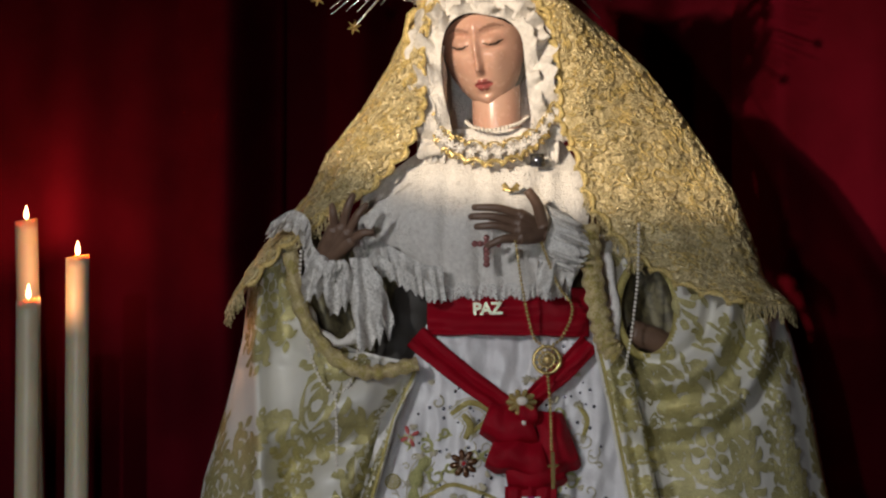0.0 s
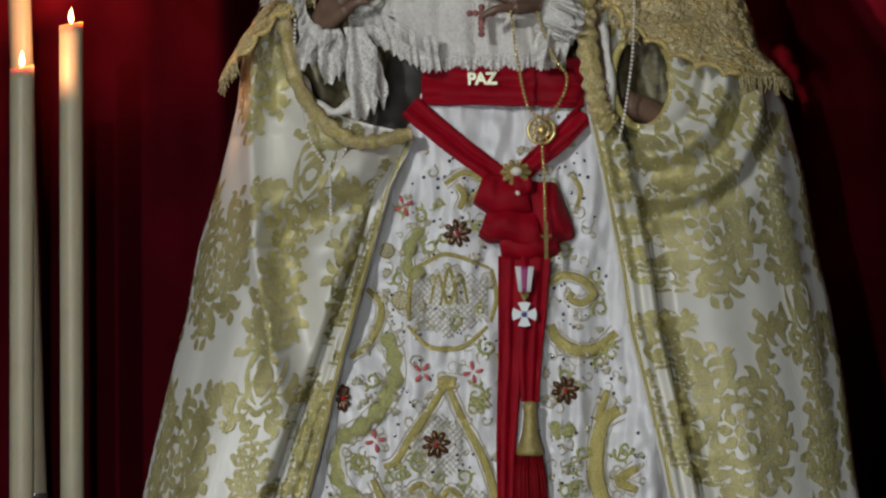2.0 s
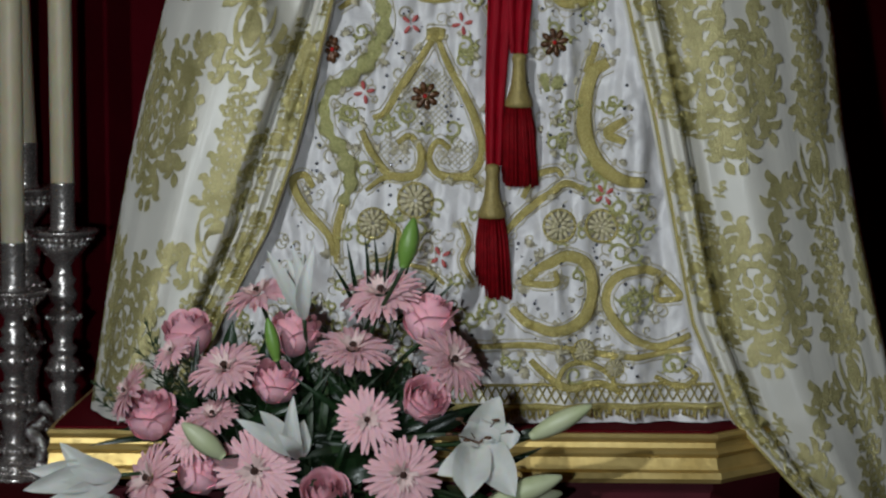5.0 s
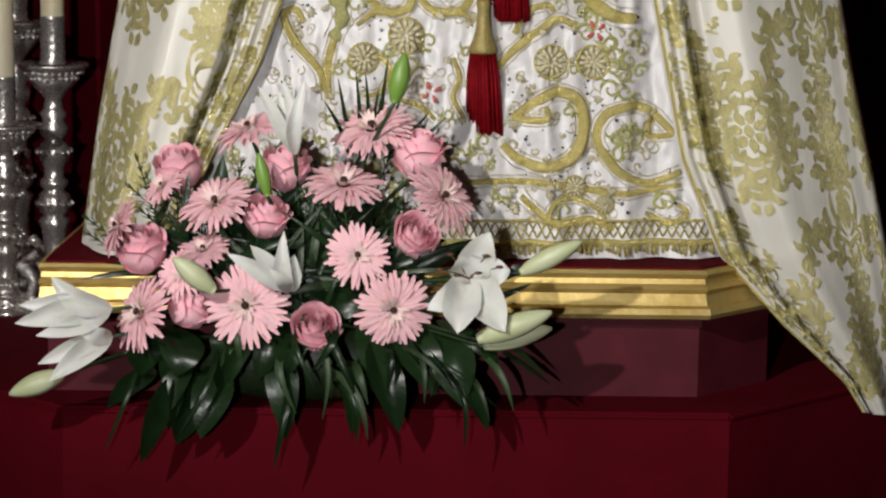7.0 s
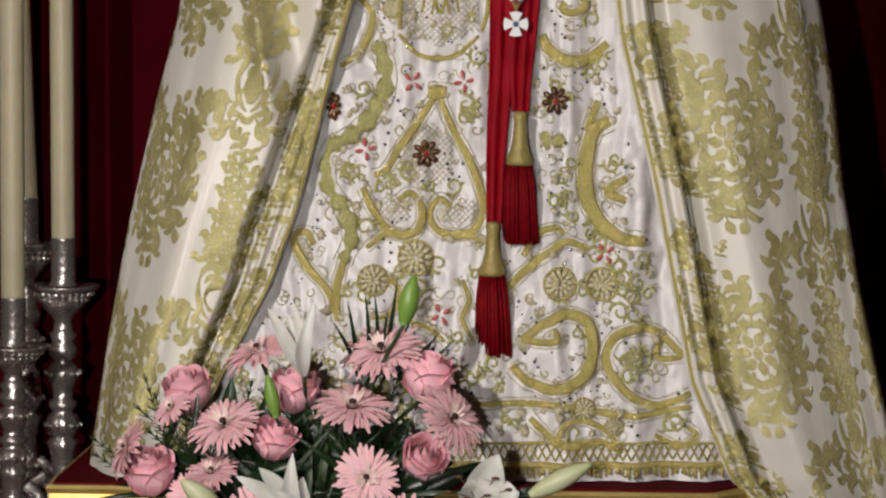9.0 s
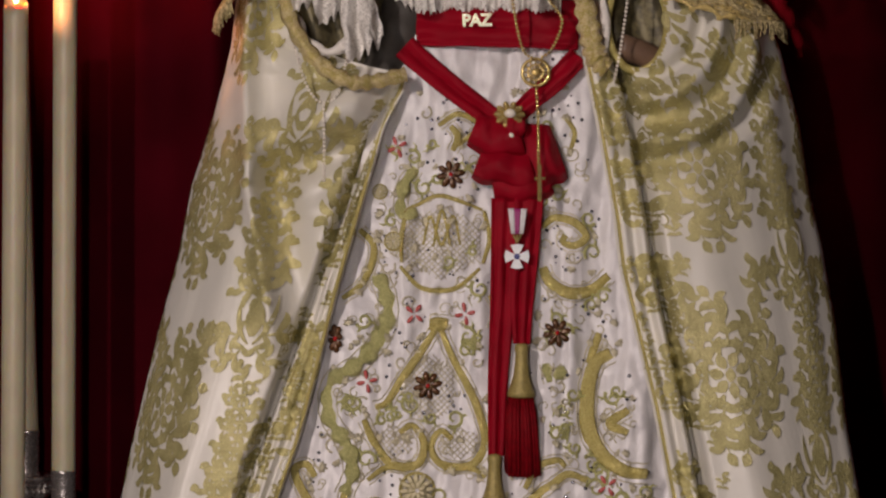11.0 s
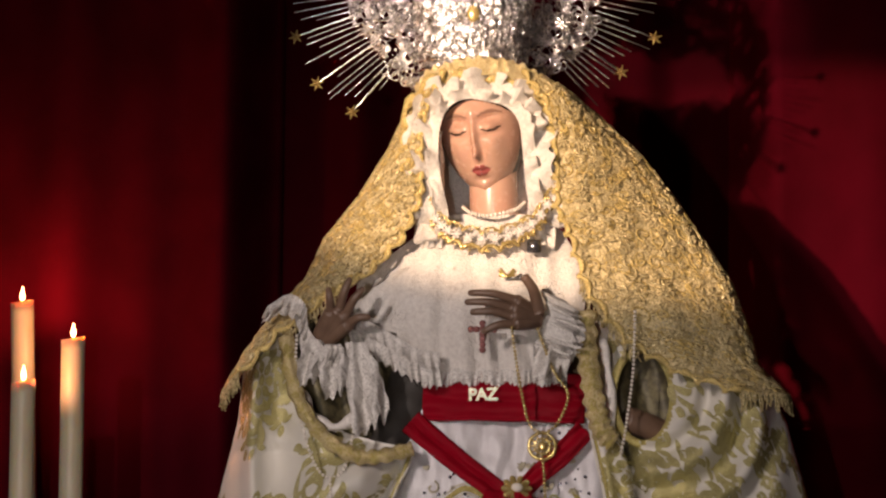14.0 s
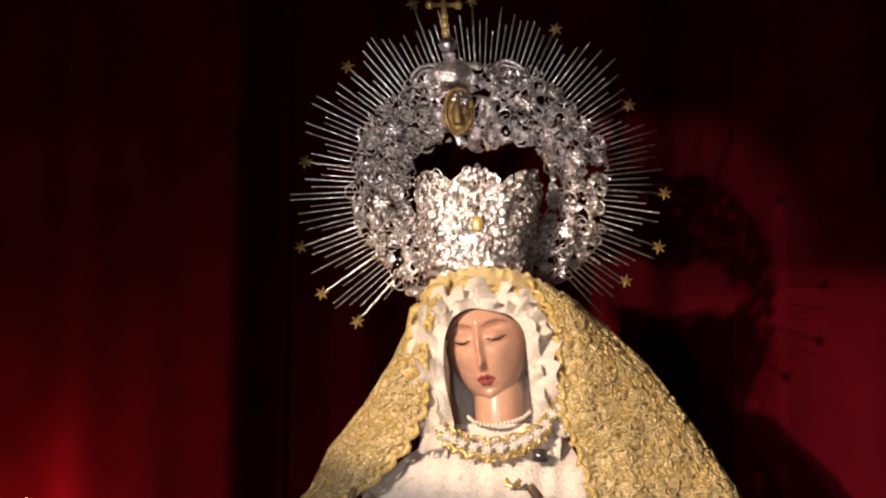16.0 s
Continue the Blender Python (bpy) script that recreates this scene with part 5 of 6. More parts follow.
part("collar_lace", frill(path, 0.05, 0.004, 9, lambda t: Vector((0.55 * (0.5 - t), 0.5, 0.85)), 2.0), LACE_NET, collar)
bm = bmesh.new()
for rise, r in ((0.0, 0.0035), (0.034, 0.002)):
    tube(bm, [p + Vector((0.005 * math.sin(i * 1.1), -0.008 + 0.25 * rise, rise + 0.007 * math.cos(i * 1.1))) for i, p in enumerate(path)], r, 6)
part("collar_edge", bm, BRASS, collar, "looped gold braid edge")
bm = bmesh.new()
for k in range(2, len(path) - 2, 4):
    c = path[k] + Vector((0, -0.009, 0.018))
    for q in range(6):
        a = 2 * math.pi * q / 6
        tube(bm, [c, c + Vector((0.006 * math.cos(a), -0.003, 0.006 * math.sin(a))), c + Vector((0.011 * math.cos(a), 0.001, 0.011 * math.sin(a)))], lambda t: 0.0012 + 0.0018 * math.sin(3.1 * t), 5)
tagged(part("lace_flower", bm, LACE, collar, "raised white lace flowers"), kind="stuff")
bm, rnd = bmesh.new(), random.Random(8)
for k in range(240):
    p = path[rnd.randrange(len(path))] + Vector((rnd.uniform(-0.004, 0.004), -0.006, rnd.choice((rnd.uniform(-0.006, 0.008), rnd.uniform(0.03, 0.04)))))
    ball(bm, p, rnd.uniform(0.0012, 0.0027), 6, 4, (1, 0.5, 1))
tagged(part("paillette_trim", bm, BRASS, collar, "glinting gold paillettes"), kind="stuff")

cross = thing("crystal_cross_pendant", (0.078, 4.84, 2.16), "rose crystal cross hanging under the fingers", "cross pendant")
for dx, dz in [(0, k * 0.0095) for k in range(-3, 3)] + [(-0.011, 0.008), (0.011, 0.008), (-0.021, 0.008), (0.021, 0.008)]:
    bm = bmesh.new()
    ball(bm, (0.078 + dx, 4.838, 2.166 + dz), 0.0062, 8, 5, (1, 0.7, 1))
    part("stone", bm, GARNET, cross)

brooch = thing("pearl_brooch", (0.14, 4.86, 1.885), "gold filigree brooch with a hanging pearl", "brooch")
bm = bmesh.new()
yb = skirt_y(0.14, 1.89) - 0.062
for k in range(10):
    a, bm = 2 * math.pi * k / 10, bmesh.new()
    tube(bm, [Vector((0.14, yb, 1.89)), Vector((0.14 + 0.024 * math.cos(a), yb - 0.002, 1.89 + 0.02 * math.sin(a)))], lambda t: 0.003 + 0.003 * t, 6)
    ball(bm, (0.14 + 0.024 * math.cos(a), yb - 0.003, 1.89 + 0.02 * math.sin(a)), 0.0042)
    part("filigree_spray", bm, BRASS, brooch)
bm = bmesh.new()
ball(bm, (0.141, yb - 0.006, 1.892), 0.009, 10, 6, (1.2, 0.7, 0.9))
part("pearl", bm, PEARL, brooch, "large centre pearl")
bm = bmesh.new()
ball(bm, (0.143, yb - 0.004, 1.853), 0.007, 8, 5)
part("pearl", bm, PEARL, brooch, "hanging drop pearl")
bm = bmesh.new()
tube(bm, [Vector((0.141, yb, 1.874)), Vector((0.143, yb - 0.003, 1.86))], 0.002, 5)
part("drop_link", bm, BRASS, brooch)

medallion = thing("round_medallion", (0.187, 4.85, 1.965), "round gold filigree medallion hanging on the rosary", "medallion")
bm = bmesh.new()
ym = skirt_y(0.187, 1.968) - 0.045
for r, w in ((0.024, 0.0032), (0.014, 0.002)):
    tube(bm, [Vector((0.187 + r * math.cos(a), ym, 1.968 + r * math.sin(a))) for a in (2 * math.pi * k / 28 for k in range(29))], w, 6)
for k in range(12):
    a, spoke = 2 * math.pi * k / 12, bmesh.new()
    tube(spoke, [Vector((0.187 + 0.006 * math.cos(a), ym, 1.968 + 0.006 * math.sin(a))), Vector((0.187 + 0.023 * math.cos(a), ym, 1.968 + 0.023 * math.sin(a)))], 0.0016, 4)
    part("spoke", spoke, BRASS, medallion)
ball(bm, (0.187, ym - 0.002, 1.968), 0.0075, 8, 5, (1, 0.5, 1))
part("filigree", bm, BRASS, medallion)

rosary = thing("gold_rosary", (0.18, 4.84, 1.75), "thin gold rosary hanging over the sash", "rosary")
bm = bmesh.new()
for line in ([(0.129, 4.79, 2.172), (0.142, 4.82, 2.091), (0.161, 4.845, 2.01), (0.183, 4.855, 1.99)], [(0.175, 4.79, 2.17), (0.205, 4.83, 2.1), (0.232, 4.85, 2.06), (0.215, 4.855, 2.01), (0.192, 4.855, 1.99)],
             [(0.187, 4.845, 1.943), (0.191, 4.84, 1.88), (0.192, 4.81, 1.8), (0.193, 4.8, 1.745)]):
    beads(bm, smooth_path(line, 8), 0.0072, 0.0033)
tagged(part("bead_string", bm, BRASS, rosary), kind="stuff")
bm = bmesh.new()
tube(bm, [Vector((0.193, 4.795, 1.8)), Vector((0.194, 4.79, 1.735))], 0.0035, 6)
tube(bm, [Vector((0.184, 4.793, 1.775)), Vector((0.203, 4.793, 1.776))], 0.003, 6)
part("crucifix_bar", bm, BRASS, rosary)
for line in ([(-0.255, 4.84, 2.16), (-0.256, 4.84, 2.065), (-0.239, 4.83, 1.984), (-0.216, 4.82, 1.925), (-0.19, 4.815, 1.905), (-0.165, 4.815, 1.925), (-0.15, 4.82, 1.99)],
             [(0.352, 4.85, 2.21), (0.35, 4.84, 2.14), (0.346, 4.835, 2.085), (0.335, 4.84, 2.0), (0.325, 4.84, 1.95)], [(-0.19, 4.8, 1.9), (-0.188, 4.79, 1.85), (-0.187, 4.78, 1.76)]):
    chain = thing("pearl_rosary", line[0], "string of small milky beads pinned on the mantle", "rosary", "pearl rosaries")
    tagged(part("bead_string", beads(bmesh.new(), smooth_path(line, 8), 0.0075, 0.0032), PEARL, chain), kind="stuff")

medal = thing("enamel_cross_medal", (0.156, 4.83, 1.64), "white enamel cross medal on a magenta striped ribbon", "medal")
yo = skirt_y(0.156, 1.65) - 0.045
for x0, x1, m in ((-0.017, -0.006, WHITE_RIBBON), (-0.006, 0.006, MAGENTA), (0.006, 0.017, WHITE_RIBBON)):
    bm = bmesh.new()
    sheet(bm, 6, 4, lambda u, v: Vector((0.156 + (x0 + (x1 - x0) * v) * (1 - 0.35 * u), yo - 0.002 * u, 1.722 - 0.045 * u)))
    part("ribbon_stripe", thicken(bm, 0.0015), m, medal)
bm = bmesh.new()
for k in range(4):
    a = math.pi / 2 * k
    c, s = math.cos(a), math.sin(a)
    shape = [(0.004, -0.004), (0.02, -0.0115), (0.0225, 0), (0.02, 0.0115), (0.004, 0.004)]
    front = [bm.verts.new((0.156 + p * c - q * s, yo - 0.006, 1.637 + p * s + q * c)) for p, q in shape]
    back = [bm.verts.new((0.156 + p * c - q * s, yo - 0.002, 1.637 + p * s + q * c)) for p, q in shape]
    bm.faces.new(front)
    for i in range(5):
        bm.faces.new((front[i], front[(i + 1) % 5], back[(i + 1) % 5], back[i]))
part("enamel_cross", bm, ENAMEL, medal, smooth=False)
bm = bmesh.new()
ball(bm, (0.156, yo - 0.006, 1.637), 0.0055, 10, 5, (1, 0.5, 1))
part("blue_centre", bm, BLUE_ENAMEL, medal, "blue enamel centre")
bm = bmesh.new()
for q in (-1, 0, 1):
    tube(bm, [Vector((0.156, yo - 0.004, 1.661)), Vector((0.156 + 0.007 * q, yo - 0.005, 1.676))], 0.002, 5)
part("small_crown", bm, BRASS, medal)
pin = thing("butterfly_pin", (0.12, 4.86, 2.28), "small dark jewelled pin on the blouse", "pin")
bm = bmesh.new()
for q in (-1, 1):
    for r in (0, 1):
        tube(bm, [Vector((0.122, 4.855, 2.272)), Vector((0.122 + q * 0.014, 4.85, 2.276 + 0.008 * r))], lambda t: 0.002 + 0.003 * t, 6, 0.5)
part("wings", bm, BRASS, pin)
badge = thing("square_badge", (0.17, 4.88, 2.325), "small dark square badge pinned on the blouse", "badge")
part("plate", box(bmesh.new(), (0.158, 4.868, 2.318), (0.184, 4.874, 2.342), 0.002), SEQUIN, badge)


# ---- crown and aureole ----
crown = thing("silver_crown", (0.06, 5.03, 2.66), "chased silver crown with a rayed and starred aureole", "crown")
HUB = Vector((0.065, 5.12, 2.89))
bm = bmesh.new()


def basket_top(a):
    return 2.845 + 0.032 * abs(math.sin(a * 3.5 + 0.9)) ** 0.7


def basket_at(u, v, lift=0.0):
    a = 2 * math.pi * v
    z0 = 2.68 - 0.012 * math.cos(a + math.pi / 2)
    z = z0 + (basket_top(a) - z0) * u
    r = 0.097 + 0.018 * u + 0.012 * u * u * math.sin(a * 3.5 + 0.9) + 0.007 * wave(9 * math.cos(a) * 1.3, 9 * math.sin(a) * 1.3, z * 70) + lift
    return Vector((0.058 + r * math.cos(a), 5.02 + r * math.sin(a), z))


sheet(bm, 40, 200, basket_at, closed=True, keep=lambda u, v: wave(40 * math.cos(6.283 * v), 40 * math.sin(6.283 * v), u * 9) < 0.36 or u < 0.2)
basket = part("crown_basket", bm, SILVER, crown)
bm, rnd = bmesh.new(), random.Random(2)
for k in range(330):
    u, v = rnd.uniform(0.12, 1.0), rnd.uniform(0.45, 1.05)
    r, turn, way = rnd.uniform(0.006, 0.014), rnd.uniform(0, 6.28), rnd.choice((1, -1))
    tube(bm, [basket_at(min(1.05, u + r * 6 * (1 - 0.08 * i) * math.sin(turn + way * 0.65 * i)), v + r * 1.3 * (1 - 0.08 * i) * math.cos(turn + way * 0.65 * i), 0.004) for i in range(11)], rnd.uniform(0.0014, 0.0028), 5)
for k in range(160):
    ball(bm, basket_at(rnd.uniform(0.05, 1.0), rnd.uniform(0.45, 1.05), 0.005), rnd.uniform(0.002, 0.0045), 7, 4)
tagged(part("basket_relief", bm, SILVER_BRIGHT, basket, "embossed silver scrolls and beads"), kind="stuff")
bm = bmesh.new()
for z, r in ((2.682, 0.102), (2.7, 0.1)):
    tube(bm, [Vector((0.058 + r * math.cos(a), 5.02 + r * math.sin(a), z - 0.012 * math.cos(a + math.pi / 2))) for a in (2 * math.pi * k / 60 for k in range(61))], 0.004, 6)
part("crown_band", bm, SILVER_BRIGHT, basket)
bm = bmesh.new()
stone = basket_at(0.48, 0.75, 0.006)
ball(bm, stone, 0.013, 12, 7, (0.9, 0.5, 1.2))
part("crown_stone", bm, BRASS, basket, "oval gold set stone")


def ring_in(a):
    return 0.138 - 0.068 * max(0.0, math.sin(a)) ** 4


def ring_out(a):
    return 0.238 + 0.014 * abs(math.sin(a * 4 + 0.4)) ** 0.6


def ring_at(u, v, lift=0.0):
    a = 2 * math.pi * v
    r = ring_in(a) + (ring_out(a) - ring_in(a)) * u
    x, z = HUB.x + r * math.cos(a), HUB.z + r * math.sin(a)
    return Vector((x, HUB.y - 0.03 * math.sin(math.pi * max(0, min(1, u))) + 0.02 * wave(x * 42, z * 42, 2.0) - lift, z))


bm = bmesh.new()
sheet(bm, 22, 260, ring_at, closed=True, keep=lambda u, v: wave(ring_at(u, v).x * 48, 3.0, ring_at(u, v).z * 48) < 0.08)
aureole = part("aureole", thicken(bm, 0.004), SILVER, crown)
bm, rnd = bmesh.new(), random.Random(4)
for k in range(560):
    u, v = rnd.uniform(0.0, 1.0), rnd.random()
    r, turn, way = rnd.uniform(0.008, 0.022), rnd.uniform(0, 6.28), rnd.choice((1, -1))
    c = ring_at(u, v, rnd.uniform(0.004, 0.02))
    tube(bm, [c + Vector((r * (1 - 0.075 * i) * math.cos(turn + way * 0.62 * i), 0.004 * math.sin(i * 1.1 + turn), r * (1 - 0.075 * i) * math.sin(turn + way * 0.62 * i))) for i in range(12)], rnd.uniform(0.0014, 0.0032), 5)
for k in range(520):
    ball(bm, ring_at(rnd.uniform(-0.03, 1.03), rnd.random(), rnd.uniform(0.006, 0.02)), rnd.uniform(0.002, 0.0052), 7, 4)
tagged(part("aureole_relief", bm, SILVER_BRIGHT, aureole, "embossed silver leaves and beads"), kind="stuff")
# flower bosses round the ring
for k in range(8):
    a = 2 * math.pi * (k + 0.3) / 8
    bm = bmesh.new()
    c = ring_at(0.5, a / (2 * math.pi), 0.018)
    for q in range(8):
        b = 2 * math.pi * q / 8
        tube(bm, [c, c + Vector((0.011 * math.cos(b), -0.006, 0.011 * math.sin(b))), c + Vector((0.021 * math.cos(b), 0.002, 0.021 * math.sin(b)))], lambda t: 0.003 + 0.004 * math.sin(3.1 * t), 6)
    ball(bm, c + Vector((0, -0.006, 0)), 0.006, 8, 5)
    part("flower_boss", bm, SILVER_BRIGHT, aureole)
for q in (-1, 1):
    bm = bmesh.new()
    c = HUB + Vector((-0.025 + q * 0.075, -0.012, 0.205 if q < 0 else 0.215))
    for r in (0.036, 0.027):
        tube(bm, [c + Vector((r * math.cos(a), 0, r * math.sin(a))) for a in (math.pi * k / 16 for k in range(17))], 0.0045, 6)
    part("small_arch", bm, SILVER_BRIGHT, aureole)
bm = bmesh.new()
ball(bm, (0.022, 5.075, 3.028), 0.024, 20, 10, (0.95, 0.35, 1.75))
plaque = part("gold_plaque", bm, BRONZE, crown, "oval gold relief plaque")
bm = bmesh.new()
tube(bm, [Vector((0.022 + 0.026 * math.cos(a), 5.07, 3.028 + 0.045 * math.sin(a))) for a in (2 * math.pi * k / 30 for k in range(31))], 0.005, 6)
tube(bm, smooth_path([(0.022, 5.064, 3.0), (0.018, 5.06, 3.03), (0.022, 5.064, 3.055)], 5), lambda t: 0.012 - 0.006 * t, 8)
part("plaque_frame", bm, BRONZE, plaque)
bm = bmesh.new()
lathe(bm, [(0.045, 3.09), (0.05, 3.105), (0.044, 3.12), (0.034, 3.132), (0.016, 3.14), (0.009, 3.15), (0.012, 3.156)], (0.006, 5.12, 0), 24, lambda a, z: 1 + 0.08 * math.sin(8 * a))
part("orb_cushion", bm, SILVER, crown)
bm = bmesh.new()
ball(bm, (0.0, 5.12, 3.175), 0.0185, 24, 14)
tube(bm, [Vector((0.0 + 0.0188 * math.cos(a), 5.12 + 0.0188 * math.sin(a), 3.175)) for a in (2 * math.pi * k / 24 for k in range(25))], 0.002, 5)
orb = part("orb", bm, SILVER_BRIGHT, crown, "polished silver orb")
bm = bmesh.new()
tube(bm, [Vector((-0.004, 5.12, 3.193)), Vector((-0.006, 5.12, 3.225)), Vector((-0.01, 5.12, 3.285))], 0.006, 8)
tube(bm, [Vector((-0.034, 5.12, 3.258)), Vector((0.018, 5.12, 3.258))], 0.005, 8)
for p in ((-0.004, 3.2), (-0.005, 3.215), (-0.007, 3.232), (-0.01, 3.288), (-0.036, 3.258), (0.02, 3.258)):
    ball(bm, (p[0], 5.12, p[1]), 0.0095, 8, 5)
part("cross", bm, BRASS, orb, "gold cross on the orb")

STARS = [(-0.07, 3.266), (-0.197, 3.135), (-0.276, 2.942), (-0.282, 2.772), (-0.24, 2.68), (-0.171, 2.625), (0.048, 3.273), (0.213, 3.215), (0.356, 3.06), (0.425, 2.883), (0.412, 2.776), (0.347, 2.708)]
bm = bmesh.new()
for k in range(6):
    a = 2 * math.pi * k / 6 + 0.3
    tube(bm, [Vector((0, 0, 0)), Vector((0.015 * math.cos(a), 0, 0.015 * math.sin(a)))], lambda t: 0.0042 * (1 - t) + 0.0004, 4, 0.6)
ball(bm, (0, 0, 0), 0.004, 6, 4)
star_mesh = mesh_of("star", bm, BRONZE, False)
angles = []
for x, z in STARS:
    d = Vector((x - HUB.x, 0, z - HUB.z))
    a = math.atan2(d.z, d.x)
    angles.append(a)
    root = HUB + d.normalized() * (ring_out(a) - 0.01)
    tip = Vector((x, 5.14, z))
    side = Vector((-d.z, 0, d.x)).normalized()
    bm = bmesh.new()
    tube(bm, [root.lerp(tip, t / 24) + side * 0.0005 * math.sin(t * 1.1) for t in range(25)], lambda t: 0.0035 - 0.0018 * t, 5)
    for t in (0.1, 0.22, 0.34):
        ball(bm, root.lerp(tip, t), 0.006 - 0.006 * t, 6, 4)
    stem = part("star_stem", bm, SILVER_BRIGHT, crown)
    shared("star", star_mesh, stem, Matrix.Translation(tip - Vector((0, 0.003, 0))), "small gold star")
bm = bmesh.new()
tube(bm, [Vector((0, 0, 0)), Vector((0.5, 0, 0)), Vector((1, 0, 0))], lambda t: 0.0021 - 0.0009 * t, 5, 0.6)
for v in bm.verts:
    v.co.x *= 1.0
ray_mesh = mesh_of("ray", bm, SILVER_BRIGHT, False)
angles = sorted(angles)
rnd = random.Random(9)
for i, a in enumerate(angles):
    b = angles[(i + 1) % len(angles)] + (2 * math.pi if i == len(angles) - 1 else 0)
    n = max(3, round((b - a) / 0.04))
    for k in range(1, n):
        c = a + (b - a) * k / n
        if -2.22 < ((c + math.pi) % (2 * math.pi)) - math.pi < -0.85:
            continue
        reach = 0.318 + 0.045 * math.sin(math.pi * k / n) + rnd.choice((-0.03, -0.01, 0.0, 0.008))
        start = ring_out(c) - 0.008
        m = Matrix.Translation(HUB + Vector((start * math.cos(c), 0, start * math.sin(c)))) @ Matrix.Rotation(-c, 4, "Y") @ Matrix.Rotation(rnd.uniform(-0.12, 0.12), 4, "Z") @ Matrix.Diagonal((reach - start, 1, 1, 1))
        shared("ray", ray_mesh, crown, m)


# ---- candles in silver candlesticks ----
def candlestick(x, y, dish, cup, top, lean, label):
    base = 0.595
    stick = thing("candlestick", (x, y, base), label, "candlestick", "candlesticks beside the figure")
    h = dish - base
    prof = [(0.066, 0.0), (0.07, 0.012), (0.06, 0.028), (0.05, 0.05), (0.058, 0.07), (0.046, 0.092), (0.03, 0.105), (0.026, 0.13), (0.037, 0.15), (0.037, 0.162), (0.024, 0.178), (0.022, 0.22), (0.026, 0.3), (0.033, 0.34), (0.022, 0.36),
            (0.03, 0.375), (0.036, 0.41), (0.03, 0.45), (0.02, 0.465), (0.028, 0.485), (0.029, 0.505), (0.02, 0.52), (0.021, 0.56), (0.03, 0.6), (0.035, 0.63), (0.027, 0.66), (0.018, 0.68), (0.027, 0.7), (0.031, 0.73), (0.022, 0.76),
            (0.028, 0.79), (0.02, 0.81), (0.018, 0.85), (0.026, 0.875), (0.038, 0.9), (0.05, 0.93), (0.046, 0.945), (0.055, 0.955), (0.072, 0.985), (0.075, 0.995), (0.073, 1.0), (0.03, 0.99), (0.0, 0.99)]
    bm = lathe(bmesh.new(), [(r, z * h) for r, z in prof], (x, y, base), 30, lambda a, z: 1 + (0.05 * math.sin(8 * a) if 0.32 < z / h < 0.46 or z / h < 0.1 or 0.88 < z / h < 0.95 else 0.0))
    body = part("baluster", bm, SILVER_PLAIN, stick, "turned and chased silver stem")
    bm, rnd = bmesh.new(), random.Random(int(abs(x) * 100))
    for t, r, n in ((0.055, 0.056, 20), (0.155, 0.038, 16), (0.41, 0.037, 14), (0.63, 0.036, 14), (0.94, 0.05, 22), (0.965, 0.06, 26)):
        for k in range(n):
            a = 2 * math.pi * k / n
            ball(bm, (x + r * math.cos(a), y + r * math.sin(a), base + t * h), rnd.uniform(0.004, 0.0062), 7, 4)
    tagged(part("bead_relief", bm, SILVER, body, "chased beads"), kind="stuff")
    for k in range(3):
        a = 2 * math.pi * k / 3 - 0.6
        d = Vector((math.cos(a), math.sin(a), 0))
        c = Vector((x, y, base))
        bm = tube(bmesh.new(), smooth_path([c + d * 0.04 + Vector((0, 0, 0.1)), c + d * 0.075 + Vector((0, 0, 0.075)), c + d * 0.07 + Vector((0, 0, 0.035)), c + d * 0.09 + Vector((0, 0, 0.012))], 6), lambda t: 0.012 - 0.003 * t, 8)
        ball(bm, c + d * 0.092 + Vector((0, 0, 0.012)), 0.012, 8, 6)
        part("scroll_foot", bm, SILVER, stick)
    bm = lathe(bmesh.new(), [(0.03, dish - 0.002), (0.026, dish + 0.006), (0.0255, dish + 0.012), (0.0255, cup - 0.004), (0.0265, cup), (0.0245, cup + 0.001), (0.02, cup - 0.004)], (x, y, 0), 24)
    part("candle_socket", bm, SILVER_PLAIN, stick, "polished silver socket")
    candle = thing("candle", (x, y, cup - 0.02), "tall lit ivory wax candle in a silver socket", "candle", "lit candles")
    tip = Vector((x + lean, y, top))
    foot = Vector((x, y, cup - 0.02))
    n = 40
    bm = bmesh.new()

    def wax(u, v):
        a = 2 * math.pi * v
        p = foot.lerp(tip, u)
        r = 0.0244 * (1 + 0.012 * wave(u * 9, v * 4, x))
        rim = 0.005 * math.sin(a + 1.0) * step(0.97, 1.0, u)
        return p + Vector((r * math.cos(a), r * math.sin(a), rim))
    rows = sheet(bm, n, 24, wax, closed=True)
    inner = [bm.verts.new(tip + Vector((0.016 * math.cos(2 * math.pi * k / 24), 0.016 * math.sin(2 * math.pi * k / 24), -0.006))) for k in range(24)]
    for k in range(24):
        bm.faces.new((rows[-1][k], rows[-1][(k + 1) % 24], inner[(k + 1) % 24], inner[k]))
    bm.faces.new(inner)
    part("wax", bm, WAX, candle)
    part("wick", tube(bmesh.new(), [tip + Vector((0, 0, -0.007)), tip + Vector((0.001, 0, 0.006))], 0.0012, 5), WICK, candle)
    bm = lathe(bmesh.new(), [(0.0005, 0.001), (0.0036, 0.004), (0.0052, 0.009), (0.0046, 0.016), (0.0026, 0.024), (0.0004, 0.032)], tip, 12)
    flame = part("flame", bm, FLAME, candle, "small yellow flame")
    flame.visible_shadow = False
    glow = bpy.data.lights.new("candle_glow", "POINT")
    glow.energy, glow.color, glow.shadow_soft_size = 3.1, (1.0, 0.42, 0.19), 0.006
    light = new("candle_glow", glow)
    light.location = tip + Vector((0, 0, 0.012))


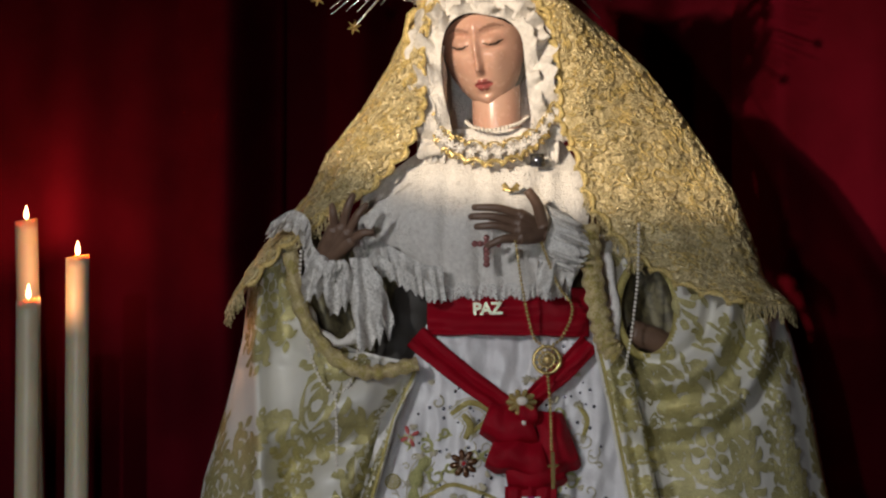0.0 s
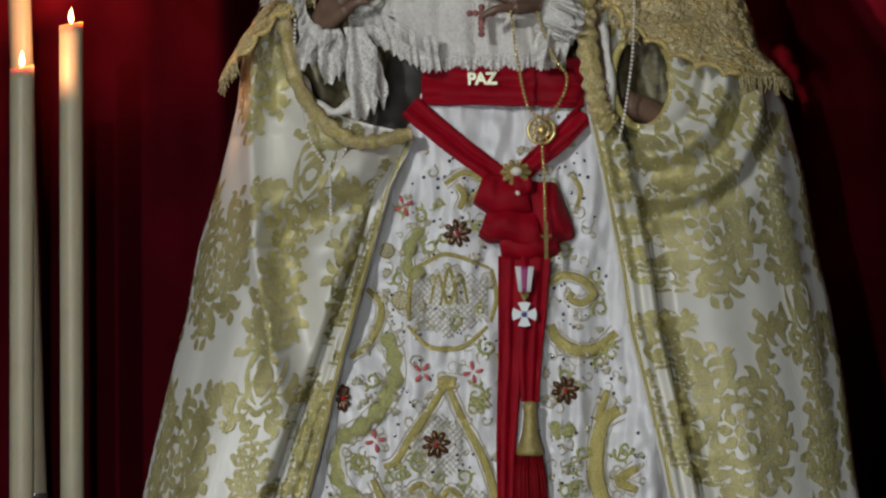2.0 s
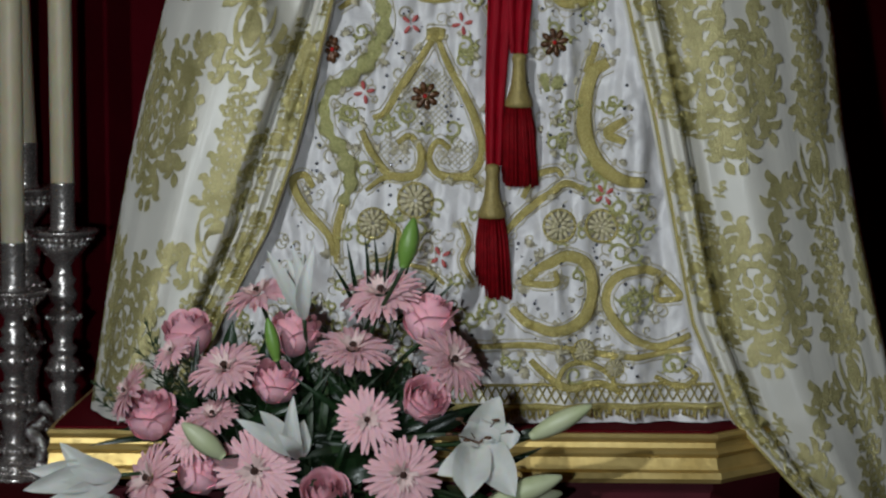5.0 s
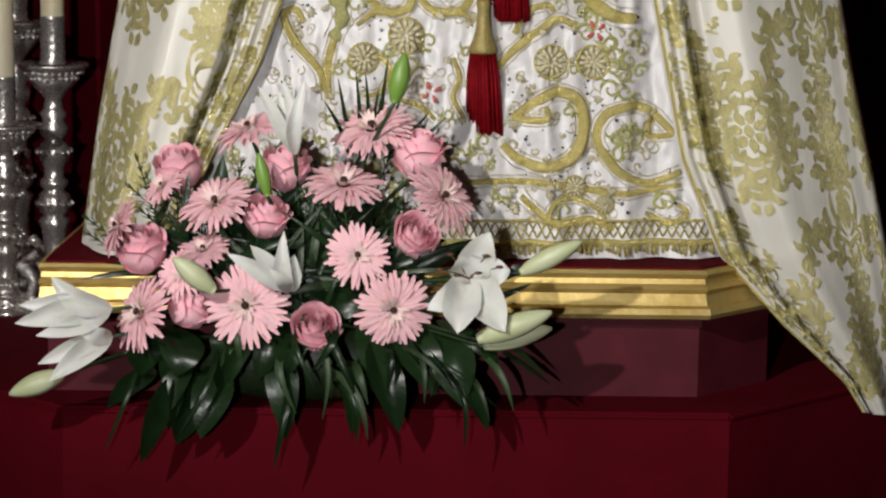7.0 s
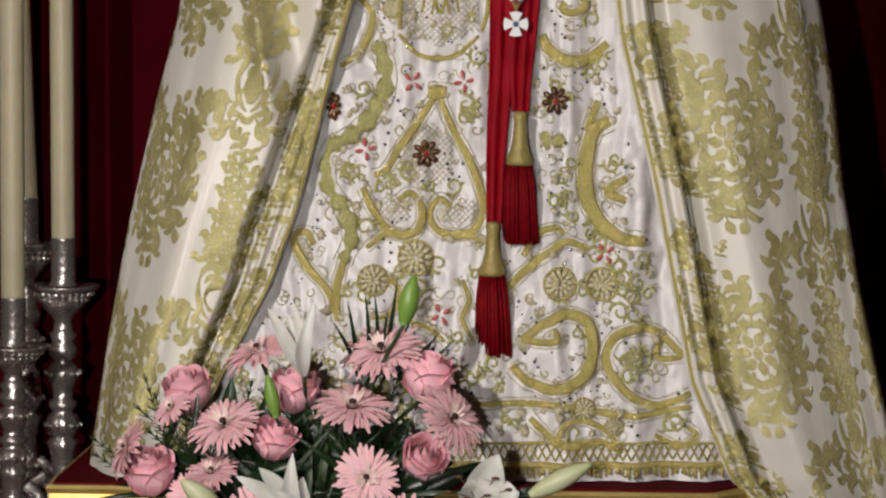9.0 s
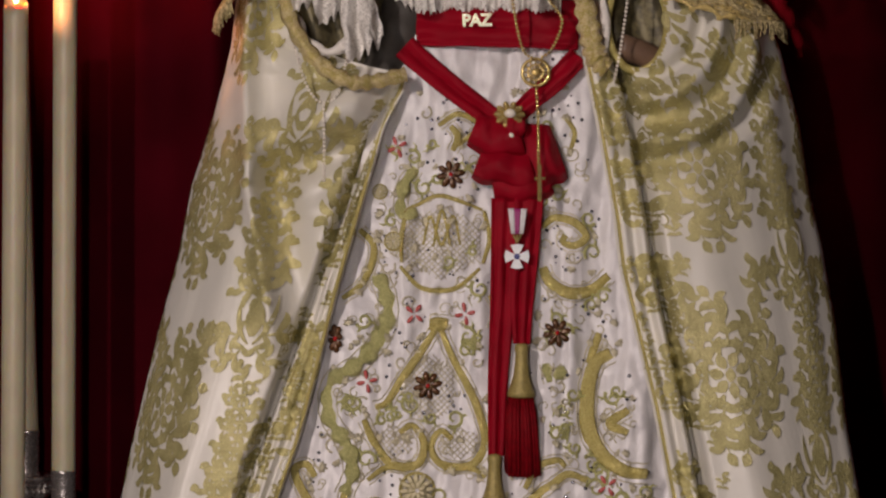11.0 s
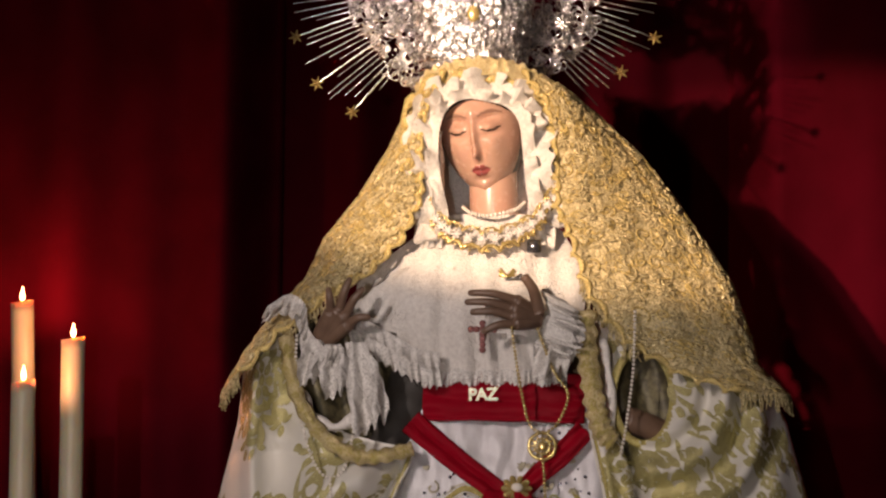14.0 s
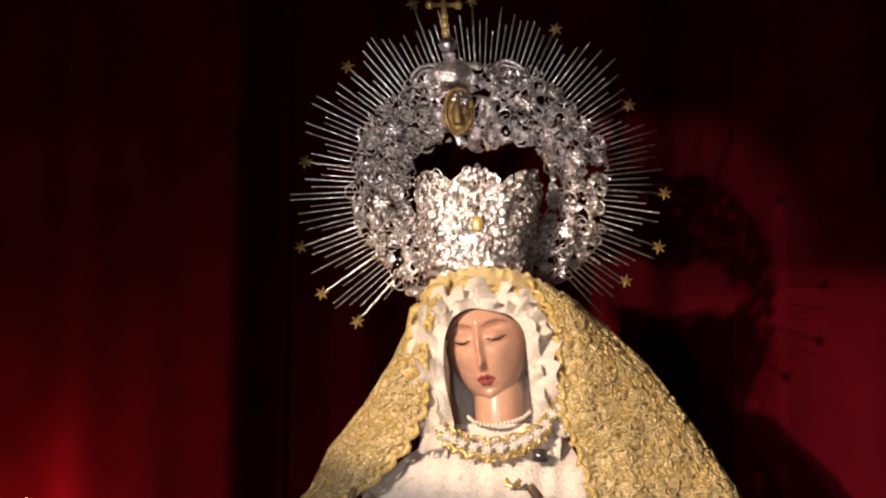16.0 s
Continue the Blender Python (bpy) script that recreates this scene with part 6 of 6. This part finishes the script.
candlestick(-0.8235, 5.42, 0.978, 1.073, 2.125, -0.008, "silver candlestick with scroll feet on the red tier")
candlestick(-0.742, 5.56, 1.087, 1.183, 2.227, -0.011, "silver candlestick with a wide dish behind the plinth")
candlestick(-0.844, 5.74, 1.159, 1.2525, 2.323, -0.044, "silver candlestick standing in shade behind the others")


# ---- the flower arrangement ----
bouquet = thing("flower_arrangement", (-0.2, 4.6, 0.595), "arrangement of pink gerberas, roses and white lilies", "flower arrangement")
HEART = Vector((-0.19, 4.63, 0.74))
bm = bmesh.new()
ball(bm, (-0.19, 4.625, 0.665), 0.1, 20, 10, (2.0, 0.5, 0.68))
part("moss_foam", bm, FERN, bouquet, "dark green moss over floral foam")


def facing(where, way, spin=0.0, size=1.0):
    """A pose whose z axis points along way."""
    q = Vector(way).normalized().to_track_quat("Z", "Y")
    return Matrix.LocRotScale(Vector(where), q, (size, size, size)) @ Matrix.Rotation(spin, 4, "Z")


def petal(bm, turn, r0, r1, wide, rise, droop, cup=0.15, n=5, mat=0, seed=0.0):
    c, s = math.cos(turn), math.sin(turn)
    rows = []
    for i in range(n + 1):
        t = i / n
        r = r0 + (r1 - r0) * t
        w = wide * math.sin(math.pi * (0.16 + 0.76 * t)) ** 0.7
        h = rise * t - droop * t * t
        rows.append([bm.verts.new((r * c - q * w * s, r * s + q * w * c, h + cup * w * abs(q) + 0.02 * r1 * wave(t * 3, q, seed))) for q in (-1, 0, 1)])
    for a, b in zip(rows, rows[1:]):
        for k in range(2):
            bm.faces.new((a[k], a[k + 1], b[k + 1], b[k])).material_index = mat


def gerbera_mesh(seed):
    rnd, bm = random.Random(seed), bmesh.new()
    for ring, (n, r1, rise, wide) in enumerate(((26, 1.0, 0.06, 0.088), (24, 0.93, 0.17, 0.085), (24, 0.72, 0.22, 0.06))):
        for k in range(n):
            petal(bm, 2 * math.pi * (k + 0.5 * ring) / n + rnd.uniform(-0.08, 0.08), 0.16, r1 * rnd.uniform(0.88, 1.06), wide * rnd.uniform(0.85, 1.1), rise + rnd.uniform(-0.06, 0.06), 0.1 + rnd.uniform(-0.02, 0.16), 0.3, 5, 0, seed + k)
    return mesh_of("gerbera", bm, GERBERA)


bm = bmesh.new()
ball(bm, (0, 0, 0.14), 0.095, 12, 6, (1, 1, 0.7))
EYE_MESH = mesh_of("eye", bm, GERBERA_EYE)
bm, rnd = bmesh.new(), random.Random(1)
for k in range(46):
    petal(bm, rnd.uniform(0, 6.28), 0.07, rnd.uniform(0.24, 0.44), 0.028, rnd.uniform(0.2, 0.36), 0.06, 0.2, 3, 0, k)
FLORET_MESH = mesh_of("florets", bm, GERBERA_RING)
GERBERAS = [gerbera_mesh(k) for k in range(4)]


def stem(parent, where, m=FERN, r=0.0035):
    p = Vector(where)
    bm = tube(bmesh.new(), smooth_path([HEART + Vector(((p.x - HEART.x) * 0.3, 0, -0.03)), HEART.lerp(p, 0.6) + Vector((0, 0.03, 0.01)), p], 5), r, 6)
    part("stem", bm, m, parent)


for k, (x, z, r, way) in enumerate([(-0.278, 0.794, 0.074, (-0.1, -1, 0.12)), (-0.031, 0.789, 0.066, (0.1, -1, 0.05)), (-0.091, 0.88, 0.057, (-0.05, -0.85, 0.25)), (-0.117, 0.995, 0.071, (0.05, -0.42, 1)),
                                    (-0.07, 1.082, 0.074, (-0.25, -0.5, 0.85)), (0.05, 0.978, 0.068, (0.75, -0.7, 0.7)), (-0.33, 0.965, 0.066, (-0.3, -0.6, 0.9)), (-0.455, 0.778, 0.07, (-0.85, -0.65, 0.45)),
                                    (-0.492, 0.925, 0.055, (-1, -0.3, 0.5)), (-0.35, 0.886, 0.048, (-0.2, -0.5, 1)), (-0.28, 1.078, 0.068, (-0.4, -0.25, 1)), (-0.42, 0.99, 0.04, (-0.6, -0.5, 0.7)), (-0.385, 0.845, 0.045, (-0.3, -0.8, 0.4))]):
    y = 4.5 - 0.03 * (0.9 - abs(z - 0.8) * 3) + 0.09 * step(0.95, 1.1, z)
    m = facing((x, y, z), way, k * 1.3, r)
    flower = shared("gerbera", GERBERAS[k % 4], bouquet, m, "pink gerbera with a dark eye")
    shared("floret_ring", FLORET_MESH, flower, Matrix.Identity(4)).matrix_basis = Matrix.Identity(4)
    shared("eye", EYE_MESH, flower, Matrix.Identity(4), "dark brown eye").matrix_basis = Matrix.Identity(4)
    stem(bouquet, (x, y + 0.01, z - 0.005))


def rose_mesh(seed):
    """A half-open rose: a wound heart in a cup of broad overlapping petals."""
    rnd, bm = random.Random(seed), bmesh.new()
    for ring in range(6):
        n = 2 if ring == 0 else 3 if ring < 4 else 5
        r = (0.14, 0.28, 0.43, 0.58, 0.76, 0.88)[ring]
        for k in range(n):
            a0 = 2 * math.pi * k / n + ring * 1.1 + rnd.uniform(-0.15, 0.15)
            span = 1.25 if n < 5 else 0.86
            tall = 0.9 - 0.03 * ring + rnd.uniform(-0.06, 0.06) - (0.16 if ring == 5 else 0)
            curl = (0.0, 0.02, 0.04, 0.07, 0.1, 0.2)[ring] * rnd.uniform(0.6, 1.3)

            def f(u, v):
                a = a0 + (v - 0.5) * 2 * span
                edge = max(0.0, 1 - abs(2 * v - 1) ** 3)
                h = -0.95 + (tall + 0.95) * u * (0.7 + 0.3 * edge)
                belly = 0.3 + 0.78 * math.sin(min(1.0, u * 1.25) * 1.5708) ** 0.8 - (0.16 if ring > 3 else 0.34) * step(0.55, 0.95, u)
                lip = step(0.78, 1.0, u)
                rr = r * belly * (0.97 + 0.06 * v) + curl * lip + 0.02 * wave(a * 2, u * 3, seed + ring)
                return Vector((rr * math.cos(a), rr * math.sin(a), h - curl * 0.5 * lip * lip))
            sheet(bm, 8, 8, f)
    return mesh_of("rose", bm, ROSE)


ROSES = [rose_mesh(k) for k in range(3)]
for k, (x, z, r, way) in enumerate([(-0.161, 0.748, 0.055, (0.05, -0.75, 0.7)), (0.004, 0.91, 0.05, (0.3, -0.75, 0.65)), (-0.217, 1.015, 0.052, (0.12, -0.2, 1)), (0.01, 1.04, 0.058, (0.15, -0.2, 1)),
                                    (-0.398, 1.012, 0.054, (-0.25, -0.3, 1)), (-0.456, 0.882, 0.056, (-0.15, -0.35, 1)), (-0.247, 0.938, 0.05, (0.3, -0.4, 0.9)), (-0.373, 0.785, 0.05, (0.7, -0.3, 0.7))]):
    y = 4.5 + 0.07 * step(0.9, 1.05, z)
    shared("rose", ROSES[k % 3], bouquet, facing((x, y, z), way, k * 2.1, r * 0.8), "pink rose in bloom")
    stem(bouquet, (x, y + 0.02, z - 0.03))


def blade(bm, root, tip, wide, arch=(0, 0, 0), cup=0.2, n=10, side=None, mat=0, ruffle=0.0):
    """A pointed leaf or petal from root to tip."""
    a, b = Vector(root), Vector(tip)
    d = (b - a).normalized()
    s = Vector(side).normalized() if side else d.cross(Vector((0, -1, 0.15))).normalized()
    lift = s.cross(d)
    if lift.y > 0:
        lift.negate()
    rows = []
    for i in range(n + 1):
        t = i / n
        p = a.lerp(b, t) + Vector(arch) * math.sin(math.pi * t)
        w = wide * math.sin(math.pi * min(1.0, t ** 0.8)) ** 0.8 + 0.0004
        rows.append([bm.verts.new(p + s * w * q + lift * (cup * w * abs(q) + ruffle * w * abs(q) * math.sin(t * 9 + 2 * q + b.x * 40))) for q in (-1, -0.5, 0, 0.5, 1)])
    for p, q in zip(rows, rows[1:]):
        for k in range(4):
            bm.faces.new((p[k], p[k + 1], q[k + 1], q[k])).material_index = mat
    return bm


def lily(heart, tips, wide, stamens=False, label="open white lily"):
    h = Vector(heart)
    bm = bmesh.new()
    blade(bm, h, tips[0], wide * 0.85, (0, -0.014, 0.006), 0.5, ruffle=0.25)
    flower = part("lily", bm, LILY, bouquet, label)
    for k, t in enumerate(tips[1:]):
        part("petal", blade(bmesh.new(), h, t, wide * (0.95, 0.72, 0.88)[k % 3], (0.008 * math.sin(k * 2.1), -0.012 - 0.006 * (k % 3), 0.008 * math.cos(k * 1.7)), (0.5, 0.2, 0.7)[k % 3], ruffle=0.3), LILY, flower)
    if stamens:
        bm = bmesh.new()
        for k in range(6):
            e = h + Vector((0.05 * math.cos(k), -0.05, 0.03 + 0.02 * math.sin(k * 2)))
            tube(bm, [h, h.lerp(e, 0.5) + Vector((0, -0.008, 0.004)), e], 0.0012, 5)
            ball(bm, e, 0.0045, 6, 4, (1.6, 1, 0.7))
        part("stamens", bm, STAMEN, flower, "dark brown stamens")
    stem(bouquet, h)


lily((-0.198, 4.5, 1.045), [(-0.258, 4.46, 1.165), (-0.225, 4.49, 1.15), (-0.217, 4.45, 1.18), (-0.18, 4.45, 1.178), (-0.2, 4.5, 1.155)], 0.014, label="half-open white lily")
lily((-0.203, 4.46, 0.82), [(-0.306, 4.42, 0.89), (-0.267, 4.41, 0.906), (-0.235, 4.4, 0.87), (-0.212, 4.42, 0.93), (-0.195, 4.43, 0.888)], 0.017, label="half-open white lily")
lily((0.095, 4.46, 0.845), [(0.128, 4.42, 0.932), (0.09, 4.42, 0.9), (0.026, 4.4, 0.803), (0.075, 4.37, 0.77), (0.155, 4.38, 0.772), (0.162, 4.41, 0.87)], 0.036, True)
lily((-0.5, 4.46, 0.787), [(-0.65, 4.42, 0.8), (-0.655, 4.4, 0.772), (-0.62, 4.4, 0.752), (-0.6, 4.44, 0.845), (-0.64, 4.44, 0.79)], 0.024)
lily((-0.5, 4.46, 0.74), [(-0.62, 4.42, 0.7), (-0.6, 4.4, 0.675), (-0.56, 4.42, 0.76)], 0.02, label="half-open white lily")

for root, tip, r, m, label in [((-0.033, 4.5, 1.135), (-0.016, 4.5, 1.218), 0.017, GREEN_BUD, "closed green lily bud"), ((-0.242, 4.47, 0.98), (-0.258, 4.47, 1.052), 0.012, GREEN_BUD, "closed green lily bud"),
                               ((-0.328, 4.43, 0.825), (-0.395, 4.42, 0.882), 0.019, BUD, "pale green lily bud"), ((0.18, 4.43, 0.862), (0.28, 4.42, 0.918), 0.017, BUD, "pale green lily bud"),
                               ((0.11, 4.42, 0.75), (0.232, 4.41, 0.8), 0.021, BUD, "pale green lily bud"), ((-0.58, 4.43, 0.682), (-0.668, 4.42, 0.648), 0.019, BUD, "pale green lily bud"), ((0.12, 4.44, 0.735), (0.235, 4.45, 0.765), 0.018, BUD, "pale green lily bud")]:
    a, b = Vector(root), Vector(tip)
    bm = tube(bmesh.new(), [a.lerp(b, t / 12) for t in range(13)], lambda t: r * math.sin(math.pi * (0.1 + 0.87 * t)) ** 0.75, 9)
    part("lily_bud", bm, m, bouquet, label)
    stem(bouquet, root)

# greenery: broad glossy leaves hanging over the tier, fern and grassy fill
rnd = random.Random(31)
LEAF_LINES = [((-0.455, 4.47, 0.52), (-0.4, 4.5, 0.67), 0.024), ((-0.21, 4.47, 0.565), (-0.22, 4.52, 0.72), 0.03), ((-0.02, 4.47, 0.578), (-0.06, 4.52, 0.73), 0.032), ((0.13, 4.46, 0.585), (0.03, 4.52, 0.72), 0.034),
              ((0.24, 4.5, 0.655), (0.1, 4.52, 0.74), 0.018), ((0.2, 4.46, 0.84), (0.08, 4.5, 0.77), 0.028), ((0.26, 4.47, 0.88), (0.1, 4.5, 0.82), 0.02)]
for k in range(22):
    x = rnd.uniform(-0.5, 0.1)
    root = Vector((x * 0.85 - 0.02, 4.54, rnd.uniform(0.66, 0.76)))
    LEAF_LINES.append((root + Vector((rnd.uniform(-0.05, 0.05) + (x + 0.2) * 0.22, rnd.uniform(-0.09, -0.03), -rnd.uniform(0.05, 0.13))), root, rnd.choice((0.024, 0.03, 0.036, 0.042))))
for tip, root, wide in LEAF_LINES:
    part("broad_leaf", blade(bmesh.new(), root, tip, wide, (rnd.uniform(-0.008, 0.008), -0.025, 0.012), rnd.uniform(0.1, 0.5), side=(1, rnd.uniform(-0.8, 0.8), rnd.uniform(-0.4, 0.4))), LEAF, bouquet, "dark glossy green leaf")
# dark leaves that stand between the blooms
for k in range(70):
    a = rnd.uniform(0.05, 3.1)
    root = Vector((-0.19 + rnd.uniform(-0.16, 0.14), rnd.uniform(4.56, 4.63), rnd.uniform(0.74, 0.86)))
    reach = rnd.uniform(0.1, 0.2)
    tip = root + Vector((math.cos(a) * reach * 1.2, rnd.uniform(-0.05, 0.02), math.sin(a) * reach))
    tip.x = max(-0.54, min(0.14, tip.x))
    part("broad_leaf", blade(bmesh.new(), root, tip, rnd.uniform(0.014, 0.026), (0, -0.02, 0.01), 0.3, 7), LEAF, bouquet)
# thin palm fronds hanging among the broad leaves
for k in range(22):
    x = rnd.uniform(-0.52, 0.14)
    root = Vector((x * 0.9 - 0.01, 4.5, rnd.uniform(0.66, 0.76)))
    tip = root + Vector((rnd.uniform(-0.07, 0.07) + (x + 0.2) * 0.25, rnd.uniform(-0.07, -0.01), -rnd.uniform(0.04, 0.15)))
    part("narrow_leaf", blade(bmesh.new(), root, tip, rnd.uniform(0.003, 0.007), (rnd.uniform(-0.02, 0.02), -0.03, 0.02), 0.3, 7), LEAF if k % 2 else FERN, bouquet)
for k in range(90):
    a = rnd.uniform(-0.2, 3.34)
    root = HEART + Vector((rnd.uniform(-0.2, 0.16), rnd.uniform(-0.1, -0.03), rnd.uniform(0.0, 0.1)))
    reach = rnd.uniform(0.08, 0.19)
    tip = root + Vector((math.cos(a) * reach * 1.15, rnd.uniform(-0.05, 0.02), math.sin(a) * reach * 1.05))
    tip.x = max(-0.56, min(0.2, tip.x))
    part("narrow_leaf", blade(bmesh.new(), root, tip, rnd.uniform(0.003, 0.007), (0, -0.02, 0.01), 0.2, 6), LEAF if k % 3 else FERN, bouquet)
for k, (x, z) in enumerate([(-0.13, 1.165), (-0.1, 1.19), (-0.084, 1.2), (-0.06, 1.185), (-0.045, 1.205), (-0.155, 1.14), (-0.02, 1.16), (0.027, 1.146), (0.055, 1.1)]):
    part("grass_blade", blade(bmesh.new(), (-0.09 + 0.3 * (x + 0.09), 4.63, 1.02), (x, 4.6, z - 0.012 * (k % 4)), 0.0036, (0.004 * (k % 3), -0.01, 0), 0.2, 8), LEAF, bouquet)
bm = bmesh.new()
for k in range(46):
    a = rnd.uniform(0.2, 3.0)
    root = HEART + Vector((rnd.uniform(-0.22, 0.18), rnd.uniform(-0.1, 0.0), rnd.uniform(0.02, 0.1)))
    tip = root + Vector((math.cos(a) * rnd.uniform(0.16, 0.28), rnd.uniform(-0.04, 0.03), math.sin(a) * rnd.uniform(0.14, 0.26)))
    tip.x = max(-0.56, min(0.17, tip.x))
    for i in range(3, 15):
        p = root.lerp(tip, i / 15)
        for q in (-1, 1):
            s = Vector((-(tip - root).z, 0, (tip - root).x)).normalized() * q
            e = p + s * 0.03 * (1.1 - i / 15) + (tip - root).normalized() * 0.014 + Vector((0, rnd.uniform(-0.006, 0.006), 0))
            tube(bm, [p, e], lambda t: 0.0016 * (1 - 0.7 * t), 4)
    tube(bm, [root, tip], 0.0012, 4)
tagged(part("fern_frond", bm, FERN, bouquet, "feathery dark green fern"), kind="stuff")
